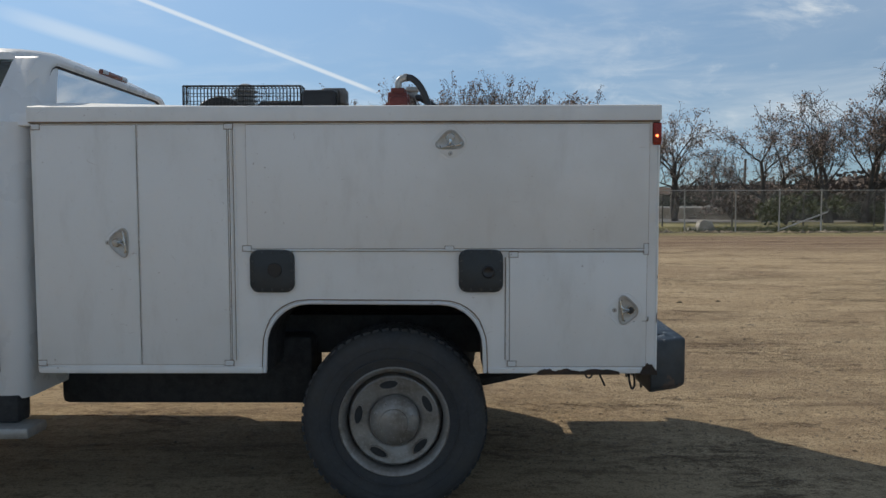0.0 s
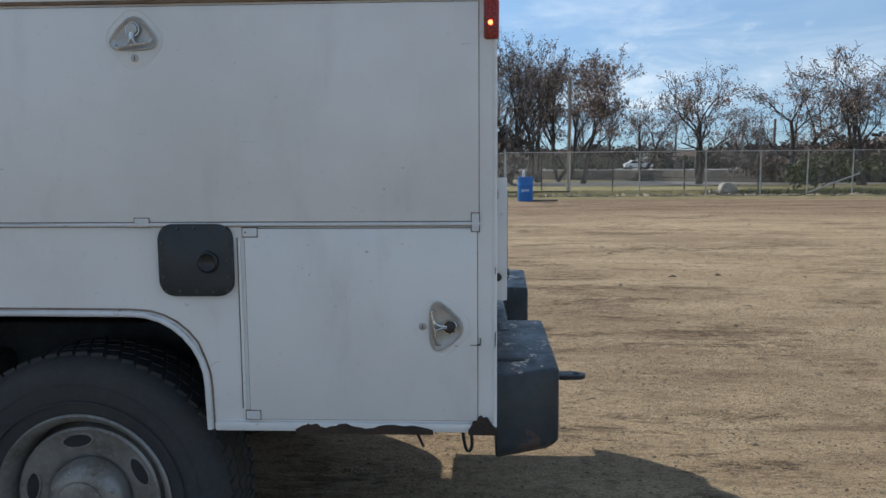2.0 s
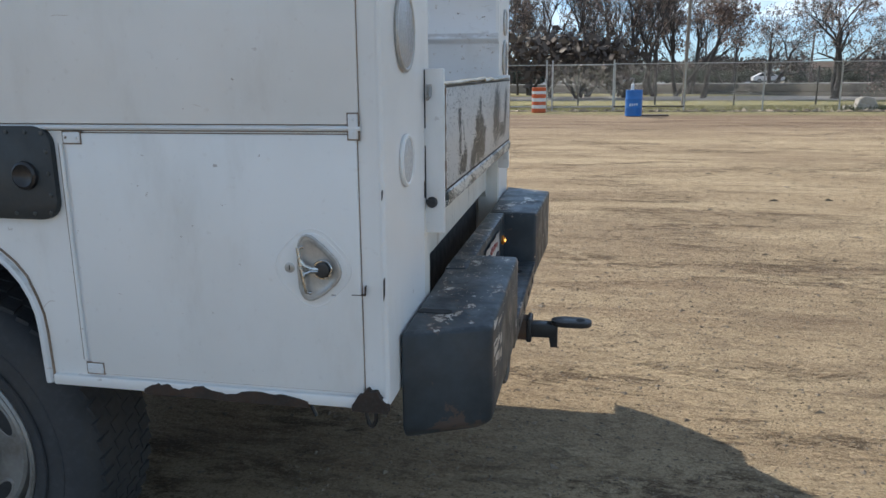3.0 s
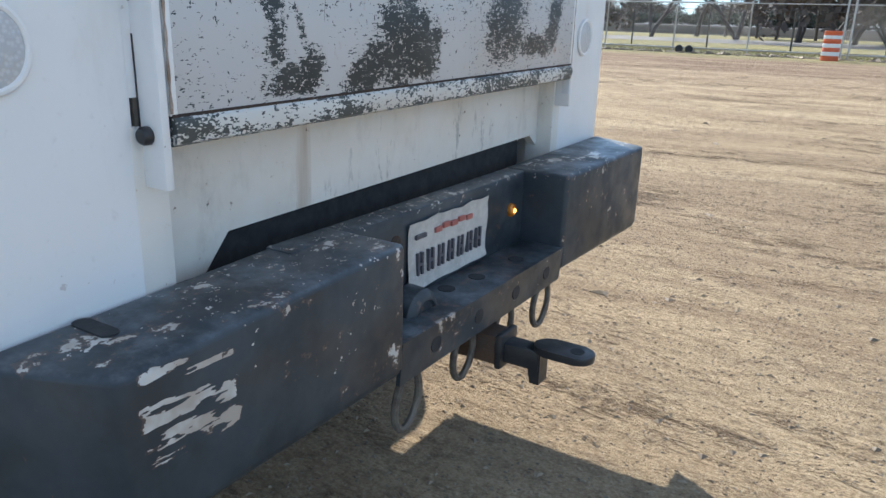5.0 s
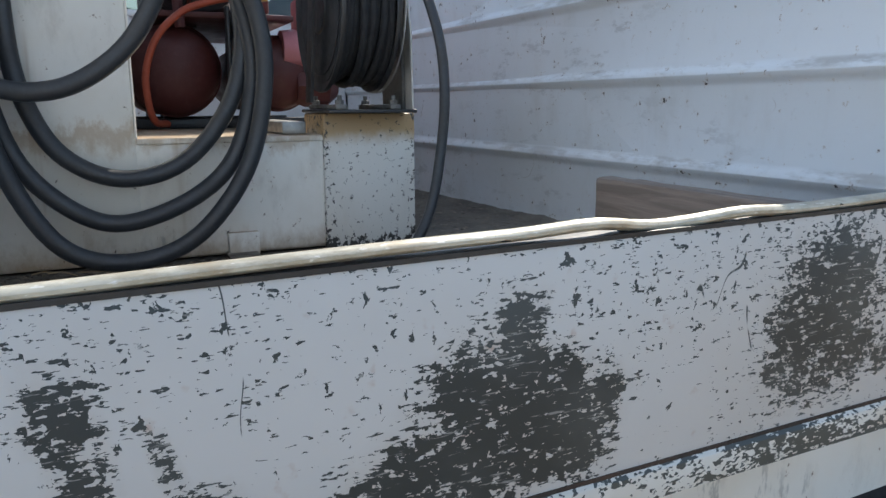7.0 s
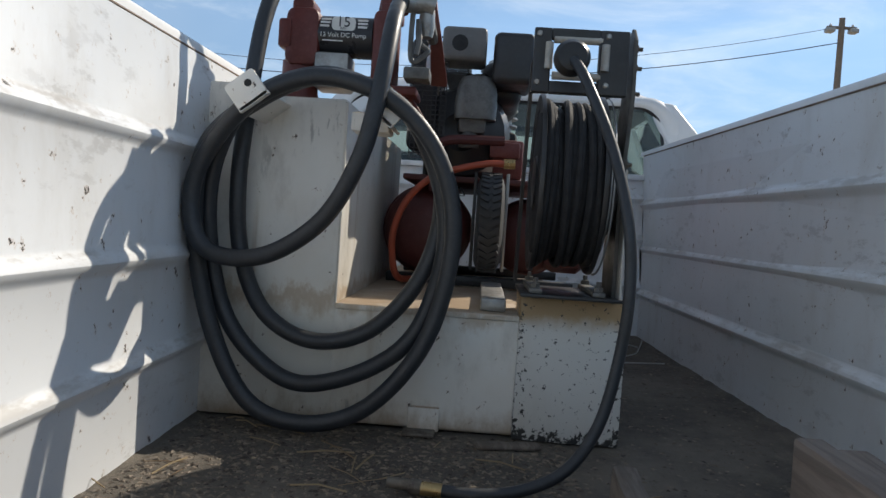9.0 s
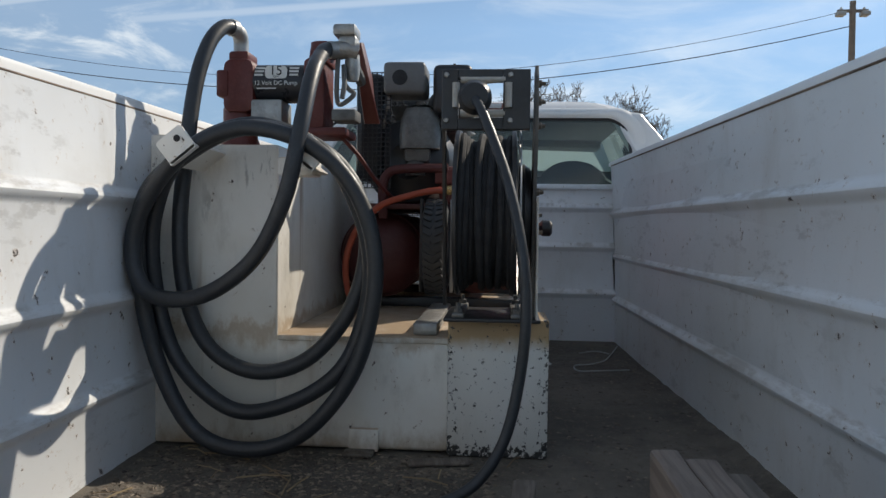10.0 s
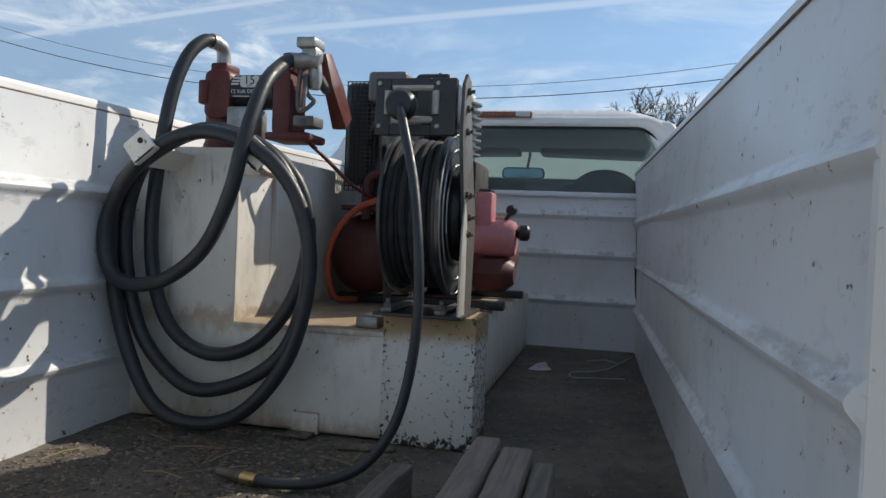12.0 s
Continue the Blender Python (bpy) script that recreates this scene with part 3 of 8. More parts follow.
def thin_glass(name, tint, haze=0.06, sky_veil=0.04):
    """A thin pane: it lets light straight through, tinted, and mirrors by Fresnel."""
    m = bpy.data.materials.new(name)
    m.use_nodes = True
    nt = m.node_tree
    nt.nodes.clear()
    out, tr, gl, mx, fr = (nt.nodes.new(k) for k in ("ShaderNodeOutputMaterial", "ShaderNodeBsdfTransparent", "ShaderNodeBsdfGlossy", "ShaderNodeMixShader", "ShaderNodeFresnel"))
    tr.inputs["Color"].default_value = (*tint, 1)
    gl.inputs["Roughness"].default_value = haze
    fr.inputs["IOR"].default_value = 1.5
    nt.links.new(fr.outputs[0], mx.inputs[0])
    nt.links.new(tr.outputs[0], mx.inputs[1])
    nt.links.new(gl.outputs[0], mx.inputs[2])
    # a pale diffuse film stands in for the veil of reflected sky
    film, pale_film = nt.nodes.new("ShaderNodeMixShader"), nt.nodes.new("ShaderNodeBsdfDiffuse")
    pale_film.inputs["Color"].default_value = (0.30, 0.36, 0.37, 1)
    film.inputs[0].default_value = sky_veil
    nt.links.new(mx.outputs[0], film.inputs[1])
    nt.links.new(pale_film.outputs[0], film.inputs[2])
    nt.links.new(film.outputs[0], out.inputs["Surface"])
    return m


REAR_GLASS = thin_glass("rear_window_glass", (0.37, 0.53, 0.54), 0.03, 0.14)
SHIELD_GLASS = thin_glass("windshield_glass", (0.70, 0.86, 0.86), 0.02)
MIRROR = plain("mirror_face", (0.75, 0.77, 0.77), 0.04, 1.0, var=0.05, bump=0)


def lens(name, tint, glow=0.0, keep=0.55):
    m = Mat(name, 0.15)
    m.color(m.mix(m.step(m.cells(180), 0.2, 0.6), tint, tuple(c * keep for c in tint)))
    m.bump(m.cells(180), 0.5, 0.002)
    if glow:
        m.b.inputs["Emission Color"].default_value = (*tint, 1)
        m.b.inputs["Emission Strength"].default_value = glow
    return m.m


RED_LENS = lens("red_lens", (0.42, 0.035, 0.018))
RED_CORE = lens("lit_red_marker_bulb", (1.0, 0.16, 0.05), 4.0)
DUSTY_LENS = lens("dusty_brake_lens", (0.34, 0.12, 0.09))
AMBER_LENS = lens("amber_lens", (0.75, 0.26, 0.03))
AMBER_CORE = lens("lit_amber_bulb", (1.0, 0.45, 0.08), 1.8)
CLEAR_LENS = lens("clear_lens", (0.62, 0.63, 0.64), keep=0.86)
OVAL_RED = lens("clear_tail_lens", (0.50, 0.49, 0.49), keep=0.9)


def dirt_material():
    m = Mat("dry_packed_dirt", 0.95, spec=0.2)
    # graded soil: straw-coloured dust over browner earth, streaked along x by blade and tyres
    bands = m.noise(0.20, 5, 0.62, (0.45, 1.0, 1.0), (0, 0, 0), 0.4)
    tracks = m.noise(0.9, 6, 0.68, (0.26, 1.0, 1.0), (5, 3, 0), 0.6)
    ruts = m.noise(3.4, 6, 0.72, (0.22, 1.0, 1.0), (2, 7, 0), 0.5)
    patch = m.noise(1.5, 6, 0.72, (0.4, 1, 1), (1, 8, 0))
    clod = m.noise(6.0, 7, 0.78, (0.7, 1, 1))
    grit = m.noise(24, 7, 0.8, (0.6, 1, 1))
    fine = m.noise(90, 4, 0.75)
    c = m.mix(m.step(bands, 0.36, 0.64), (0.555, 0.418, 0.262), (0.370, 0.266, 0.168))
    c = m.mix(m.step(tracks, 0.45, 0.62, 0.0, 0.75), c, (0.640, 0.498, 0.318))
    c = m.mix(m.step(ruts, 0.54, 0.66, 0.0, 0.65), c, (0.222, 0.156, 0.102))
    c = m.mix(m.step(ruts, 0.45, 0.33, 0.0, 0.5), c, (0.650, 0.508, 0.330))
    c = m.mix(m.step(patch, 0.54, 0.70, 0.0, 0.6), c, (0.204, 0.142, 0.094))
    # torn-up clods and scuffed spots in loose groups
    torn = m.noise(1.0, 5, 0.75, (0.38, 1, 1), (9, 4, 0), 0.8)
    crumb = m.noise(11, 5, 0.8, (0.45, 1, 1), (3, 1, 0), 0.4)
    heap = m.calc("MULTIPLY", m.step(torn, 0.52, 0.62), m.step(crumb, 0.46, 0.57))
    c = m.mix(m.calc("MULTIPLY", heap, 0.85), c, (0.130, 0.084, 0.052))
    c = m.mix(m.step(clod, 0.52, 0.68, 0.0, 0.7), c, (0.174, 0.122, 0.080))
    c = m.mix(m.step(grit, 0.50, 0.64, 0.0, 0.6), c, (0.190, 0.134, 0.086))
    c = m.mix(m.step(fine, 0.5, 0.68, 0.0, 0.5), c, (0.670, 0.560, 0.400))
    c = m.mix(m.step(fine, 0.5, 0.34, 0.0, 0.5), c, (0.180, 0.126, 0.084))
    # a browner, damper strip, then thin dry turf towards the fence and beyond it
    far = m.calc("ADD", m.axis(1), m.calc("MULTIPLY", m.noise(0.5, 5, 0.7), 3.0))
    damp = m.calc("MULTIPLY", m.step(far, 18.0, 27.0), m.step(m.noise(1.1, 4, 0.6, (0.15, 1, 1)), 0.3, 0.6, 0.35, 0.9))
    c = m.mix(damp, c, (0.235, 0.158, 0.108))
    turf = m.mix(m.step(m.noise(2.2, 6, 0.7), 0.4, 0.65), (0.360, 0.312, 0.156), (0.186, 0.198, 0.078))
    c = m.mix(m.step(far, 30.5, 35.0, 0.0, 0.9), c, turf)
    m.color(c)
    m.bump(m.calc("ADD", m.calc("MULTIPLY", grit, 0.6), m.calc("MULTIPLY", fine, 0.4)), 0.9, 0.04)
    m.bump(clod, 0.8, 0.06)
    m.bump(heap, 0.7, 0.05)
    m.bump(m.calc("ADD", ruts, tracks), 0.5, 0.07)
    return m.m


DIRT = dirt_material()
GRAVEL_ROAD = plain("grey_gravel_road", (0.25, 0.235, 0.215), 0.95, var=0.4, scale=1.5, bump=0.3)
ASPHALT = plain("worn_asphalt", (0.20, 0.195, 0.19), 0.95, var=0.4, scale=1.2, bump=0.2)
# the bank's backlit side: its shade is put into the base colour
BANK_SHADE = plain("shaded_bank_soil", (0.060, 0.055, 0.050), 0.95, var=0.6, scale=2.5, bump=0.4, alt=(0.085, 0.082, 0.060))
HOUSE_WALL = plain("house_stucco", (0.34, 0.30, 0.26), 0.9, var=0.3, scale=1.0)
ROOF_TILE = plain("brown_roof", (0.16, 0.11, 0.085), 0.9, var=0.4, scale=2.0)
# distance haze is mixed into the hills' base colour
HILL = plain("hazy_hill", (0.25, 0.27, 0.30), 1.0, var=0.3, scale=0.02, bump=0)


def leaf_mat(name, a, b):
    m = Mat(name, 0.7)
    m.color(m.mix(m.island(), a, b))
    m.b.inputs["Transmission Weight"].default_value = 0.0
    m.b.inputs["Subsurface Weight"].default_value = 0.0
    return m.m


LEAF_RUST = leaf_mat("dry_rust_leaves", (0.20, 0.140, 0.118), (0.35, 0.260, 0.220))
LEAF_TAN = leaf_mat("dry_tan_seed_pods", (0.42, 0.325, 0.285), (0.27, 0.195, 0.165))
LEAF_GREEN = leaf_mat("dull_green_leaves", (0.045, 0.065, 0.022), (0.09, 0.095, 0.035))
LEAF_DARK = leaf_mat("dark_evergreen_leaves", (0.065, 0.074, 0.054), (0.125, 0.125, 0.092))
LEAF_BROWN = leaf_mat("brown_brush", (0.090, 0.070, 0.060), (0.16, 0.125, 0.104))


def bed_floor_mat():
    m = Mat("dirty_bed_floor", 0.85)
    n = m.noise(3.2, 6, 0.68)
    c = m.mix(m.step(n, 0.38, 0.66), (0.092, 0.080, 0.066), (0.170, 0.146, 0.118))
    g = m.noise(45, 6, 0.75)
    c = m.mix(m.step(g, 0.52, 0.72, 0, 0.6), c, (0.27, 0.22, 0.17))
    c = m.mix(m.step(g, 0.45, 0.3, 0, 0.6), c, (0.04, 0.032, 0.026))
    m.color(c).bump(g, 0.5, 0.012)
    m.bump(m.noise(9, 4), 0.4, 0.02)
    return m.m


BED_FLOOR = bed_floor_mat()


def wood_mat(name, a, b):
    m = Mat(name, 0.8)
    g = m.noise(6, 6, 0.6, (1.2, 14, 14), distort=0.6)
    c = m.mix(m.step(g, 0.35, 0.65), a, b)
    c = m.mix(m.step(m.noise(3, 4), 0.45, 0.75, 0, 0.5), c, (0.10, 0.075, 0.055))
    m.color(c).bump(g, 0.35, 0.006)
    return m.m


WOOD_RED = wood_mat("weathered_red_wood", (0.27, 0.215, 0.18), (0.185, 0.145, 0.12))
WOOD_GREY = wood_mat("weathered_grey_wood", (0.21, 0.175, 0.145), (0.12, 0.098, 0.08))
PALE_WIRE = plain("pale_plastic_wire", (0.42, 0.42, 0.40), 0.6)
DEBRIS = leaf_mat("litter_and_clods", (0.045, 0.035, 0.028), (0.27, 0.215, 0.16))
STRAW = leaf_mat("dry_straw", (0.34, 0.26, 0.15), (0.18, 0.12, 0.07))
PEBBLE = leaf_mat("pebbles_and_clods", (0.17, 0.13, 0.09), (0.34, 0.27, 0.19))

# ---- mesh helpers ----
def part(name, bm, material, parent=None, label="", smooth=True, angle=0.62):
    """Links a bmesh as one mesh object, in world places, under a thing or a part."""
    me = bpy.data.meshes.new(name)
    bmesh.ops.recalc_face_normals(bm, faces=bm.faces[:])
    if smooth:
        for e in bm.edges:
            if len(e.link_faces) == 2 and e.calc_face_angle(0) > angle:
                e.smooth = False
        for f in bm.faces:
            f.smooth = True
    bm.to_mesh(me)
    bm.free()
    me.materials.append(material)
    ob = new(name, me)
    if parent is not None:
        ob.parent = parent
        if parent.parent is None:
            ob.matrix_parent_inverse = parent.matrix_basis.inverted()
    if label:
        ob["label"] = label
    return ob


def thing(name, label, category, at=(0, 0, 0), group="", kind=""):
    e = new(name)
    e.empty_display_size = 0.1
    e.matrix_basis = Matrix.Translation(at)
    return tagged(e, label, category, group, kind)


def box(x0, x1, y0, y1, z0, z1, bev=0.0, seg=2, bm=None):
    own = bm is None
    bm = bm or bmesh.new()
    m = Matrix.LocRotScale(((x0 + x1) / 2, (y0 + y1) / 2, (z0 + z1) / 2), None, (abs(x1 - x0), abs(y1 - y0), abs(z1 - z0)))
    made = bmesh.ops.create_cube(bm, size=1, matrix=m)
    if bev:
        edges = list({e for v in made["verts"] for e in v.link_edges})
        bmesh.ops.bevel(bm, geom=edges, offset=bev, segments=seg, profile=0.5, affect="EDGES")
    return bm


def prism(poly, axis, a0, a1, bev=0.0, bm=None):
    """A closed outline in the other two axes (in xyz order), pulled along one axis."""
    bm = bm or bmesh.new()
    i = "xyz".index(axis)

    def at(p, a):
        v = [p[0], p[1]]
        v.insert(i, a)
        return v

    lo = [bm.verts.new(at(p, a0)) for p in poly]
    hi = [bm.verts.new(at(p, a1)) for p in poly]
    n = len(poly)
    faces = [bm.faces.new(lo), bm.faces.new(hi[::-1])]
    for k in range(n):
        bm.faces.new((lo[k], lo[(k + 1) % n], hi[(k + 1) % n], hi[k]))
    if bev:
        edges = [e for e in faces[0].edges] + [e for e in faces[1].edges]
        bmesh.ops.bevel(bm, geom=edges, offset=bev, segments=2, profile=0.5, affect="EDGES")
    return bm


def curve_points(points, per=8, closed=False):
    """Catmull-Rom through the points."""
    p = [Vector(q) for q in points]
    n = len(p)
    out = []
    for k in range(n if closed else n - 1):
        a, b = p[k], p[(k + 1) % n]
        z = p[(k - 1) % n] if closed or k > 0 else a * 2 - b
        c = p[(k + 2) % n] if closed or k < n - 2 else b * 2 - a
        for s in range(per):
            t = s / per
            out.append(0.5 * (2 * a + (b - z) * t + (2 * z - 5 * a + 4 * b - c) * t * t + (3 * a - z - 3 * b + c) * t ** 3))
    if not closed:
        out.append(p[-1])
    return out


def tube(points, r, n=10, closed=False, bm=None):
    """A round bar along the points; r is a number or one for each point."""
    bm = bm or bmesh.new()
    pts = [Vector(q) for q in points]
    m = len(pts)
    rad = r if isinstance(r, (list, tuple)) else [r] * m
    rings = []
    side = None
    for k in range(m):
        a = pts[k - 1] if (closed or k > 0) else pts[k]
        b = pts[(k + 1) % m] if (closed or k < m - 1) else pts[k]
        d = (b - a).normalized()
        if side is None:
            side = d.orthogonal().normalized()
        side = (side - d * side.dot(d)).normalized()
        up = d.cross(side)
        rings.append([bm.verts.new(pts[k] + (side * math.cos(2 * math.pi * j / n) + up * math.sin(2 * math.pi * j / n)) * rad[k]) for j in range(n)])
    for k in range(m if closed else m - 1):
        a, b = rings[k], rings[(k + 1) % m]
        for j in range(n):
            bm.faces.new((a[j], a[(j + 1) % n], b[(j + 1) % n], b[j]))
    if not closed:
        bm.faces.new(rings[0][::-1])
        bm.faces.new(rings[-1])
    return bm


def lathe(profile, centre, axis, n=32, bm=None, caps=True):
    """A profile of (radius, place along the axis) turned round an axis through centre."""
    bm = bm or bmesh.new()
    i = "xyz".index(axis)
    c = Vector(centre)
    rings = []
    for r, h in profile:
        if r < 1e-6:
            v = [0, 0]
            v.insert(i, h)
            rings.append([bm.verts.new(c + Vector(v))])
            continue
        ring = []
        for k in range(n):
            v = [r * math.cos(2 * math.pi * k / n), r * math.sin(2 * math.pi * k / n)]
            v.insert(i, h)
            ring.append(bm.verts.new(c + Vector(v)))
        rings.append(ring)
    for a, b in zip(rings, rings[1:]):
        for k in range(n):
            if len(a) == 1 and len(b) == 1:
                continue
            if len(a) == 1:
                bm.faces.new((a[0], b[(k + 1) % n], b[k]))
            elif len(b) == 1:
                bm.faces.new((a[k], a[(k + 1) % n], b[0]))
            else:
                bm.faces.new((a[k], a[(k + 1) % n], b[(k + 1) % n], b[k]))
    if caps and len(rings[0]) > 1:
        bm.faces.new(rings[0][::-1])
    if caps and len(rings[-1]) > 1:
        bm.faces.new(rings[-1])
    return bm


def cyl(a, b, r, n=16, bm=None):
    return tube([a, b], r, n, bm=bm)


def rounded(w, h, r, seg=5):
    """A rounded rectangle's outline about the origin."""
    out = []
    for cx, cy, a0 in ((w / 2 - r, h / 2 - r, 0), (-w / 2 + r, h / 2 - r, 90), (-w / 2 + r, -h / 2 + r, 180), (w / 2 - r, -h / 2 + r, 270)):
        for k in range(seg + 1):
            a = radians(a0 + 90 * k / seg)
            out.append((cx + r * math.cos(a), cy + r * math.sin(a)))
    return out


def oval(ry, rz, n=28):
    return [(ry * math.cos(2 * math.pi * k / n), rz * math.sin(2 * math.pi * k / n)) for k in range(n)]


def shift(poly, a, b, turn=0.0):
    c, s = math.cos(radians(turn)), math.sin(radians(turn))
    return [(a + p * c - q * s, b + p * s + q * c) for p, q in poly]


def words(body, size, m, material, parent, name="lettering", extrude=0.0004):
    """Writing as a mesh, from the built-in font."""
    cu = bpy.data.curves.new(name, "FONT")
    cu.body, cu.size, cu.extrude = body, size, extrude
    cu.align_x, cu.align_y = "CENTER", "CENTER"
    tmp = bpy.data.objects.new(name, cu)
    scene.collection.objects.link(tmp)
    bpy.context.view_layer.update()
    me = bpy.data.meshes.new_from_object(tmp.evaluated_get(bpy.context.evaluated_depsgraph_get()))
    bpy.data.objects.remove(tmp)
    me.transform(m)
    me.materials.clear()
    me.materials.append(material)
    ob = new(name, me)
    ob.parent = parent
    if parent.parent is None:
        ob.matrix_parent_inverse = parent.matrix_basis.inverted()
    return ob


def raw_mesh(name, verts, faces, material, parent=None, smooth=False):
    me = bpy.data.meshes.new(name)
    me.from_pydata([tuple(v) for v in verts], [], faces)
    if smooth:
        me.polygons.foreach_set("use_smooth", [True] * len(me.polygons))
    me.materials.append(material)
    me.update()
    ob = new(name, me)
    if parent is not None:
        ob.parent = parent
        if parent.parent is None:
            ob.matrix_parent_inverse = parent.matrix_basis.inverted()
    return ob


# ---- ground: one sheet to the horizon, finer near the truck ----
def ground_height(x, y):
    d = math.hypot(x - 0.5, y - 3)
    ruts = 0.020 * noise.noise(Vector((x * 0.35, y * 1.1, 3.0))) + 0.010 * noise.noise(Vector((x * 1.3, y * 3.1, 7.0)))
    lumps = 0.006 * noise.noise(Vector((x * 6, y * 6, 1.0)))
    return (ruts + lumps) * min(1.0, 0.4 + d / 12) - 0.004


def make_ground():
    xs = sorted(set([round(v, 3) for v in np.concatenate([np.linspace(-4.5, 7, 150), np.geomspace(7, 2500, 46), -4.5 - np.geomspace(0.3, 2500, 46)])]))
    ys = sorted(set([round(v, 3) for v in np.concatenate([np.linspace(-1.5, 12, 170), np.geomspace(12, 2500, 70), -1.5 - np.geomspace(0.3, 2500, 40)])]))
    verts = [(x, y, ground_height(x, y) if abs(x) < 60 and abs(y) < 60 else -0.004) for y in ys for x in xs]
    w = len(xs)
    faces = [(j * w + i, j * w + i + 1, (j + 1) * w + i + 1, (j + 1) * w + i) for j in range(len(ys) - 1) for i in range(w - 1)]
    ob = raw_mesh("ground", verts, faces, DIRT, smooth=True)
    tagged(ob, "dry tan packed dirt lot with tyre tracks and grit", "ground", kind="structure")


make_ground()

# ---- the service truck ----
XF, XR = -1.672, 0.865          # front and rear of the service body
YL, YR = 2.876, 4.80            # its outer sides
IL, IR = 3.23, 4.45             # inner faces of the bed
ZB, ZT, ZD = 0.607, 1.692, 1.0  # lower edge, top, bed floor

truck = thing("service_truck", "white pickup truck with a worn steel service body, parked on dirt", "truck", (-0.9, 3.84, 0))


def arch(dz=0.0):
    pts = []
    for k in range(9):
        a = radians(180 - 90 * k / 8)
        pts.append((-0.552 + 0.180 * math.cos(a), 0.715 + 0.182 * math.sin(a)))
    for k in range(9):
        a = radians(90 - 90 * k / 8)
        pts.append((-0.016 + 0.180 * math.cos(a), 0.712 + 0.182 * math.sin(a)))
    return [(-0.737, ZB)] + pts + [(0.167, ZB)]


side_outline = [(XF, ZB), (XF, ZT - 0.06), (XR, ZT - 0.06), (XR, ZB)] + arch()[::-1]
for y0, y1 in ((YL, IL - 0.034), (IR + 0.055, YR)):
    part("side_compartment", prism(side_outline, "y", y0, y1, 0.003), PAINT, truck, smooth=False)
# dark lining inside the wheel wells
for y0, y1 in ((YL + 0.03, IL - 0.012), (IR + 0.012, YR - 0.03)):
    bm = bmesh.new()
    a = arch()
    inner = [(x, z - 0.004) if 0 < k < len(a) - 1 else (x + (0.004 if k == 0 else -0.004), z) for k, (x, z) in enumerate(a)]
    outer = [(x * 0.0 + x + (0.004 if x < -0.28 else -0.004), z - 0.008) for x, z in a]
    prism([p for p in inner] + [p for p in outer[::-1]], "y", y0, y1, bm=bm)
    part("wheel_well_liner", bm, UNDER, truck)
for y in (YL - 0.001, YR + 0.001):
    trim = part("wheel_arch_trim", tube([(x, y, z) for x, z in arch()], 0.0085, 8), PAINT_BED, truck, "white folded steel lip round the wheel arch")
    part("rust_line", tube([(x + (0.0105 if x > -0.28 else -0.0105) * (abs(x + 0.285) > 0.3), y, z + (0.0105 if abs(x + 0.285) < 0.42 else 0)) for x, z in arch()], 0.0026, 6), SEAM, trim)
# rolled top rails; their inner edges follow the bed walls, which stand a little askew


def inner_edge(x, left):
    """Where the inner edge of a top rail runs: across and up."""
    return (3.2154 + 0.0316 * x, 1.710 - 0.0215 * x) if left else (4.4654 + 0.0479 * x, 1.7252 - 0.0071 * x)


def askew(bm, left):
    """Moves what lies on the bed's inner faces out of square with the body; the walls flare to the rails."""
    for v in bm.verts:
        f = (v.co.x + 0.38) / 1.245
        base = IL if left else IR
        foot = base + ((0.006 + 0.022 * f) if left else 0.034 * f)
        k = max(0.0, min(1.0, (v.co.z - 1.33) / 0.36))
        head = inner_edge(v.co.x, left)[0]
        v.co.y += (foot + (head - foot) * k) - base
    return bm


for left in (True, False):
    yo, s = (YL - 0.016, 1) if left else (YR + 0.016, -1)
    bm = bmesh.new()
    ends = []
    for k in range(9):
        x = XF - 0.004 + (XR - XF + 0.008) * k / 8
        yi, zt = inner_edge(x, left)
        dent = 0.004 * math.exp(-((x - 0.22) / 0.12) ** 2) if left else 0.0
        outline = [(yo, ZT - 0.062), (yo, ZT - 0.010), (yo + s * 0.003, ZT - 0.003), (yo + s * 0.010, ZT), (yi - s * 0.012, zt), (yi - s * 0.004, zt - 0.0025), (yi - s * 0.001, zt - 0.008), (yi - s * dent, zt - 0.0215), (yi - s * 0.010, zt - 0.0215), (yi - s * 0.05, ZT - 0.062)]
        ends.append([bm.verts.new((x, y, z)) for y, z in outline])
    for a, b in zip(ends, ends[1:]):
        for j in range(len(a)):
            bm.faces.new((a[j], a[(j + 1) % len(a)], b[(j + 1) % len(a)], b[j]))
    bm.faces.new(ends[0])
    bm.faces.new(ends[-1][::-1])
    part("top_rail", bm, PAINT, truck)
    y0 = yo + s * 0.004
    part("drip_edge", box(XF, XR, min(y0, y0 + s * 0.05), max(y0, y0 + s * 0.05), ZT - 0.068, ZT - 0.062), SEAM, truck)
    seam = [(x, inner_edge(x, left)[0] + s * 0.0006, inner_edge(x, left)[1] - 0.0220) for x in (-1.62, -0.9, -0.3, 0.3, 0.86)]
    part("rail_seam", tube(seam, 0.0021, 6), SEAM, truck)


def compartment_door(x0, x1, z0, z1, y=YL, side=-1):
    part("door_gasket", box(x0 - 0.0018, x1 + 0.0018, y - 0.0008, y + 0.02, z0 - 0.0018, z1 + 0.0018), SEAM, truck)
    d = part("compartment_door", box(x0, x1, y - 0.006, y + 0.004, z0, z1, 0.0022, 2), PAINT, truck)
    return d


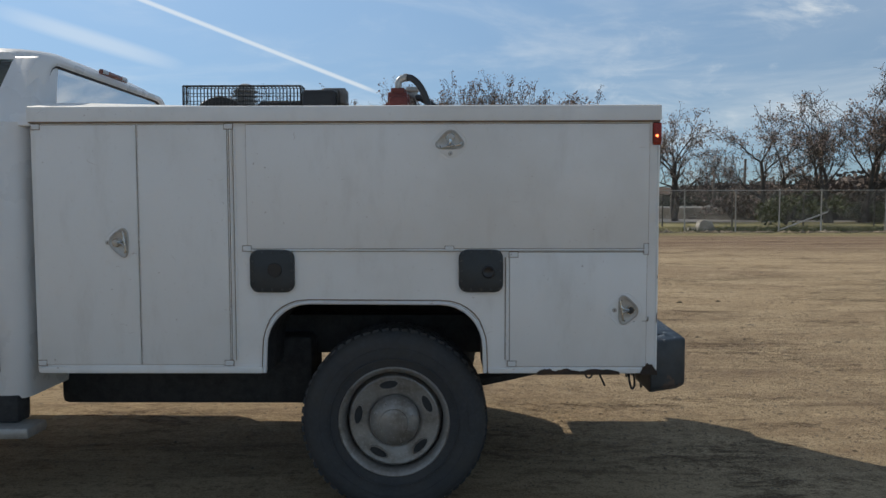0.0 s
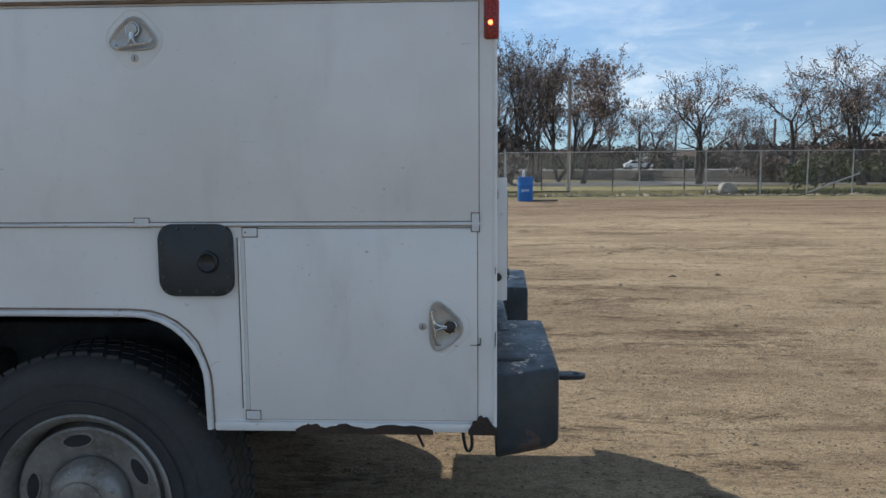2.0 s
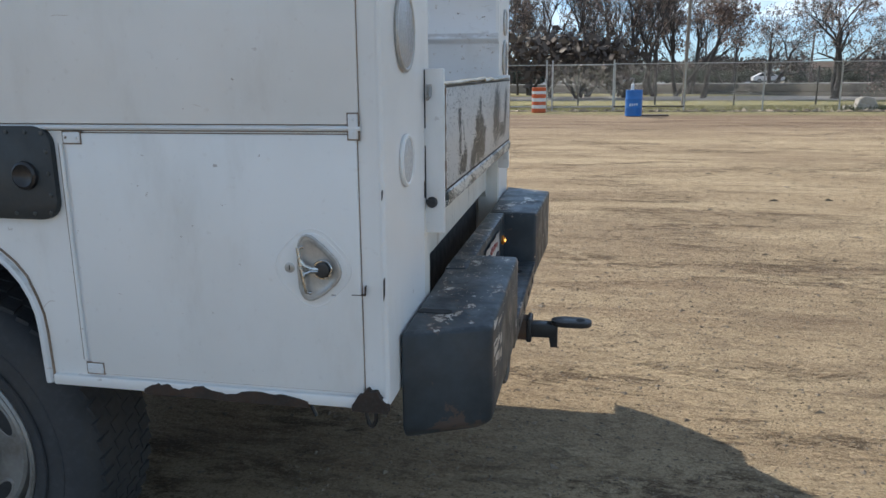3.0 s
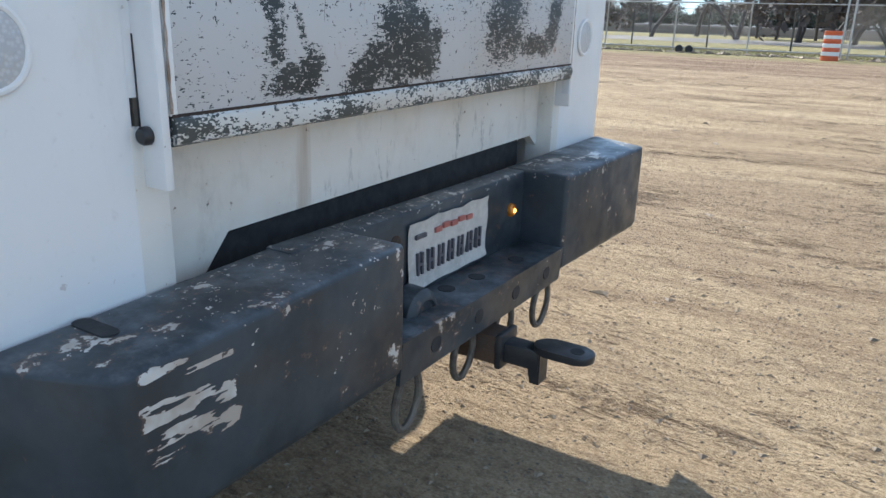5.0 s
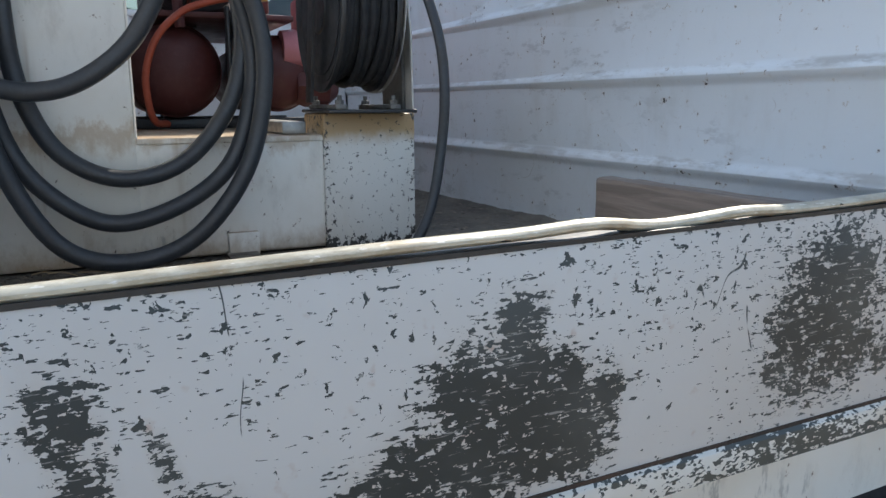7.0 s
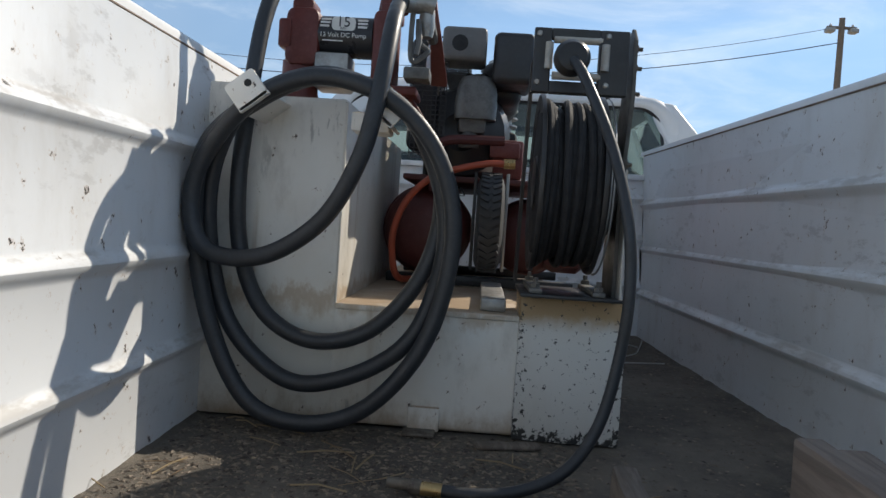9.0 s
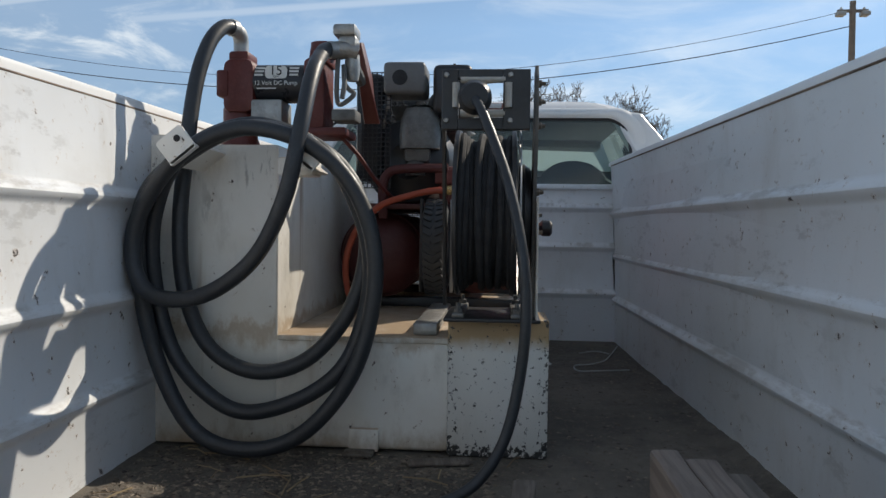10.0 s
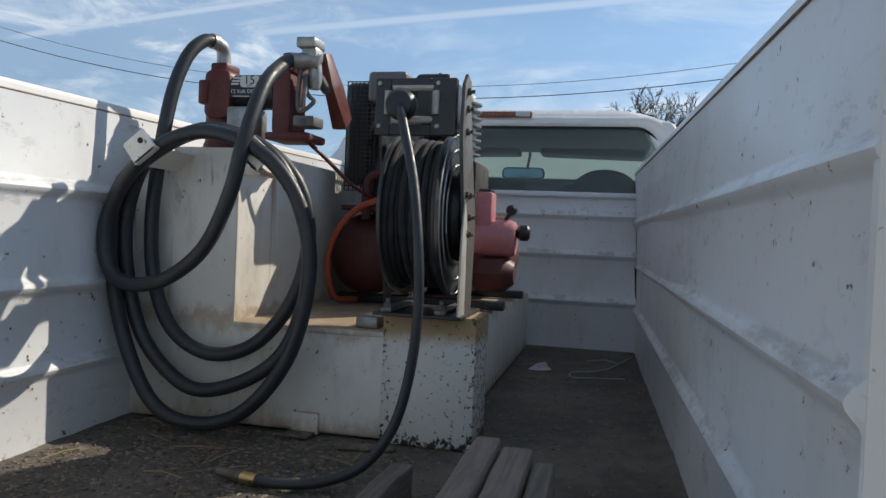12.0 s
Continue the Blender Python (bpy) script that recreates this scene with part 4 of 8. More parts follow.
def paddle_latch(door, x, z, turn=0.0, y=YL - 0.006, key=(-0.058, 0.0), size=1.0, core=None):
    """A recessed T-handle latch in a rounded three-cornered cup."""
    def tri(r, n=36):
        out = []
        for k in range(n):
            a = 2 * math.pi * k / n
            rr = r * (1 + 0.16 * math.cos(3 * a) + 0.03 * math.cos(6 * a))
            out.append((0.93 * rr * math.cos(a), 1.34 * rr * math.sin(a) - 0.07 * rr * math.cos(a)))
        return shift(out, x, z, turn)

    def kite(r, n=40):
        """Four rounded corners, the one by the key farthest out."""
        out = []
        for k in range(n):
            a = 2 * math.pi * k / n
            rr = r * (1 + 0.06 * math.cos(4 * a) - 0.015 * math.cos(a))
            out.append((rr * math.cos(a) - 0.006, rr * math.sin(a)))
        return shift(out, x, z, turn)
    latch = part("latch_plate", prism(kite(0.060 * size), "y", y - 0.0014, y + 0.002, 0.001), PAINT, door, "weathered white latch surround")
    outer = kite(0.067 * size)
    part("latch_bead", tube([(p, y - 0.0003, q) for p, q in outer], 0.0012, 6, closed=True), PAINT, door)
    rim, cup = tri(0.040 * size), tri(0.036 * size)
    bm = tube([(p, y - 0.0035, q) for p, q in rim], 0.0032, 8, closed=True)
    part("latch_rim", bm, LATCH_CUP, door)
    bowl = bmesh.new()
    loops = [[bowl.verts.new((p, y - d, q)) for p, q in tri(r * size)] for r, d in ((0.0395, 0.0045), (0.0365, 0.0052), (0.0335, 0.0034), (0.030, 0.0024), (0.010, 0.0022))]
    for a, b in zip(loops, loops[1:]):
        for k in range(36):
            bowl.faces.new((a[k], a[(k + 1) % 36], b[(k + 1) % 36], b[k]))
    bowl.faces.new(loops[-1])
    part("latch_cup", bowl, LATCH_CUP, door, "dull steel recessed latch cup")
    c, s = math.cos(radians(turn)), math.sin(radians(turn))

    def at(p, q, dy):
        return (x + p * c - q * s, y + dy, z + p * s + q * c)
    bm = tube([at(-0.008, -0.043, -0.009), at(-0.016, -0.042, -0.012), at(-0.020, -0.018, -0.015), at(-0.024, 0.010, -0.015), at(-0.029, 0.038, -0.012), at(-0.020, 0.040, -0.009)], 0.0037, 8)
    for q in (-1, 1):
        tube([at(-0.022 - 0.002 * q, 0.016 * q, -0.0145), at(-0.016, 0.007 * q, -0.014), at(-0.006, 0.003 * q, -0.013), at(0.008, 0.002 * q, -0.012)], 0.0036, 8, bm=bm)
    tube([at(0.014 + 0.0160 * math.cos(k * math.pi / 10), 0.0160 * math.sin(k * math.pi / 10), -0.008) for k in range(20)], 0.0022, 6, closed=True, bm=bm)
    part("t_handle", bm, CHROME, door, "worn stainless T-handle")
    part("lock_cylinder", tube([at(0.014, 0, 0.0), at(0.014, 0, -0.014), at(0.014, 0, -0.015)], [0.0135, 0.0135, 0.010], 16), core or LATCH_CUP, door, "lock cylinder")
    kx, kz = key
    part("key_lock", lathe([(0.0095, 0), (0.0095, -0.0022), (0.008, -0.0030), (0.0, -0.0030)], at(kx, kz, 0), "y", 16), LATCH_CUP, door)
    part("key_slot", prism(shift(rounded(0.0018, 0.009, 0.0006, 2), *at(kx, kz, 0)[::2]), "y", y - 0.0036, y - 0.0028), UNDER, door)


front_a = compartment_door(-1.652, -1.243, 0.642, 1.617)
front_b = compartment_door(-1.236, -0.876, 0.642, 1.617)
top_door = compartment_door(-0.798, 0.826, 1.1172, 1.617)
low_door = compartment_door(0.268, 0.822, 0.634, 1.100)
paddle_latch(front_a, -1.315, 1.143, 180.0, key=(0.052, 0.0))
paddle_latch(top_door, 0.026, 1.550, 90.0, key=(-0.050, 0.0), size=0.95)
paddle_latch(low_door, 0.742, 0.866, 0.0, key=(-0.050, 0.0), core=BLACK_STEEL)
part("door_edge_fold", box(-1.248, -1.2435, YL - 0.0085, YL - 0.005, 0.645, 1.612, 0.001, 1), PAINT, front_a)
# hinge leaves and their pins
for x, z, d in ((-0.800, 1.118, top_door), (0.022, 1.116, top_door), (0.818, 1.114, top_door), (0.282, 1.092, low_door), (0.276, 0.645, low_door), (-0.868, 1.610, front_b), (-0.880, 0.648, front_b), (-1.648, 1.610, front_a), (-1.650, 0.648, front_a)):
    w, h = (0.0085, 0.021) if x > 0.8 else (0.017, 0.010)
    bm = box(x - w, x + w, YL - 0.0095, YL - 0.004, z - h, z + h, 0.0015, 1)
    for k in (-0.6, 0.6):
        lathe([(0.0032, 0), (0.0024, -0.0016), (0, -0.002)], (x + k * (w if w > h else 0), YL - 0.0095, z + k * (h if h > w else 0)), "y", 8, bm=bm)
    part("hinge", bm, PAINT_BED, d)
    part("hinge_gap", box(x - w - 0.0022, x + w + 0.0022, YL - 0.0070, YL - 0.003, z - h - 0.0022, z + h + 0.0022), SEAM, d)
for z0, z1, x in ((0.66, 1.60, -0.862), (0.66, 1.60, -0.846), (0.66, 1.08, 0.255)):
    ph = part("piano_hinge", tube([(x, YL - 0.003, z0), (x, YL - 0.003, z1)], 0.0038, 8), PAINT, truck)
    part("rust_line", tube([(x - 0.0058, YL - 0.0005, z0), (x - 0.0058, YL - 0.0005, z1)], 0.0018, 6), SEAM, ph)
part("top_door_hinge_rod", tube([(-0.80, YL - 0.006, 1.1105), (0.83, YL - 0.006, 1.1105)], 0.0040, 8), PAINT_BED, truck)
part("rust_line", tube([(-0.80, YL - 0.001, 1.1048), (0.83, YL - 0.001, 1.1048)], 0.0008, 6), SEAM, truck)
part("lower_flange", box(-1.66, -0.745, YL - 0.010, YL + 0.004, ZB - 0.002, ZB + 0.026, 0.004), PAINT, truck)
part("lower_flange", box(0.18, XR, YL - 0.010, YL + 0.004, ZB - 0.002, ZB + 0.020, 0.004), PAINT, truck)
# rust blotches eaten into the lower flange
rng = random.Random(4)
for cx, w in ((0.50, 0.060), (0.63, 0.085), (0.42, 0.04), (0.834, 0.034)):
    pts = [(cx - w + 2 * w * k / 13, ZB - 0.006) for k in range(14)] + [(cx + w - 2 * w * k / 13, ZB + 0.004 + (0.016 + (0.024 if cx > 0.8 else 0.0)) * math.sin(math.pi * (k + 0.3) / 13.6) * (rng.uniform(0.55, 1.0) if cx < 0.8 else 0.82 + 0.1 * math.sin(k * 1.9))) for k in range(14)]
    part("rust_patch", prism(pts, "y", YL - 0.0112 - 0.012 * abs(cx - 0.5) * 0.1 - 0.002 * (cx > 0.6), YL + 0.002), RUST_DARK, truck, "dark rust where the white paint has gone")

# nicks and torn paint by the rear corner
for x0, x1, z0, z1 in ((0.8632, 0.8652, 0.812, 0.854), (0.805, 0.830, 0.8195, 0.8212), (0.8288, 0.8300, 0.820, 0.838), (0.8640, 0.8652, 0.990, 1.008), (0.765, 0.777, 0.8178, 0.8190)):
    part("paint_nick", prism([(x0, z0), (x1, z0 + 0.2 * (z1 - z0)), (x1 + 0.001, z1), (x0 + 0.0005, z1 - 0.1 * (z1 - z0))], "y", YL - 0.0072, YL + 0.002), RUST_DARK, truck)
# black riveted filler panels
for cx, cap in ((-0.698, False), (0.150, True)):
    panel = part("filler_panel", prism(shift(rounded(0.180, 0.174, 0.035), cx, 1.026), "y", YL - 0.012, YL + 0.004, 0.003), FILLER_BLACK, truck, "black plastic panel with a riveted rim")
    for k in range(16):
        a = 2 * math.pi * k / 16
        rx, rz = max(-0.079, min(0.079, 0.105 * math.cos(a))), max(-0.076, min(0.076, 0.105 * math.sin(a)))
        part("rivet", lathe([(0.0045, 0), (0.0035, -0.0022), (0, -0.003)], (cx + rx, YL - 0.012, 1.026 + rz), "y", 8), RIVET_GREY, panel)
    if cap:
        part("filler_cap", lathe([(0.027, 0), (0.026, -0.006), (0.021, -0.009), (0.016, -0.005), (0.0, -0.004)], (cx + 0.030, YL - 0.012, 1.022), "y", 24), BLACK_PLASTIC, panel)
    else:
        part("filler_cap", lathe([(0.030, 0), (0.028, -0.004), (0.0, -0.004)], (cx + 0.01, YL - 0.012, 1.03), "y", 24), BLACK_PLASTIC, panel)

# corner marker lamp, lit
marker = part("marker_lamp", box(0.838, XR + 0.008, YL - 0.012, YL + 0.03, 1.532, 1.622, 0.007), RED_LENS, truck, "red corner marker lamp, lit")
part("bulb", lathe([(0.0, -0.0045), (0.0055, -0.003), (0.0055, 0.004), (0, 0.004)], (0.853, YL - 0.0105, 1.568), "y", 10), RED_CORE, marker)

# rear corner posts with round lamps
for yc, sgn in ((3.035, 1), (4.645, -1)):
    for zc, ry, rz, mat, tag in ((1.415, 0.040, 0.043, CLEAR_LENS, "clear reversing lamp"), (1.277, 0.060, 0.066, OVAL_RED, "clear round tail lamp, its lens greyed"), (1.042, 0.040, 0.043, CLEAR_LENS, "clear ribbed round lamp")):
        lamp = part("tail_lamp", prism(shift(oval(ry, rz), yc, zc), "x", XR - 0.005, XR + 0.007, 0.003), mat, truck, tag)
        part("bezel", tube([(XR + 0.004, yc + p, zc + q) for p, q in oval(ry + 0.003, rz + 0.003)], 0.0045, 8, closed=True), LATCH_CUP if zc > 1.1 else PAINT, lamp)
part("corner_fold", tube([(XR - 0.002, YL + 0.002, ZB + 0.01), (XR - 0.002, YL + 0.002, ZT - 0.065)], 0.006, 8), PAINT, truck)

# bed walls with pressed swages
def swaged(levels, y, inward, z0=ZD - 0.02, z1=ZT - 0.055, depth=0.014, half=0.022):
    line = [(y, z0)]
    for z in sorted(levels):
        for k in range(9):
            t = -1 + 2 * k / 8
            line.append((y + inward * depth * (0.5 + 0.5 * math.cos(math.pi * t)), z + half * t))
    line.append((y, z1))
    return line + [(p - inward * 0.008 if abs(p - y) < 1e-9 else y - inward * 0.008, q) for p, q in (line[-1], line[0])]


def tall_wall(bm, left):
    """Lifts a wall's upper edge to the seam under its rail."""
    for v in bm.verts:
        if v.co.z > 1.60:
            v.co.z = inner_edge(v.co.x, left)[1] - 0.0185
    return bm


SWAGES = (1.507, 1.315, 1.150)
part("bed_wall", askew(tall_wall(prism(swaged(SWAGES, IL, 1), "x", -1.632, XR - 0.002), True), True), PAINT_BED, truck, "white bed wall with pressed ribs, sunlit and scuffed", angle=0.5)
part("bed_wall", askew(tall_wall(prism(swaged((1.522, 1.348, 1.172), IR, -1), "x", -1.632, XR - 0.002), False), False), PAINT_BED, truck, "white bed wall with pressed ribs, in shade", angle=0.5)
part("bulkhead", prism(swaged((1.545, 1.385, 1.195), -1.632, 1, z1=1.622), "y", IL - 0.07, IR + 0.01), PAINT_BED, truck, angle=0.5)
part("bulkhead_cap", box(-1.668, -1.612, IL - 0.06, IR - 0.02, 1.618, 1.640, 0.005), PAINT_BED, truck)
part("bed_floor", box(-1.64, 0.864, IL - 0.03, IR + 0.05, ZD - 0.06, ZD), BED_FLOOR, truck, "steel bed floor caked with dark soil")

part("wall_end", box(XR - 0.014, XR - 0.0005, IR + 0.036, IR + 0.058, ZD - 0.02, ZT - 0.062), PAINT, truck)
part("wall_end", box(XR - 0.014, XR - 0.0005, IL - 0.036, IL + 0.020, ZD - 0.02, ZT - 0.062), PAINT, truck)
# rear sill under the tailgate
sill = [(3.24, 0.946), (4.53, 0.946), (4.53, 0.735), (4.495, 0.735), (4.425, 0.790), (3.372, 0.766), (3.325, 0.708), (3.24, 0.708)]
part("rear_sill", prism(sill, "x", 0.800, 0.822, 0.002), PAINT_SILL, truck, "white sill panel stained with rust")
for y0, y1 in ((3.190, 3.240), (4.468, 4.512)):
    part("rear_post", box(0.79, XR + 0.001, y0, y1, ZB + 0.02, 0.945, 0.003), PAINT_SILL, truck)
part("floor_edge", box(0.80, 0.886, 3.25, 4.468, 0.936, 0.990, 0.003), PAINT_SILL, truck)
# hinge plates close the gate's ends: their flat sides face outwards, with pivot bolt and catch
for out, y0, y1 in ((-1, 3.206, 3.2185), (1, 4.474, 4.490)):
    ye = y0 if out < 0 else y1
    hinge = part("tailgate_bracket", box(XR - 0.002, 0.9065, y0, y1, 0.868, 1.214, 0.0025), PAINT, truck, "white hinge plate at the tailgate's end")
    for za, zb in ((0.931, 1.055), (1.092, 1.212)):
        part("bracket_gap", box(XR - 0.0005, XR + 0.0022, ye - 0.0008 if out < 0 else ye - 0.002, ye + 0.002 if out < 0 else ye + 0.0008, za, zb), UNDER, hinge)
    part("bolt", lathe([(0.0118, 0), (0.0118, 0.008 * out), (0.009, 0.012 * out), (0, 0.013 * out)], (0.880, ye, 0.935), "y", 12), BLACK_STEEL, hinge, "dark rusty pivot bolt")
    bm = box(0.870, 0.881, ye + min(0, 0.002 * out), ye + max(0, 0.002 * out), 1.160, 1.182, 0.0005)
    tube([(0.878, ye + 0.001 * out, 1.176), (0.879, ye + 0.006 * out, 1.170), (0.878, ye + 0.008 * out, 1.158), (0.871, ye + 0.005 * out, 1.152)], 0.0038, 8, bm=bm)
    part("gate_catch", bm, STEEL, hinge, "bent steel catch")

# tailgate: scraped plate, bent top roll, worn lower rail
TG0, TG1 = 3.222, 4.468


def rising(bm):
    """The gate hangs a little lower at its first end."""
    for v in bm.verts:
        v.co.z += 0.0145 * (v.co.y - TG0)
    return bm


def flattened(bm, z0):
    """A rolled edge beaten flat: wider than high."""
    for v in bm.verts:
        v.co.z = z0 + (v.co.z - z0) * 0.72
        v.co.x = 0.897 + (v.co.x - 0.897) * 1.35
    return bm


gate = part("tailgate", rising(box(0.884, 0.907, TG0, TG1, 0.958, 1.179, 0.003)), TAILGATE, truck, "white tailgate scraped to dark primer in patches")
roll = []
for k in range(61):
    y = TG0 + (TG1 - TG0) * k / 60
    dent = 0.010 * math.exp(-((y - 3.80) / 0.045) ** 2) - 0.007 * math.exp(-((y - 3.87) / 0.05) ** 2) + 0.008 * math.exp(-((y - 3.97) / 0.04) ** 2)
    roll.append((0.897 + 0.5 * dent, y, 1.1842 + dent * 0.7 + 0.0025 * math.sin(y * 9)))
part("top_roll", rising(flattened(tube(roll, 0.0072, 12), 1.1842)), ROLL_PAINT, gate, "bent cream-painted tailgate edge, worn glossy")
# dark strip that draws the shadowed gap under the roll
part("roll_groove", rising(box(0.8835, 0.9082, TG0 + 0.006, TG1 - 0.006, 1.1752, 1.1792)), BLACK_STEEL, gate, "dark strip for the shadowed gap under the rolled edge")
rail = [(0.884, 0.921), (0.904, 0.921), (0.911, 0.925), (0.914, 0.942), (0.912, 0.954), (0.907, 0.958), (0.884, 0.955)]
part("lower_rail", rising(prism(rail, "y", TG0 + 0.001, TG1 - 0.002)), RAIL, gate, "rounded lower rail with flaking white paint")
part("gate_groove", rising(box(0.886, 0.9082, TG0, TG1, 0.9572, 0.9612)), RUST_DARK, gate)
for y in (TG0 + 0.004, TG1 - 0.004):
    part("gate_edge", rising(box(0.882, 0.9080, y - 0.0045, y + 0.0045, 0.958, 1.179, 0.002)), PAINT, gate)
    rim = [(0.9072, y + (-0.0042 if y < 4 else 0.0042) + 0.0002 * math.sin(k * 2.3), 0.962 + 0.0108 * k) for k in range(21)]
    part("rust_line", rising(tube(rim, [0.0017 + 0.0006 * math.sin(k * 1.7) for k in range(21)], 6)), GATE_EDGE, gate, "thin line of rust down the gate's edge")
part("gate_flag", box(0.884, 0.905, TG1 + 0.004, TG1 + 0.016, 0.90, 0.985, 0.002), PAINT_BED, gate)

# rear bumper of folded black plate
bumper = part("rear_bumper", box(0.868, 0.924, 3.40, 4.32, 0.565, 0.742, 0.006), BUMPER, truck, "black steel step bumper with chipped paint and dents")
CUT = 0.030


def bumper_end(y_out, y_corner, y_in, x_corner=1.046, droop=0.0):
    """A hollow end box, its outer corner cut back, lower edge folded under."""
    bm = bmesh.new()
    plan = [(0.868, y_out), (x_corner, y_corner), (1.036, y_in), (0.868, y_in)]
    tops = [bm.verts.new((x, y, 0.744 - (droop if abs(y - y_in) > 0.01 else 0.0))) for x, y in plan]
    mids = [bm.verts.new((x, y, 0.522)) for x, y in plan]
    lows = [bm.verts.new((x - (CUT if x > 0.9 else 0), y + (0.02 if y_out < 4 else -0.02) * (1 if abs(y - y_in) > 0.01 else 0), 0.496)) for x, y in plan]
    bm.faces.new(tops)
    bm.faces.new(lows[::-1])
    for a, b in ((tops, mids), (mids, lows)):
        for k in range(4):
            bm.faces.new((a[k], b[k], b[(k + 1) % 4], a[(k + 1) % 4]))
    bmesh.ops.recalc_face_normals(bm, faces=bm.faces[:])
    bmesh.ops.bevel(bm, geom=bm.edges[:], offset=0.010, segments=3, profile=0.5, affect="EDGES")
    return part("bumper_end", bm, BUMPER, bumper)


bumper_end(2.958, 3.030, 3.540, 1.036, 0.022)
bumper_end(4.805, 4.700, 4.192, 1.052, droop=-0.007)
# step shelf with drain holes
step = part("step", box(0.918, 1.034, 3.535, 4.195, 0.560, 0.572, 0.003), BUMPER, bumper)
part("step_face", prism([(1.022, 0.492), (1.030, 0.492), (1.036, 0.572), (1.028, 0.572)], "y", 3.535, 4.195), BUMPER, bumper)
for x, y in ((0.958, 3.795), (0.972, 3.892), (0.985, 4.047)):
    part("drain_hole", lathe([(0.018, 0.0), (0.018, 0.0012), (0.0, 0.0012)], (x, y, 0.572), "z", 16), UNDER, step)
for y in (3.642, 3.797, 3.957, 4.112):
    part("face_hole", lathe([(0.016, 0.0), (0.016, 0.0015), (0.0, 0.0015)], (1.0325, y, 0.532), "x", 16), UNDER, step)
part("bumper_slot", prism(shift(rounded(0.072, 0.024, 0.011), 0.908, 3.090, 0), "z", 0.7220, 0.7285), UNDER, bumper)
part("hole", lathe([(0.0155, 0), (0.0155, 0.002), (0, 0.002)], (0.9235, 3.668, 0.690), "x", 18), RUST_DARK, bumper)
part("bump_stop", lathe([(0.052, 0), (0.050, 0.036), (0.042, 0.044), (0.032, 0.047), (0.029, 0.043), (0, 0.042)], (0.944, 3.674, 0.562), "x", 28), BUMPER, bumper)
lamp = part("plate_lamp", lathe([(0.016, 0), (0.016, 0.006), (0.012, 0.010), (0.0, 0.011)], (0.924, 4.128, 0.660), "x", 18), AMBER_LENS, bumper, "amber bumper lamp, lit")
part("bulb", lathe([(0.006, 0.0105), (0.004, 0.0135), (0, 0.0145)], (0.924, 4.130, 0.659), "x", 10), AMBER_CORE, lamp)

# number plate, bent at its rim; its writing is bars
plate_bm = bmesh.new()
rows = []
for j in range(9):
    row = []
    for i in range(17):
        y, z = 3.703 + 0.302 * i / 16, 0.584 + 0.135 * j / 8
        x = 0.9285 + 0.006 * noise.noise(Vector((y * 14, z * 14, 2))) + (0.004 if j in (0, 8) else 0)
        zz = z + (0.006 * noise.noise(Vector((y * 22, 1, 5))) if j == 8 else 0)
        row.append(plate_bm.verts.new((x, y, zz)))
    rows.append(row)
for j in range(8):
    for i in range(16):
        plate_bm.faces.new((rows[j][i], rows[j][i + 1], rows[j + 1][i + 1], rows[j + 1][i]))
plate = part("number_plate", plate_bm, PLATE, bumper, "bent white number plate")
bars = [(3.790 + 0.030 * k, 3.812 + 0.030 * k, 0.684 + 0.003 * (k % 2), 0.694 + 0.003 * (k % 2), PLATE_RED) for k in range(5)] + [(3.722, 3.757, 0.685, 0.693, PLATE_BLUE)]
for k in range(7):
    y = 3.729 + 0.0375 * k
    bars += [(y, y + 0.0055, 0.612, 0.656, PLATE_BLUE), (y + 0.014, y + 0.0195, 0.612, 0.656, PLATE_BLUE), (y + 0.0055, y + 0.014, 0.630, 0.636, PLATE_BLUE)]
for y0, y1, z0, z1, mat in bars:
    part("bar", box(0.926, 0.9345, y0, y1, z0, z1), mat, plate)

# hitch, receiver and safety rings
HY = 3.905
part("receiver", box(0.86, 1.045, HY - 0.034, HY + 0.034, 0.395, 0.460, 0.006), RUSTY, truck)
part("receiver_collar", box(1.034, 1.050, HY - 0.038, HY + 0.038, 0.389, 0.466, 0.005), BLACK_STEEL, truck)
bm = box(1.00, 1.128, HY - 0.024, HY + 0.024, 0.402, 0.446, 0.005)
prism([(1.095, 0.446), (1.130, 0.446), (1.130, 0.372), (1.110, 0.372)], "y", HY - 0.02, HY + 0.02, bm=bm)
tongue = shift(rounded(0.125, 0.066, 0.03, 6), 1.172, HY)
part("ball_mount", bm, BLACK_STEEL, truck, "black drawbar ball mount without a ball")
part("tongue", prism(tongue, "z", 0.443, 0.459, 0.003), BLACK_STEEL, truck)
part("ball_hole", lathe([(0.0145, 0), (0.0145, 0.0008), (0, 0.0008)], (1.200, HY, 0.459), "z", 16), UNDER, truck)
for y, tilt in ((3.605, 0.02), (3.835, -0.01), (4.000, 0.0), (4.183, 0.012)):
    loop = [(0.985 + 0.6 * tilt + 0.020 * math.cos(a) * 0.3, y + 0.027 * math.cos(a) + 0.25 * 0.05 * math.sin(a), 0.425 + 0.054 * math.sin(a)) for a in [2 * math.pi * k / 20 for k in range(20)]]
    part("tow_ring", tube(loop, 0.0075, 8, closed=True), RING_IRON, truck, "worn rusty safety-chain ring")
    part("ring_tab", box(0.965, 0.978 + 0.02, y - 0.02, y + 0.02, 0.478, 0.515, 0.004), BLACK_STEEL, truck)

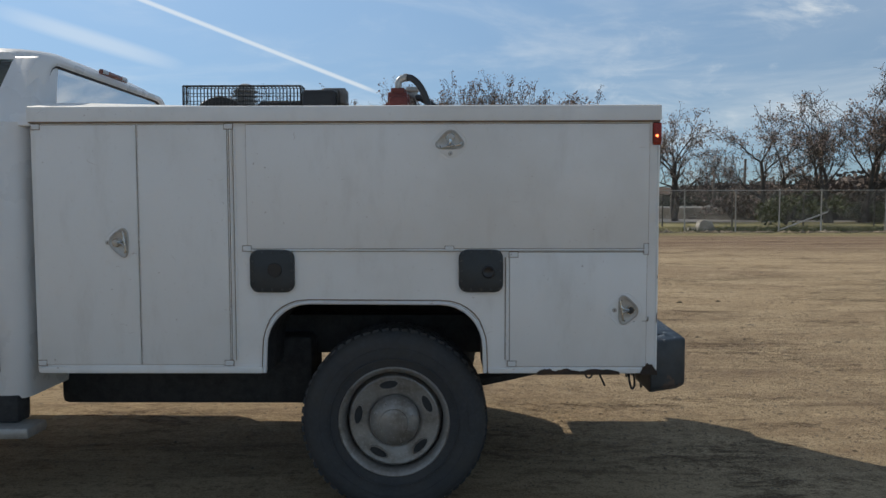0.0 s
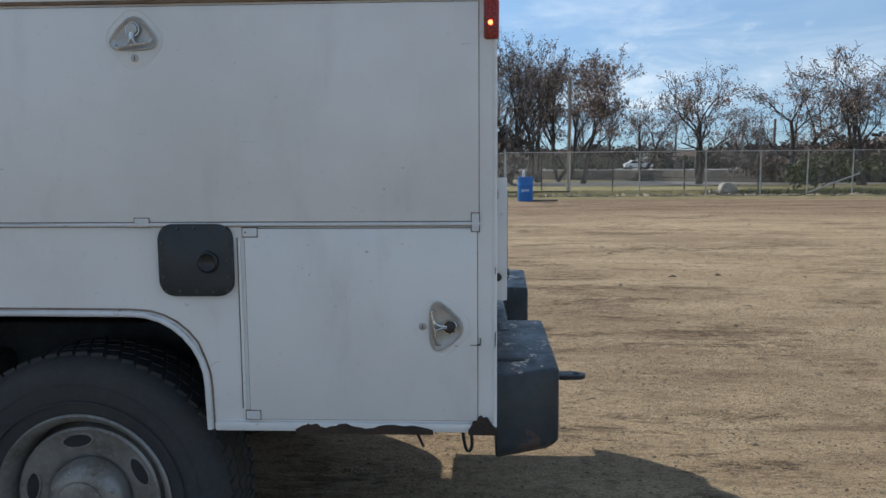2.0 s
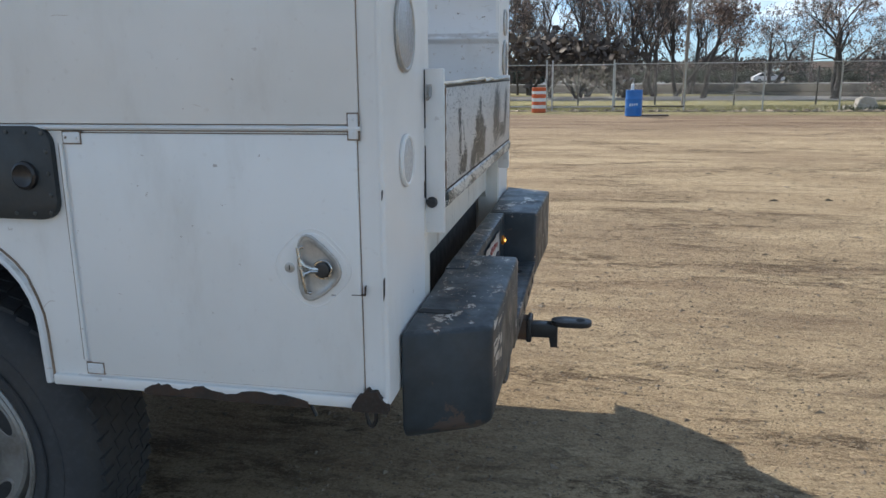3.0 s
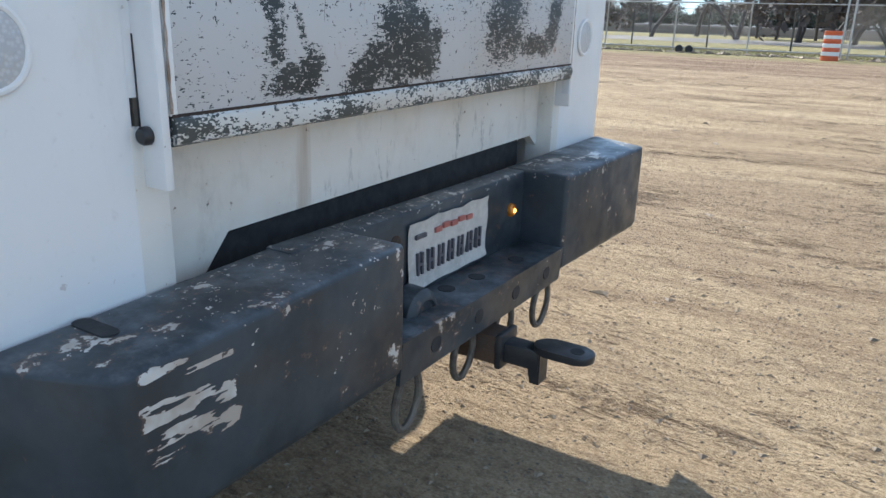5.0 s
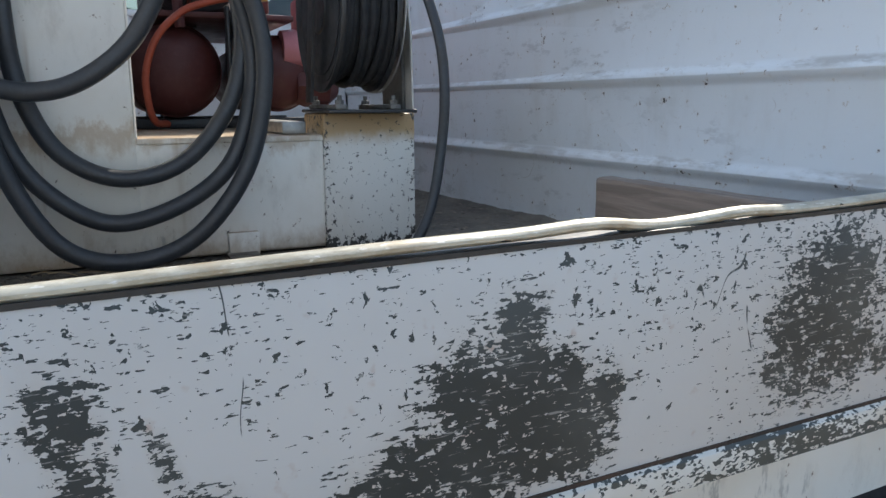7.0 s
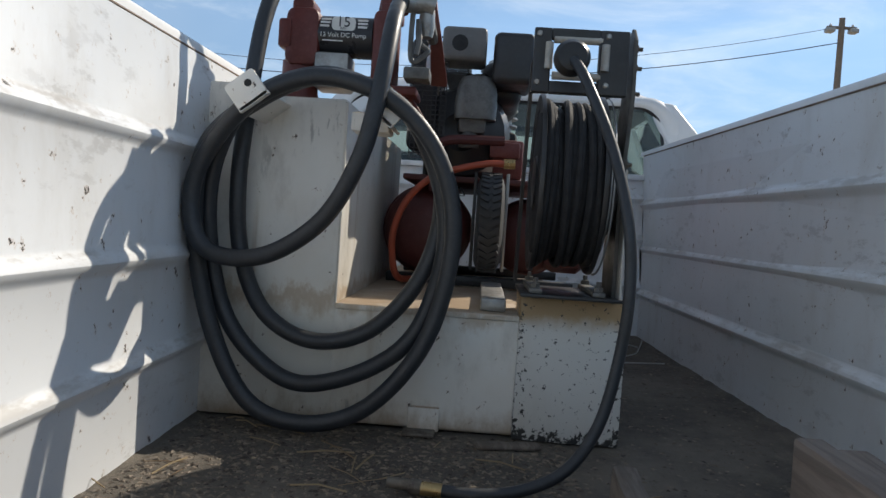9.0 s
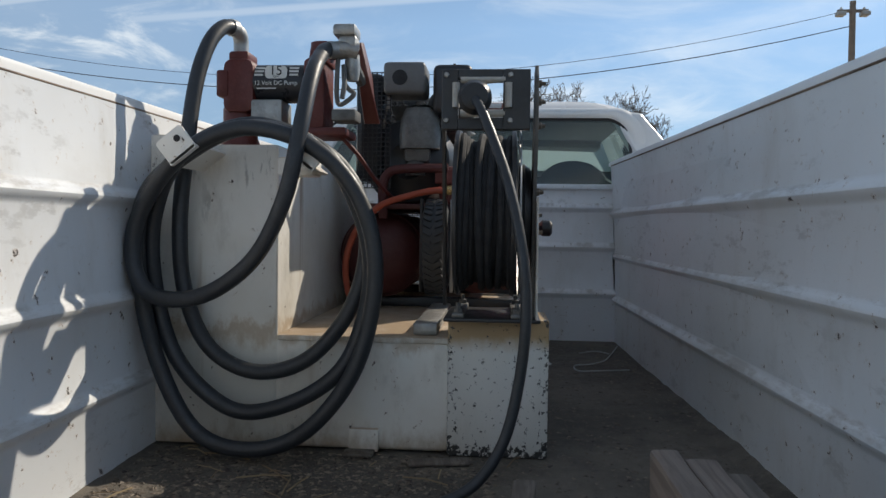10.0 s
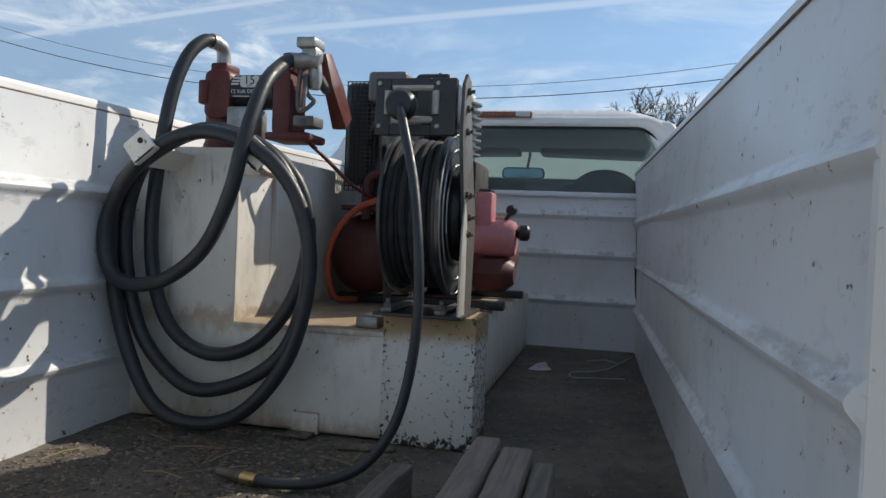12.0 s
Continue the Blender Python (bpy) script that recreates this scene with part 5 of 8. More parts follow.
# frame, axle, springs, exhaust: dark shapes below
for y in (3.36, 4.27):
    part("frame_rail", box(-4.0, 0.70, y - 0.045, y + 0.045, 0.60, 0.78, 0.01), UNDER, truck)
    spring = [(-0.95 + 1.42 * k / 14, y - 0.09 if y < 4 else y + 0.09, 0.55 - 0.11 * math.sin(math.pi * k / 14)) for k in range(15)]
    part("leaf_spring", tube(spring, 0.032, 6), UNDER, truck)
part("axle", tube([(-0.215, 3.14, 0.375), (-0.215, 4.54, 0.375)], 0.055, 12), UNDER, truck)
part("differential", lathe([(0.05, -0.16), (0.15, -0.06), (0.16, 0.05), (0.06, 0.17)], (-0.215, 3.84, 0.37), "x", 20), UNDER, truck)
part("crossmember", box(0.70, 0.79, 3.25, 4.43, 0.56, 0.90, 0.01), UNDER, truck)
part("fuel_tank", box(-1.76, -0.60, 3.20, 3.46, 0.385, 0.70, 0.03), UNDER, truck, "dark tank under the body")
part("exhaust", tube(curve_points([(-3.4, 4.05, 0.42), (-1.2, 4.05, 0.42), (-0.8, 4.10, 0.50), (-0.62, 4.3, 0.52), (-0.6, 4.70, 0.50)], 6), 0.036, 10), RUSTY, truck)
part("spring_hanger", box(-0.98, -0.90, 3.20, 3.30, 0.40, 0.64, 0.008), UNDER, truck)
part("wire", tube(curve_points([(0.60, 2.99, 0.62), (0.60, 2.985, 0.57), (0.618, 2.98, 0.562), (0.634, 2.98, 0.585), (0.645, 2.985, 0.60), (0.668, 2.985, 0.555), (0.682, 2.985, 0.525)], 5), 0.004, 6), BLACK_PLASTIC, truck)
part("wire", tube(curve_points([(0.79, 3.0, 0.62), (0.785, 2.99, 0.56), (0.795, 2.985, 0.515), (0.808, 2.985, 0.53), (0.802, 2.99, 0.60)], 5), 0.0045, 6), BLACK_PLASTIC, truck)


def wheel(x, y_out, side):
    """side -1: the outer face looks to -y."""
    s = side
    hub = (x, y_out, 0.375)
    prof = [(0.222, -0.20), (0.300, -0.238), (0.350, -0.240), (0.383, -0.222), (0.394, -0.190), (0.396, -0.120), (0.394, -0.055), (0.384, -0.022), (0.360, -0.004), (0.330, 0.0), (0.290, -0.004), (0.262, -0.010), (0.240, -0.014), (0.228, -0.022), (0.222, -0.05)]
    bm = bmesh.new()
    lathe([(0.205, s * -0.190), (0.208, s * -0.060), (0.212, s * -0.030), (0.222, s * -0.014), (0.232, s * -0.008), (0.237, s * -0.012), (0.236, s * -0.030), (0.216, s * -0.060), (0.214, s * -0.190)], hub, "y", 64, bm=bm, caps=False)
    lathe([(0.0, s * -0.070), (0.100, s * -0.068), (0.112, s * -0.052), (0.124, s * -0.046), (0.168, s * -0.044), (0.186, s * -0.038), (0.193, s * -0.042), (0.197, s * -0.075), (0.209, s * -0.092), (0.209, s * -0.100), (0.0, s * -0.100)], hub, "y", 64, bm=bm)
    w = part("wheel", bm, RIM, truck, "silver steel wheel with oval vents and a black tyre")
    part("tyre", lathe([(r, s * h) for r, h in prof], hub, "y", 72, caps=False), TYRE, w, angle=0.9)
    bm = bmesh.new()
    for k in range(60):
        a = 2 * math.pi * k / 60
        for row, off in ((-0.052, 0), (-0.098, 0.5), (-0.144, 0), (-0.188, 0.5)):
            aa = a + off * 2 * math.pi / 60
            m = Matrix.Translation(hub) @ Matrix.Rotation(aa, 4, "Y") @ Matrix.Translation((0.3915, s * row, 0)) @ Matrix.Rotation(0.3, 4, "X")
            bmesh.ops.create_cube(bm, size=1, matrix=m @ Matrix.Diagonal((0.012, 0.036, 0.028, 1)))
    part("tread", bm, TYRE, w, smooth=False)
    for r in (0.318, 0.272):
        part("sidewall_ring", lathe([(r - 0.004, s * -0.004), (r - 0.002, s * 0.0005), (r + 0.002, s * 0.0005), (r + 0.004, s * -0.004)], hub, "y", 64, caps=False), TYRE, w)
    for k in range(5):
        a = radians(99 + 72 * k)
        cx, cz = x + 0.156 * math.cos(a), hub[2] + 0.156 * math.sin(a)
        ring = shift(oval(0.0195, 0.042, 24), cx, cz, 72 * k + 99)
        part("vent_slot", prism(ring, "y", hub[1] + s * -0.0425, hub[1] + s * -0.058), UNDER, w)
        part("slot_lip", tube([(p, hub[1] + s * -0.0445, q) for p, q in ring], 0.0042, 6, closed=True), RIM, w)
    part("hub_cap", lathe([(0.106, s * -0.060), (0.106, s * -0.034), (0.097, s * -0.014), (0.070, s * 0.002), (0.061, s * 0.003), (0.059, s * 0.008), (0.053, s * 0.0105), (0.0, s * 0.012)], hub, "y", 40), RIM, w, "dull silver centre cap")
    for k in range(8):
        a = radians(22 + 45 * k)
        part("lug_bump", lathe([(0.010, s * -0.022), (0.009, s * -0.009), (0.005, s * -0.005), (0, s * -0.004)], (x + 0.084 * math.cos(a), hub[1], hub[2] + 0.084 * math.sin(a)), "y", 12), RIM, w)


wheel(-0.213, 2.945, -1)
wheel(-0.213, 4.735, 1)
wheel(-4.12, 2.945, -1)
wheel(-4.12, 4.735, 1)

# ---- cab of the truck ----
CY = 3.84


def loft(sections, bm=None, caps=True):
    """Skins closed rings of equal length."""
    bm = bm or bmesh.new()
    rings = [[bm.verts.new(v) for v in ring] for ring in sections]
    n = len(rings[0])
    for a, b in zip(rings, rings[1:]):
        for k in range(n):
            bm.faces.new((a[k], a[(k + 1) % n], b[(k + 1) % n], b[k]))
    if caps:
        bm.faces.new(rings[0][::-1])
        bm.faces.new(rings[-1])
    return bm


def cab_ring(z, half, x_rear, x_front, r=0.12, seg=5):
    return [(x, CY + y, z) for x, y in shift(rounded(x_rear - x_front, half * 2, r, seg), (x_rear + x_front) / 2, 0)]


def draw_in(bm):
    """The upper cab leans back only a little: it stands closer to the bed than its first outline."""
    for v in bm.verts:
        k = 0.986 - 0.026 * max(0.0, min(1.0, (v.co.z - 1.62) / 0.36))
        up = max(0.0, min(1.0, (v.co.z - 1.62) / 0.36))
        v.co = Vector((1.4, 4.3, 1.45)) + (v.co - Vector((1.4, 4.3, 1.45))) * k
        v.co.z -= 0.024 * up * ((v.co.y - CY) / 0.7) ** 2
    return bm


# lower shell: doors and back panel, slightly barrelled
lower = [cab_ring(0.50, 0.985, -1.720, -3.55, 0.06), cab_ring(0.58, 1.010, -1.712, -3.55, 0.06), cab_ring(1.00, 1.022, -1.708, -3.5, 0.07), cab_ring(1.45, 1.000, -1.712, -3.4, 0.08), cab_ring(1.635, 0.955, -1.722, -3.3, 0.09)]
part("cab_body", loft(lower), PAINT_CAB, truck, "smooth white pickup cab")
part("cab_rocker", box(-3.3, -1.74, CY - 1.0, CY - 0.9, 0.40, 0.52, 0.02), UNDER, truck)
part("running_board", box(-3.2, -1.66, CY - 1.075, CY - 0.93, 0.36, 0.405, 0.012), STEEL, truck, "grey step board under the cab")
part("door_gap", box(-1.806, -1.800, CY - 1.0265, CY - 0.9, 0.62, 1.40, 0.0), SEAM, truck)
# roof with a rounded rear edge that turns down into the back window
roof = [cab_ring(1.985, 0.700, -1.905, -2.86, 0.20, 7), cab_ring(2.020, 0.690, -1.935, -2.84, 0.20, 7), cab_ring(2.045, 0.640, -1.985, -2.78, 0.20, 7), cab_ring(2.058, 0.540, -2.08, -2.68, 0.18, 7), cab_ring(2.062, 0.300, -2.20, -2.52, 0.12, 7)]
part("roof", draw_in(loft(roof)), PAINT_CAB, truck)
part("headliner", draw_in(box(-2.84, -1.95, CY - 0.64, CY + 0.64, 1.955, 1.984, 0.01)), HEADLINER, truck)


def post(a0, a1, b0, b1, name="pillar"):
    """A four-sided post from foot to head; a0..a1 foot corners, b0..b1 head corners."""
    bm = bmesh.new()
    (x0, y0, z0), (x1, y1, z1) = a0, a1
    (u0, v0, w0), (u1, v1, w1) = b0, b1
    foot = [(x0, y0, z0), (x1, y0, z0), (x1, y1, z0), (x0, y1, z0)]
    head = [(u0, v0, w0), (u1, v0, w0), (u1, v1, w0), (u0, v1, w0)]
    mid = [tuple((p + q) / 2 + (0.012 if i == 1 and p > CY else -0.012 if i == 1 else 0) for i, (p, q) in enumerate(zip(f, h))) for f, h in zip(foot, head)]
    loft([foot, mid, head], bm)
    bmesh.ops.recalc_face_normals(bm, faces=bm.faces[:])
    bmesh.ops.bevel(bm, geom=bm.edges[:], offset=0.016, segments=3, profile=0.5, affect="EDGES")
    return part(name, draw_in(bm), PAINT_CAB, truck)


for s in (-1, 1):
    # wide rear quarter pillar, door post, windscreen post
    post((-1.730, CY + s * 0.955, 1.62), (-1.860, CY + s * 0.735, 1.62), (-1.912, CY + s * 0.700, 2.00), (-2.02, CY + s * 0.560, 2.00), "rear_pillar")
    post((-1.80, CY + s * 0.955, 1.62), (-1.93, CY + s * 0.90, 1.62), (-1.96, CY + s * 0.698, 2.00), (-2.06, CY + s * 0.645, 2.00), "side_pillar")
    post((-3.30, CY + s * 0.93, 1.60), (-3.20, CY + s * 0.86, 1.60), (-2.84, CY + s * 0.69, 2.00), (-2.76, CY + s * 0.63, 2.00), "windscreen_pillar")
    bm = bmesh.new()
    q = [bm.verts.new(v) for v in ((-1.92, CY + s * 0.945, 1.62), (-3.2, CY + s * 0.93, 1.62), (-2.82, CY + s * 0.688, 1.99), (-2.03, CY + s * 0.69, 1.99))]
    bm.faces.new(q)
    g = part("side_window", draw_in(bm), SHIELD_GLASS, truck)
    g.visible_shadow = False
# back window set in a dark rubber frame
bm = bmesh.new()
win = []
for y, z in shift(rounded(1.40, 0.35, 0.095, 8), CY - 0.03, 1.783):
    k = (z - 1.615) / 0.36
    win.append((-1.775 - 0.125 * k, CY + (y - CY) * (1.0 - 0.05 * k), z))
glass_bm = bmesh.new()
glass_bm.faces.new([glass_bm.verts.new(v) for v in win])
rear_glass = part("rear_window", draw_in(glass_bm), REAR_GLASS, truck, "tinted rear window in a dark rubber seal", smooth=False)
rear_glass.visible_shadow = False
part("window_seal", draw_in(tube(win, 0.009, 8, closed=True)), BLACK_PLASTIC, rear_glass)
# pressed back panel round the glass, rolled forward into the roof
back = bmesh.new()
rings = []
for grow_y, grow_z, dx in ((1.0, 1.0, 0.004), (1.03, 1.07, 0.016), (1.12, 1.22, 0.012), (1.20, 1.34, -0.03)):
    ring = []
    for x, y, z in win:
        u, v = (y - CY) / 0.68, (z - 1.790) / 0.18
        wide = 1.0 + (grow_y - 1.0) * (1.0 if v < 0 else 1.0 - 0.55 * v)
        ring.append(back.verts.new((x + dx, CY + (y - CY) * wide, 1.790 + v * 0.18 * (grow_z if v > 0 else 1.0 + (grow_z - 1.0) * 0.8))))
    rings.append(ring)
for r0, r1 in zip(rings, rings[1:]):
    for k in range(len(win)):
        j = (k + 1) % len(win)
        back.faces.new((r0[k], r0[j], r1[j], r1[k]))
part("cab_back_panel", draw_in(back), PAINT_CAB, truck, angle=1.2)
for s in (-1, 1):
    part("sun_visor", draw_in(box(-2.80, -2.62, CY + s * 0.06, CY + s * 0.62, 1.905, 1.950, 0.012)), HEADLINER, truck, "grey folded sun visor")
chmsl = part("high_brake_lamp", draw_in(box(-1.893, -1.868, CY - 0.21, CY + 0.095, 1.984, 2.012, 0.009, 3)), DUSTY_LENS, truck, "high-mounted brake lamp with clear ends")
for y0, y1 in ((CY + 0.020, CY + 0.087), (CY - 0.205, CY - 0.14)):
    part("cargo_lens", draw_in(box(-1.8665, -1.885, y0, y1, 1.987, 2.009, 0.004)), CLEAR_LENS, chmsl)
bm = bmesh.new()
bm.faces.new([bm.verts.new(v) for v in ((-3.28, CY - 0.87, 1.60), (-3.28, CY + 0.87, 1.60), (-2.80, CY + 0.65, 1.985), (-2.80, CY - 0.65, 1.985))])
ws = part("windscreen", draw_in(bm), SHIELD_GLASS, truck)
ws.visible_shadow = False
part("dashboard", box(-3.30, -2.95, CY - 0.85, CY + 0.85, 1.50, 1.66, 0.05), BLACK_PLASTIC, truck)
for y in (3.42, 4.24):
    seat = part("seat_back", loft([[(x, y + w * q, z) for x, q in ((-2.02, -1), (-1.94, -0.8), (-1.94, 0.8), (-2.02, 1), (-2.10, 0.8), (-2.10, -0.8))] for z, w in ((1.25, 0.26), (1.60, 0.27), (1.66, 0.25), (1.69, 0.19))]), SEAT_CLOTH, truck)
part("headrest", prism(shift([(0.155 * math.cos(math.pi * k / 16), 0.110 * math.sin(math.pi * k / 16)) for k in range(17)], 4.265, 1.655), "x", -2.02, -1.95, 0.01), SEAT_CLOTH, truck, "dark curved seat top behind the glass")
mir = part("interior_mirror", prism(shift(rounded(0.235, 0.066, 0.028), 3.815, 1.795), "x", -2.62, -2.60, 0.004), BLACK_PLASTIC, truck)
part("mirror_face", prism(shift(rounded(0.215, 0.050, 0.02), 3.815, 1.795), "x", -2.6002, -2.598), MIRROR, mir)
part("mirror_stem", tube([(-2.62, 3.83, 1.80), (-2.74, 3.84, 1.95)], 0.008, 8), BLACK_PLASTIC, mir)
# bonnet and nose ahead of the windscreen
nose = [[(x, CY + y, z) for y, z in ((-h, 0.55), (-h - 0.01, 0.95), (-h + 0.03, t - 0.10), (-h + 0.14, t), (h - 0.14, t), (h - 0.03, t - 0.10), (h + 0.01, 0.95), (h, 0.55))] for x, h, t in ((-3.25, 0.99, 1.58), (-3.9, 0.98, 1.52), (-4.6, 0.95, 1.44), (-4.80, 0.92, 1.36))]
part("bonnet", loft(nose), PAINT_CAB, truck)
part("front_bumper", box(-5.0, -4.806, CY - 0.95, CY + 0.95, 0.50, 0.78, 0.04), STEEL, truck)
part("grille", box(-4.83, -4.79, CY - 0.55, CY + 0.55, 0.86, 1.28, 0.02), BLACK_PLASTIC, truck)
for s in (-1, 1):
    part("headlamp", box(-4.82, -4.78, CY + s * 0.60, CY + s * 0.88, 0.95, 1.22, 0.02), CLEAR_LENS, truck)

# ---- things in the bed ----
# L-shaped steel transfer tank: tall against the wall, low under the compressor
tank = thing("fuel_tank", "L-shaped white steel transfer tank with chipped, rust-stained paint", "fuel tank", (-0.5, 3.6, ZD))
part("tall_tank", box(-1.00, -0.070, 3.240, 3.500, ZD + 0.004, 1.622, 0.006, 2), PAINT_TANK, tank)
part("low_tank", box(-1.52, -0.072, 3.470, 3.992, ZD + 0.004, 1.232, 0.012, 3), PAINT_TANK, tank)
part("tank_flange", box(-1.51, -0.068, 3.500, 3.850, 1.224, 1.236, 0.003), PAINT_TANK, tank)
part("weld_seam", tube([(-0.0695, 3.4995, 1.235 + 0.380 * k / 20) for k in range(21)], 0.0026, 6), PAINT_SILL, tank)
part("weld_seam", tube([(-0.0705, 3.51 + 0.34 * k / 20, 1.2265) for k in range(21)], 0.0022, 6), PAINT_SILL, tank)
part("foot_tab", box(-0.075, -0.060, 3.652, 3.712, ZD + 0.004, 1.050, 0.003), PAINT_TANK, tank)
part("foot_plate", box(-0.066, -0.022, 3.646, 3.706, ZD + 0.004, ZD + 0.010, 0.002), RING_IRON, tank)
part("top_ear", box(-0.095, -0.060, 3.236, 3.282, 1.560, 1.640, 0.004), PAINT_TANK, tank)


def hanger(y, z, turn, x=0.072):
    """A bent white strap that carries the hose coil: an arm from the tank and a tilted tab in front."""
    bm = prism(shift(rounded(0.060, 0.052, 0.006, 2), y, z, turn), "x", x, x + 0.006, 0.001)
    c, s = math.cos(radians(turn)), math.sin(radians(turn))
    arm = shift([(-0.030, -0.020), (0.030, -0.020), (0.030, -0.026), (-0.030, -0.026)], y, z, turn)
    prism(arm, "x", -0.070, x + 0.006, bm=bm)
    part("hose_hanger", bm, PAINT_TANK, tank, "bent white steel hose hanger")
    part("hanger_hole", lathe([(0.0065, 0), (0.0065, 0.0012), (0, 0.0012)], (x + 0.0065, y + 0.004 * c, z + 0.012), "x", 12), UNDER, tank)


hanger(3.352, 1.604, 38)
hanger(3.592, 1.598, -40, 0.034)
part("hanger_arm", box(-0.070, 0.00, 3.520, 3.590, 1.555, 1.590, 0.005), PAINT_TANK, tank)

# reel stand: chipped white box in front of the low tank
stand = thing("reel_stand", "chipped white steel box with rust along its upper edge", "steel box", (-0.062, 3.950, ZD))
bm = box(-0.150, 0.0, -0.100, 0.100, 0.002, 0.278, 0.004, 2)
ob = part("box", bm, PAINT_BOX)
ob.parent = stand
part("side_bar", box(-0.225, -0.150, 4.022, 4.044, ZD + 0.002, 1.270, 0.004), PAINT_TANK, stand)

# fuel pump on the tall tank
pump = thing("transfer_pump", "red cast-iron 12 volt transfer pump with a black label", "fuel pump", (-0.13, 3.47, 1.622))
PX = -0.215


def place(bm):
    """Scales and lowers the pump's parts about its seat."""
    for v in bm.verts:
        v.co.y = 4.087 + (v.co.y - 4.087) * 1.05
        v.co.z = 1.48 + (v.co.z - 0.018 - 1.48) * 1.05
        v.co.z = max(v.co.z, 1.6225)
    return bm


bm = prism(shift(rounded(0.066, 0.112, 0.018, 4), 3.410, 1.766), "x", PX - 0.05, PX + 0.042, 0.008)
box(PX - 0.035, PX + 0.03, 3.385, 3.428, 1.815, 1.840, 0.006, bm=bm)
box(PX - 0.040, PX + 0.046, 3.364, 3.390, 1.742, 1.798, 0.006, bm=bm)
lathe([(0.044, 0.0), (0.050, 0.010), (0.042, 0.022), (0.036, 0.04), (0.036, 0.10)], (PX, 3.402, 1.622), "z", 20, bm=bm)
part("pump_head", place(bm), RED_IRON, pump)
lathe_profile = [(0.030, -0.058), (0.040, -0.054), (0.040, 0.054), (0.030, 0.058)]
part("motor", place(lathe(lathe_profile, (PX, 3.492, 1.775), "y", 32)), LABEL_BLACK, pump, "black labelled motor barrel")
bm = prism(shift(rounded(0.044, 0.150, 0.014, 4), 3.570, 1.748), "x", PX - 0.05, PX + 0.044, 0.006)
box(PX - 0.045, PX + 0.04, 3.560, 3.598, 1.812, 1.838, 0.005, bm=bm)
lathe([(0.030, -0.01), (0.026, 0.02)], (PX, 3.58, 1.84), "z", 16, bm=bm)
part("gear_case", place(bm), RED_IRON, pump)
part("junction_box", place(box(PX - 0.03, PX + 0.046, 3.438, 3.505, 1.668, 1.737, 0.006)), ALLOY, pump)
part("mount_plate", place(box(PX - 0.06, PX + 0.05, 3.535, 3.640, 1.662, 1.680, 0.006)), RED_IRON, pump)
part("outlet_elbow", place(tube(curve_points([(PX, 3.402, 1.835), (PX, 3.402, 1.862), (PX + 0.010, 3.402, 1.878), (PX + 0.030, 3.398, 1.884)], 5), 0.016, 14)), STEEL, pump)
for k, z in enumerate((1.803, 1.7955, 1.788)):
    for y0, y1 in ((3.444, 3.464 - 0.001 * k), (3.516 + 0.001 * k, 3.536)):
        a = math.acos(min(1, (z - 1.775) / 0.0405))
        part("stripe", place(box(PX + 0.0405 * math.sin(a) - 0.002, PX + 0.0405 * math.sin(a) + 0.0008, y0, y1, z - 0.0020, z + 0.0020)), WHITE_LABEL, pump)
part("label_patch", place(prism(shift(rounded(0.046, 0.026, 0.008), 3.490, 1.793), "x", PX + 0.0345, PX + 0.0400)), WHITE_LABEL, pump)
words("15", 0.029, pose(PX + 0.0406, 3.4602, 1.7924, 90, 0, 90), LABEL_BLACK, pump)
words("GPM", 0.006, pose(PX + 0.0406, 3.4602, 1.7798, 90, 0, 90), LABEL_BLACK, pump)
words("12 Volt DC Pump", 0.0132, pose(PX + 0.0414, 3.4602, 1.7661, 90, 0, 90), WHITE_LABEL, pump)
part("bar", place(box(PX + 0.0385, PX + 0.0405, 3.450, 3.490, 1.759, 1.761)), WHITE_LABEL, pump)

# delivery hose: from the pump, three turns over the hangers, up to the nozzle
coil = [(PX + 0.03, 3.364, 1.886), (-0.150, 3.352, 1.880), (-0.108, 3.338, 1.835), (-0.072, 3.326, 1.745), (-0.042, 3.319, 1.60), (-0.03, 3.312, 1.45), (-0.028, 3.325, 1.32), (-0.025, 3.375, 1.215), (-0.022, 3.468, 1.168), (-0.02, 3.575, 1.195), (-0.02, 3.660, 1.295), (-0.022, 3.692, 1.42), (-0.02, 3.668, 1.535), (-0.005, 3.595, 1.612)]
for k, (lo, right, left, x) in enumerate(((1.091, 3.704, 3.271, 0.004), (1.027, 3.719, 3.258, 0.036))):
    top = 1.652 - 0.010 * k
    coil += [(x, 3.470, top), (x + 0.01, 3.345, 1.600 - 0.02 * k), (x + 0.002, left + 0.012, 1.500), (x - 0.004, left, 1.370), (x - 0.010, left + 0.035, 1.215 - 0.02 * k), (x - 0.012, left + 0.110, lo + 0.032), (x - 0.008, 3.468 + 0.01 * k, lo), (x - 0.006, 3.590, lo + 0.042), (x - 0.006, right - 0.035, 1.215 - 0.02 * k), (x - 0.006, right, 1.370), (x - 0.002, right - 0.032, 1.510), (x + 0.006, 3.600, 1.610 - 0.005 * k)]
coil += [(0.045, 3.470, 1.640), (0.055, 3.350, 1.585), (0.052, 3.268, 1.470), (0.055, 3.262, 1.375), (0.060, 3.305, 1.322), (0.064, 3.400, 1.326), (0.062, 3.495, 1.395), (0.066, 3.554, 1.508), (0.052, 3.578, 1.632), (-0.012, 3.583, 1.748), (-0.095, 3.580, 1.808), (-0.13, 3.584, 1.826), (-0.148, 3.602, 1.828)]
fuel_hose = thing("fuel_hose", "thick black rubber fuel hose coiled over two hangers", "hose", (0.0, 3.48, 1.02))
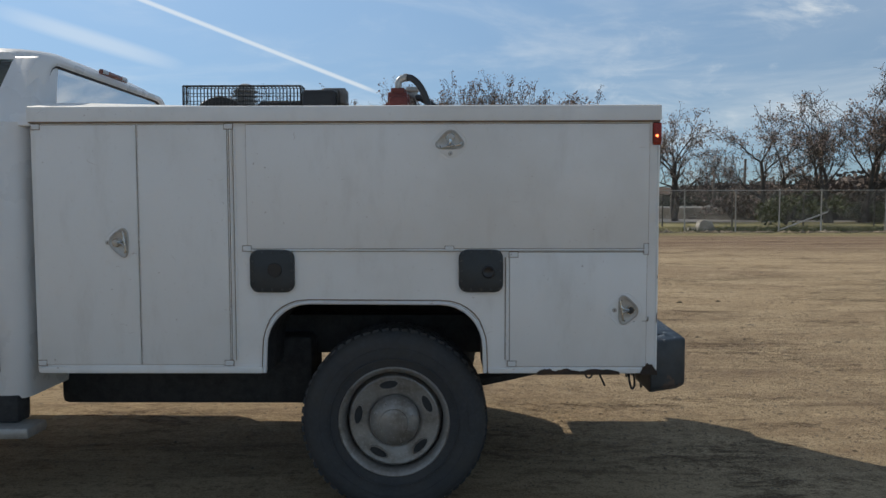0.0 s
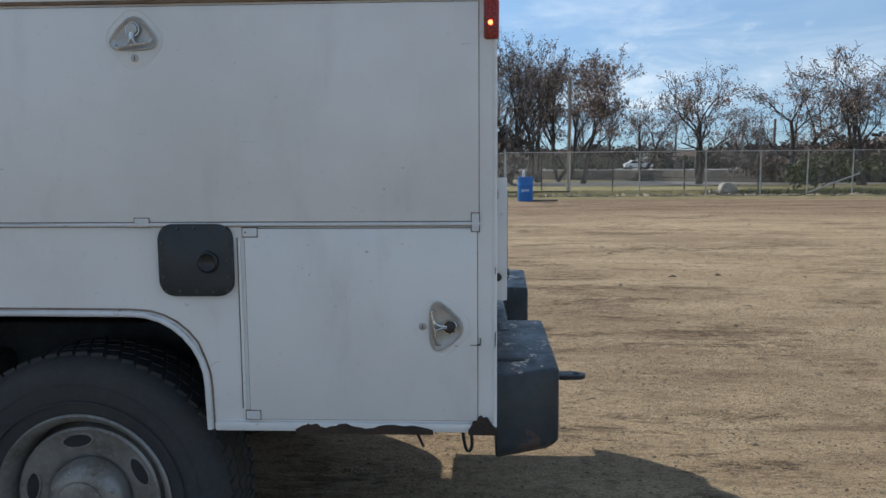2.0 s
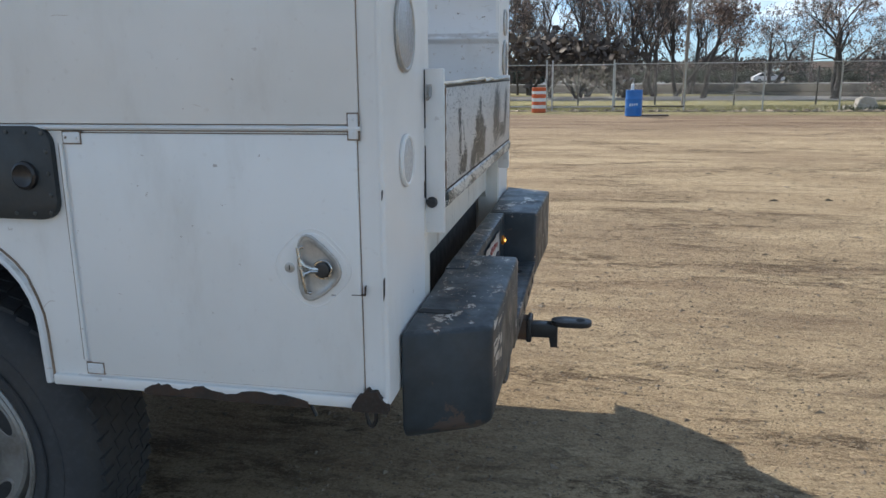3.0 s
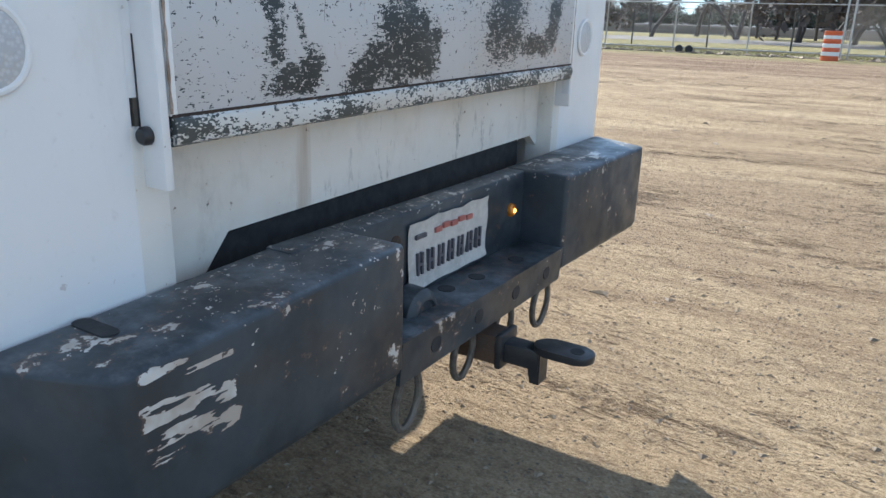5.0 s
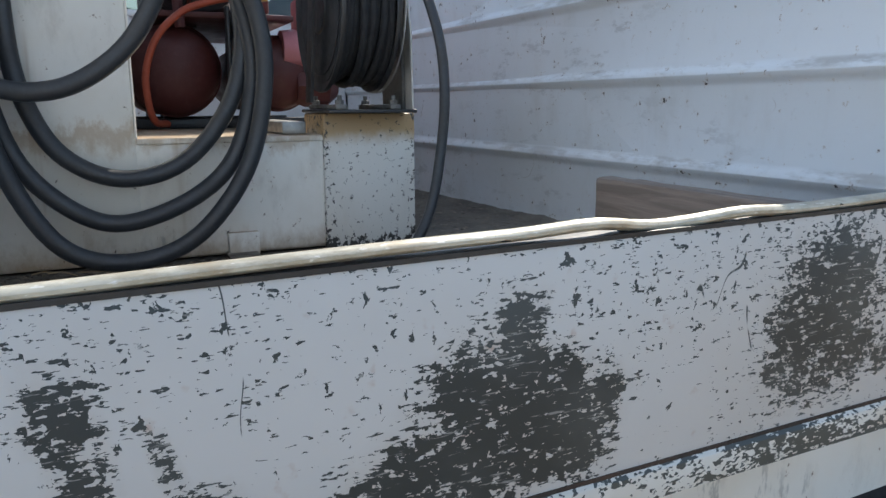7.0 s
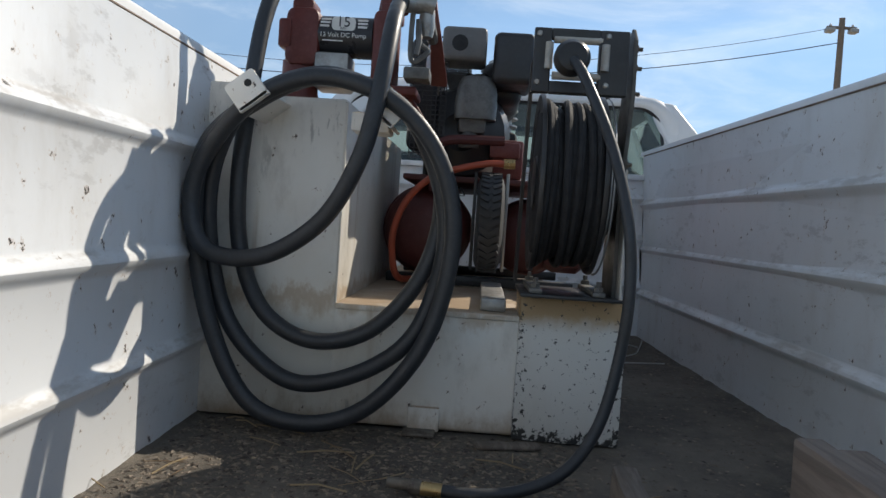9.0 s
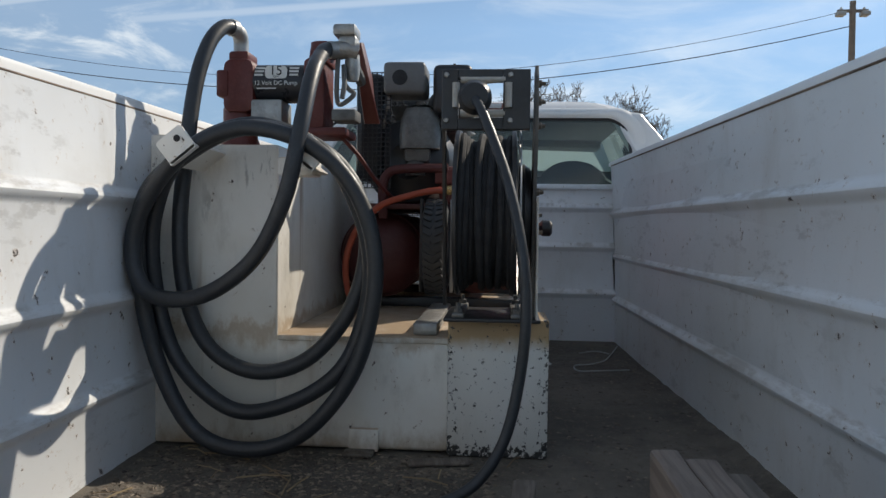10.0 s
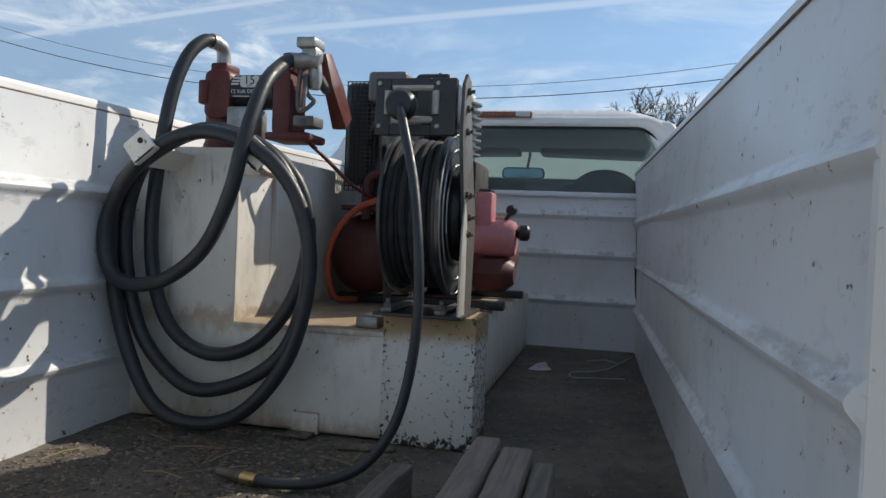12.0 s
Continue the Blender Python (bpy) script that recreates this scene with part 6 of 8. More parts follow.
part("hose", tube(curve_points(coil, 7), 0.0155, 16), RUBBER, fuel_hose)
part("clamp", tube([(-0.135, 3.586, 1.827), (-0.148, 3.601, 1.829)], 0.0185, 12), STEEL, fuel_hose)
part("clamp", tube([(-0.172, 3.359, 1.886), (-0.188, 3.364, 1.887)], 0.0185, 12), STEEL, fuel_hose)

# nozzle, hung in its red boot
noz = thing("fuel_nozzle", "grey alloy fuel nozzle hung in a red boot", "fuel nozzle", (-0.16, 3.63, 1.67))
bm = tube(curve_points([(-0.148, 3.598, 1.828), (-0.155, 3.620, 1.832), (-0.162, 3.642, 1.828)], 4), 0.0195, 14)
box(-0.188, -0.140, 3.604, 3.642, 1.830, 1.862, 0.008, bm=bm)
lathe([(0.013, 0), (0.017, 0.02), (0.015, 0.055)], (-0.165, 3.630, 1.768), "z", 14, bm=bm)
part("nozzle_body", bm, ALLOY, noz)
part("nozzle_cap", box(-0.195, -0.132, 3.594, 3.642, 1.858, 1.882, 0.006), ALLOY, noz)
part("lever_guard", tube(curve_points([(-0.150, 3.603, 1.818), (-0.138, 3.603, 1.765), (-0.134, 3.605, 1.722), (-0.138, 3.614, 1.714), (-0.146, 3.638, 1.736), (-0.150, 3.626, 1.748), (-0.152, 3.616, 1.764), (-0.154, 3.614, 1.80)], 5), 0.0052, 8), DULL_ALLOY, noz)
part("lever", tube(curve_points([(-0.146, 3.616, 1.795), (-0.134, 3.620, 1.755), (-0.130, 3.616, 1.725)], 4), 0.0056, 8), DULL_ALLOY, noz)
part("spout", tube([(-0.170, 3.634, 1.800), (-0.215, 3.640, 1.775)], 0.012, 10), DULL_ALLOY, noz)
boot_bm = bmesh.new()
loft([((-0.195, 3.628, 1.857), (-0.195, 3.643, 1.857), (-0.232, 3.642, 1.866), (-0.232, 3.625, 1.866)),
      ((-0.205, 3.634, 1.785), (-0.205, 3.658, 1.785), (-0.300, 3.650, 1.800), (-0.300, 3.625, 1.800)),
      ((-0.262, 3.638, 1.690), (-0.262, 3.675, 1.690), (-0.385, 3.642, 1.735), (-0.385, 3.612, 1.735))], boot_bm)
bmesh.ops.recalc_face_normals(boot_bm, faces=boot_bm.faces[:])
bmesh.ops.bevel(boot_bm, geom=boot_bm.edges[:], offset=0.003, segments=2, profile=0.5, affect="EDGES")
part("boot", boot_bm, RED_BOOT, noz, "faded red nozzle holster")
part("boot_clip", box(-0.195, -0.135, 3.592, 3.644, 1.680, 1.704, 0.004), DULL_ALLOY, noz)
part("earth_cable", tube(curve_points([(-0.19, 3.59, 1.665), (-0.26, 3.625, 1.62), (-0.38, 3.650, 1.565), (-0.56, 3.665, 1.530)], 6), 0.0050, 6), RED_IRON, noz)

# hose reel on the stand
reel = thing("hose_reel", "black spring hose reel wound with dark hose", "hose reel", (-0.06, 3.94, 1.278))
RC = (-0.120, 3.915, 1.490)
for y in (3.866, 3.976):
    part("disc", lathe([(0.0, 0.0), (0.05, 0.0), (0.055, 0.006), (0.150, 0.006), (0.168, 0.0), (0.170, 0.004), (0.170, 0.008), (0.150, 0.011), (0.05, 0.011), (0.0, 0.011)], (RC[0], y - 0.005, RC[2]), "y", 48), BLACK_STEEL, reel)
rng = random.Random(2)
for k in range(11):
    y = 3.874 + 0.0094 * k
    r = 0.148 - 0.006 * (k % 2) + rng.uniform(-0.006, 0.008)
    part("hose_turn", tube([(RC[0] + r * math.cos(a), y + 0.003 * math.sin(a * 2 + k), RC[2] + r * math.sin(a)) for a in [2 * math.pi * j / 36 for j in range(36)]], 0.0074, 8, closed=True), RUBBER_OLD, reel)
for r in (0.169, 0.138, 0.106):
    part("worn_rim", lathe([(r - 0.0022, 0.0), (r, 0.0025), (r + 0.0022, 0.0)], (RC[0], 3.987, RC[2]), "y", 48, caps=False), STEEL, reel, "bare steel edge worn through black paint")
part("drum", lathe([(0.135, -0.050), (0.135, 0.056)], RC, "y", 36), RUBBER_OLD, reel)
part("spring_case", lathe([(0.095, 0.0), (0.100, 0.010), (0.090, 0.022), (0.020, 0.026), (0.0, 0.026)], (RC[0], 3.987, RC[2]), "y", 36), BLACK_STEEL, reel)
for y in (3.842, 4.012):
    arm = [(-0.030, 1.770), (-0.002, 1.745), (0.006, 1.640), (-0.045, 1.470), (-0.035, 1.282), (-0.150, 1.282), (-0.165, 1.470), (-0.070, 1.700), (-0.062, 1.760)]
    if y > 3.9:
        part("side_arm", prism(arm, "y", y, y + 0.007, 0.001), ARM_GREY, reel, "dark side plate greyed by dust and painted sunlight, with bare bolts")
        for bx, bz in ((-0.03, 1.735), (-0.028, 1.70), (-0.03, 1.655), (-0.078, 1.53), (-0.05, 1.53), (-0.085, 1.485), (-0.075, 1.45), (-0.055, 1.452)):
            part("bolt", lathe([(0.0075, 0), (0.0075, 0.006), (0.004, 0.007), (0.004, 0.014), (0, 0.014)], (bx, y + 0.007, bz), "y", 6), RING_IRON, reel)
    else:
        part("side_arm", prism([(-0.045, 1.70), (-0.015, 1.70), (-0.10, 1.30), (-0.14, 1.30)], "y", y - 0.006, y), BLACK_STEEL, reel)
part("foot_plate", prism([(-0.060, 1.284), (-0.002, 1.284), (-0.010, 1.440), (-0.030, 1.520), (-0.055, 1.470)], "y", 4.0195, 4.0235, 0.001), PALE_STEEL, reel, "pale worn steel foot plate")
base = part("base_plate", box(-0.21, 0.0, 3.845, 4.030, 1.279, 1.286, 0.002), BLACK_STEEL, reel)
for y in (3.872, 3.985):
    part("foot_bar", box(-0.205, -0.005, y - 0.012, y + 0.012, 1.286, 1.296, 0.003), DULL_ALLOY, base)
    for x in (-0.02, -0.19):
        part("foot_bolt", lathe([(0.009, 0), (0.009, 0.008), (0.005, 0.009), (0.005, 0.018), (0, 0.018)], (x, y, 1.296), "z", 6), DULL_ALLOY, base)
# roller head
frame_bm = bmesh.new()
for y0, y1, z0, z1 in ((3.837, 3.868, 1.643, 1.756), (3.952, 4.003, 1.643, 1.756), (3.868, 3.952, 1.738, 1.756), (3.868, 3.952, 1.643, 1.664)):
    box(-0.014, 0.006, y0, y1, z0, z1, 0.002, bm=frame_bm)
head = part("roller_head", frame_bm, BLACK_STEEL, reel, "black guide plate with white rollers", smooth=False)
for a, b in (((0.0, 3.872, 1.738), (0.0, 3.956, 1.738)), ((0.0, 3.872, 1.674), (0.0, 3.956, 1.674)), ((0.008, 3.864, 1.684), (0.008, 3.864, 1.730)), ((0.008, 3.962, 1.684), (0.008, 3.962, 1.730))):
    part("roller", cyl(a, b, 0.0072, 12), PALE_STEEL, head)
for y, z in ((3.846, 1.745), (3.966, 1.745), (3.846, 1.660), (3.966, 1.660)):
    part("screw", lathe([(0.0055, 0), (0.004, 0.004), (0, 0.0045)], (0.006, y, z), "x", 10), ALLOY, head)
part("hose_stop", lathe([(0.0, -0.022), (0.026, -0.018), (0.031, -0.004), (0.031, 0.012), (0.024, 0.022), (0.0, 0.026)], (0.034, 3.901, 1.697), "x", 24), BLACK_PLASTIC, reel, "black rubber ball stop")
air = thing("air_hose", "black air hose hanging from the reel to the bed floor", "hose", (0.23, 3.75, ZD))
drop = [(0.050, 3.901, 1.694), (0.085, 3.920, 1.655), (0.145, 3.962, 1.54), (0.190, 3.988, 1.42), (0.203, 3.995, 1.31), (0.205, 3.984, 1.20), (0.214, 3.960, 1.110), (0.232, 3.915, 1.048), (0.252, 3.850, 1.020), (0.266, 3.785, 1.014), (0.262, 3.735, 1.014)]
part("hose", tube(curve_points(drop, 7), 0.0092, 14), RUBBER, air)
part("brass_end", tube([(0.262, 3.737, 1.014), (0.257, 3.705, 1.014)], 0.0105, 12), BRASS, air)
part("coupler", tube([(0.257, 3.706, 1.014), (0.255, 3.690, 1.015), (0.253, 3.688, 1.015), (0.249, 3.655, 1.016)], [0.0112, 0.0112, 0.0092, 0.0080], 12), RING_IRON, air)

# petrol air compressor on the low tank
comp = thing("air_compressor", "petrol wheelbarrow air compressor with dusty red tanks", "compressor", (-0.7, 3.75, 1.236))


def bottle(x0, x1, y, z, r, label=""):
    """An air tank lying along the bed with domed ends."""
    prof = [(0.0, x0), (r * 0.55, x0 + r * 0.08), (r * 0.88, x0 + r * 0.28), (r, x0 + r * 0.55), (r, x1 - r * 0.55), (r * 0.88, x1 - r * 0.28), (r * 0.55, x1 - r * 0.08), (0.0, x1)]
    part("air_tank", lathe(prof, (0, y, z), "x", 36), RED_DARK, comp, label)
    part("tank_weld", lathe([(r - 0.001, x1 - r * 0.56), (r + 0.0025, x1 - r * 0.54), (r - 0.001, x1 - r * 0.52)], (0, y, z), "x", 36, caps=False), RED_DARK, comp)


bottle(-1.25, -0.545, 3.626, 1.382, 0.114, "dark red domed air tank")
bottle(-1.25, -0.580, 3.890, 1.378, 0.098)
part("pump_cylinder", lathe([(0.048, 3.90), (0.052, 3.93), (0.052, 4.035), (0.045, 4.050), (0.0, 4.052)], (-0.62, 0, 1.442), "y", 28), RED_FADED, comp, "sun-faded pink end of the receiver")
part("pump_block", box(-0.66, -0.58, 3.940, 3.985, 1.470, 1.570, 0.008), RED_FADED, comp)
part("block_cap", box(-0.65, -0.59, 3.945, 3.980, 1.570, 1.578, 0.003), BLACK_PLASTIC, comp)
for y, z, r in ((4.070, 1.460, 0.022), (4.035, 1.522, 0.015)):
    part("knob", lathe([(r * 0.5, -0.02), (r, -0.008), (r, 0.012), (r * 0.7, 0.018), (0, 0.018)], (-0.62, y, z), "y" if z < 1.5 else "x", 12), BLACK_PLASTIC, comp)
part("knob_stem", tube([(-0.62, 4.015, 1.485), (-0.62, 4.035, 1.522)], 0.006, 8), BLACK_PLASTIC, comp)
part("drain_pot", lathe([(0.0, 3.93), (0.045, 3.935), (0.055, 3.96), (0.055, 4.02), (0.03, 4.05), (0.0, 4.05)], (-0.62, 0, 1.345), "y", 8), RED_DARK, comp)
for x in (-0.66, -1.10):
    part("skid", box(x - 0.02, x + 0.02, 3.52, 4.02, 1.236, 1.262, 0.004), BLACK_STEEL, comp)
part("deck", box(-1.30, -0.54, 3.56, 3.92, 1.505, 1.520, 0.004), RED_DARK, comp)
wheel_bm = lathe([(0.050, -0.026), (0.095, -0.033), (0.116, -0.025), (0.122, 0.0), (0.116, 0.025), (0.095, 0.033), (0.050, 0.026)], (-0.500, 3.785, 1.408), "y", 36, caps=False)
part("wheel_tyre", wheel_bm, TYRE, comp)
part("wheel_rim", lathe([(0.0, -0.020), (0.050, -0.026), (0.052, 0.0), (0.050, 0.026), (0.0, 0.020)], (-0.500, 3.785, 1.408), "y", 24), RIM, comp)
bm = bmesh.new()
for k in range(40):
    a = 2 * math.pi * k / 40
    for s in (-1, 1):
        m = Matrix.Translation((-0.500, 3.785, 1.408)) @ Matrix.Rotation(a, 4, "Y") @ Matrix.Translation((0.1205, s * 0.013, 0)) @ Matrix.Rotation(s * 0.5, 4, "X")
        bmesh.ops.create_cube(bm, size=1, matrix=m @ Matrix.Diagonal((0.006, 0.022, 0.010, 1)))
part("tread", bm, TYRE, comp, smooth=False)
part("wheel_fork", box(-0.515, -0.485, 3.742, 3.750, 1.29, 1.53, 0.002), BLACK_STEEL, comp)
part("wheel_fork", box(-0.515, -0.485, 3.820, 3.828, 1.29, 1.53, 0.002), STEEL, comp)
part("axle_foot", box(-0.50, -0.10, 3.775, 3.825, 1.237, 1.262, 0.004), ALLOY, comp)
# engine
part("crankcase", box(-0.80, -0.62, 3.65, 3.79, 1.52, 1.66, 0.02), UNDER, comp)
part("recoil_housing", lathe([(0.0, -0.58), (0.05, -0.56), (0.11, -0.58), (0.125, -0.62), (0.125, -0.68)], (0, 3.70, 1.635), "x", 28), BLACK_PLASTIC, comp)
part("cylinder_head", loft([[(x, y, z) for x, y in ((-0.70 + a, 3.672 - a), (-0.59 - a, 3.672 - a), (-0.59 - a, 3.766 + a), (-0.70 + a, 3.766 + a))] for z, a in ((1.66, 0.0), (1.70, -0.006), (1.75, 0.012), (1.79, 0.03))]), DULL_ALLOY, comp)
part("rocker_cover", loft([[(x, y, z) for x, y in shift(rounded(0.085 - a, 0.104 - a, 0.03), -0.560, 3.732)] for z, a in ((1.665, 0.0), (1.70, -0.004), (1.745, 0.004), (1.772, 0.025), (1.780, 0.06))]), DULL_ALLOY, comp, "rounded cast rocker cover")
for k in range(6):
    part("cooling_fin", box(-0.69, -0.585, 3.650, 3.785, 1.664 + 0.014 * k, 1.670 + 0.014 * k, 0.001, 1), DULL_ALLOY, comp)
part("air_filter", box(-0.62, -0.50, 3.640, 3.750, 1.803, 1.886, 0.012, 3), ENGINE_GREY, comp, "grey plastic air filter box")
part("intake", lathe([(0.020, 0), (0.020, 0.002), (0.0, 0.002)], (-0.501, 3.684, 1.844), "x", 18), UNDER, comp)
part("shroud", box(-0.71, -0.54, 3.560, 3.635, 1.58, 1.866, 0.02, 3), BLACK_PLASTIC, comp)
part("petrol_tank", box(-0.98, -0.64, 3.74, 3.85, 1.72, 1.84, 0.035, 4), BLACK_STEEL, comp)
part("silencer", box(-0.70, -0.517, 3.768, 3.870, 1.755, 1.883, 0.016, 4), BLACK_STEEL, comp, "black silencer box")
nut = tube([(-0.60, 3.818, 1.880), (-0.60, 3.818, 1.900)], 0.004, 8)
for dy in (-0.012, 0.012):
    tube([(-0.60, 3.818, 1.888), (-0.60, 3.818 + dy, 1.897)], 0.0028, 6, bm=nut)
part("wing_nut", nut, RUSTY, comp)
part("fuel_cock", box(-0.58, -0.55, 3.785, 3.86, 1.52, 1.62, 0.008), RED_IRON, comp)
part("red_bracket", box(-0.56, -0.53, 3.775, 3.850, 1.572, 1.612, 0.004), RED_IRON, comp)
part("carburettor", box(-0.60, -0.54, 3.69, 3.76, 1.63, 1.69, 0.01), DULL_ALLOY, comp)
part("carb_bowl", lathe([(0.026, 0.0), (0.026, 0.03), (0.018, 0.04), (0, 0.04)], (-0.56, 3.72, 1.595), "z", 18), DULL_ALLOY, comp)
handle = [(-0.53, 3.640, 1.48), (-0.53, 3.637, 1.55), (-0.53, 3.646, 1.592), (-0.53, 3.684, 1.610), (-0.53, 3.81, 1.614)]
part("roll_bar", tube(curve_points(handle, 5), 0.0125, 10), RED_DARK, comp)
part("orange_hose", tube(curve_points([(-0.47, 3.815, 1.552), (-0.47, 3.770, 1.550), (-0.47, 3.706, 1.535), (-0.47, 3.640, 1.510), (-0.475, 3.582, 1.452), (-0.48, 3.553, 1.378), (-0.49, 3.552, 1.310), (-0.51, 3.566, 1.258), (-0.58, 3.60, 1.250)], 6), 0.0085, 12), CONDUIT, comp, "orange-red delivery hose")
part("hose_fitting", cyl((-0.47, 3.811, 1.552), (-0.47, 3.838, 1.553), 0.012, 10), BRASS, comp)
guard = bmesh.new()
for k in range(8):
    tube([(-0.530, 3.572 + 0.012 * k, 1.56), (-0.530, 3.572 + 0.012 * k, 1.864)], 0.0019, 4, bm=guard)
for k in range(26):
    tube([(-0.530, 3.570, 1.56 + 0.0121 * k), (-0.530, 3.658, 1.56 + 0.0121 * k)], 0.0019, 4, bm=guard)
part("engine_guard", guard, BLACK_STEEL, comp, "black wire engine guard", smooth=False)
# wire cage over the belt
cage = part("cage_frame", tube(curve_points([(-1.31, 3.60, 1.25), (-1.31, 3.60, 1.888), (-0.72, 3.60, 1.888), (-0.72, 3.60, 1.25)], 1), 0.006, 6), BLACK_STEEL, comp, "black wire belt guard")
wires = bmesh.new()
for yy in (3.60, 3.70):
    for k in range(34):
        x = -1.31 + 0.59 * k / 33
        tube([(x, yy, 1.50), (x, yy, 1.892)], 0.0021, 4, bm=wires)
    for k in range(11):
        z = 1.50 + 0.0392 * k
        tube([(-1.31, yy, z), (-0.72, yy, z)], 0.0021, 4, bm=wires)
for k in range(34):
    x = -1.31 + 0.59 * k / 33
    tube([(x, 3.60, 1.892), (x, 3.70, 1.892)], 0.0021, 4, bm=wires)
for x in (-0.72, -1.31):
    for k in range(6):
        tube([(x, 3.60 + 0.02 * k, 1.50), (x, 3.60 + 0.02 * k, 1.892)], 0.0021, 4, bm=wires)
    for k in range(11):
        tube([(x, 3.60, 1.50 + 0.0392 * k), (x, 3.70, 1.50 + 0.0392 * k)], 0.0021, 4, bm=wires)
tagged(part("cage_wire", wires, BLACK_STEEL, comp, smooth=False), kind="stuff")
part("flywheel", lathe([(0.0, -0.012), (0.04, -0.012), (0.15, -0.012), (0.155, 0.0), (0.15, 0.012), (0.0, 0.012)], (-1.14, 3.65, 1.69), "y", 36), BLACK_STEEL, comp)
part("pump_body", box(-1.25, -1.0, 3.70, 3.86, 1.52, 1.70, 0.02), UNDER, comp)
part("pump_barrel", lathe([(0.046, 1.70), (0.046, 1.90), (0.040, 1.922), (0.020, 1.930), (0.0, 1.930)], (-1.05, 3.795, 0), "z", 24), ALLOY, comp, "finned cast pump cylinder")
for k in range(8):
    part("cooling_fin", lathe([(0.044, 0.0), (0.064, 0.001), (0.064, 0.006), (0.044, 0.008)], (-1.05, 3.795, 1.716 + 0.0245 * k), "z", 24, caps=False), ALLOY, comp)

# timber and blocks by the tailgate
def timber(name, label, x0, x1, y0, y1, h, mat, turn, cat="timber"):
    t = thing(name, label, cat, ((x0 + x1) / 2, (y0 + y1) / 2, ZD))
    lx, ly = (x1 - x0) / 2, (y1 - y0) / 2
    bm = box(-lx, lx, -ly, ly, 0.001, h, 0.006, 2)
    bmesh.ops.subdivide_edges(bm, edges=[e for e in bm.edges if e.calc_length() > 0.06], cuts=6)
    for v in bm.verts:
        v.co += noise.noise_vector(v.co * 11 + Vector((x0 * 9, y0 * 7, 0))) * 0.003
        v.co.z = max(v.co.z, 0.001)
    ob = part("beam", bm, mat)
    ob.parent = t
    t.matrix_basis = t.matrix_basis @ pose(0, 0, 0, 0, 0, turn)
    return t


timber("timber_board", "sawn tan timber board stood on edge in the bed", 0.440, 0.845, 4.147, 4.183, 0.182, WOOD_RED, 0)
timber("timber_board", "reddish timber board stood on edge beside another", 0.455, 0.845, 4.186, 4.226, 0.176, WOOD_RED, 0)
timber("timber_board", "grey weathered timber board stood on edge", 0.480, 0.845, 4.229, 4.256, 0.168, WOOD_GREY, 0)
timber("timber_offcut", "small weathered board offcut stood on edge", 0.255, 0.50, 3.972, 4.008, 0.072, WOOD_GREY, -2)
timber("stick", "pale split stick on the bed floor", -0.02, 0.01, 3.78, 3.90, 0.012, WOOD_GREY, 12, "stick")

# litter on the bed floor
def scatter(name, label, cat, count, area, sizes, mat, flat=0.4, seed=5, parent=None, zf=None):
    rng = np.random.default_rng(seed)
    verts, faces = [], []
    base = [(1, 0, 0), (-0.6, 0.8, 0), (-0.7, -0.7, 0), (0, 0, 0.8), (0.2, 0.1, -0.5)]
    tris = [(0, 1, 3), (1, 2, 3), (2, 0, 3), (1, 0, 4), (2, 1, 4), (0, 2, 4)]
    for _ in range(count):
        x, y = rng.uniform(area[0], area[1]), rng.uniform(area[2], area[3])
        s = sizes[0] + (sizes[1] - sizes[0]) * rng.random() ** 3
        a = rng.uniform(0, 6.28)
        st = rng.uniform(0.6, 1.6)
        c, sn = math.cos(a), math.sin(a)
        z = (zf(x, y) if zf else area[4])
        k = len(verts)
        for p, q, r in base:
            p, q, r = p * s * st * rng.uniform(0.7, 1.2), q * s * rng.uniform(0.7, 1.2), r * s * flat * rng.uniform(0.6, 1.4)
            verts.append((x + p * c - q * sn, y + p * sn + q * c, z + r + 0.15 * s * flat))
        faces += [tuple(k + i for i in t) for t in tris]
    ob = raw_mesh(name, verts, faces, mat, parent)
    if parent is None:
        tagged(ob, label, cat, kind="stuff")
    return ob


scatter("soil_litter", "dark soil clods and leaf litter on the bed floor", "litter", 15000, (-0.06, 0.86, 3.26, 3.95, ZD), (0.001, 0.0085), DEBRIS, 0.45, 5)
scatter("soil_litter", "thin soil and grit along the open side of the bed", "litter", 5000, (-1.6, 0.86, 3.95, 4.44, ZD), (0.001, 0.007), DEBRIS, 0.4, 6)


def straws(name, label, count, area, mat, seed, length=(0.02, 0.10), r=0.0012):
    rng = np.random.default_rng(seed)
    bm = bmesh.new()
    for _ in range(count):
        x, y, a, l = rng.uniform(*area[:2]), rng.uniform(*area[2:4]), rng.uniform(0, 6.28), rng.uniform(*length)
        d = Vector((math.cos(a), math.sin(a), rng.uniform(-0.05, 0.12)))
        p = Vector((x, y, area[4] + 0.004))
        q = p + d * l * 0.5 + Vector((0, 0, rng.uniform(0, 0.006)))
        tube([p, q, p + d * l], r * rng.uniform(0.6, 1.5), 4, bm=bm)
    ob = part(name, bm, mat, smooth=False)
    tagged(ob, label, "litter", kind="stuff")


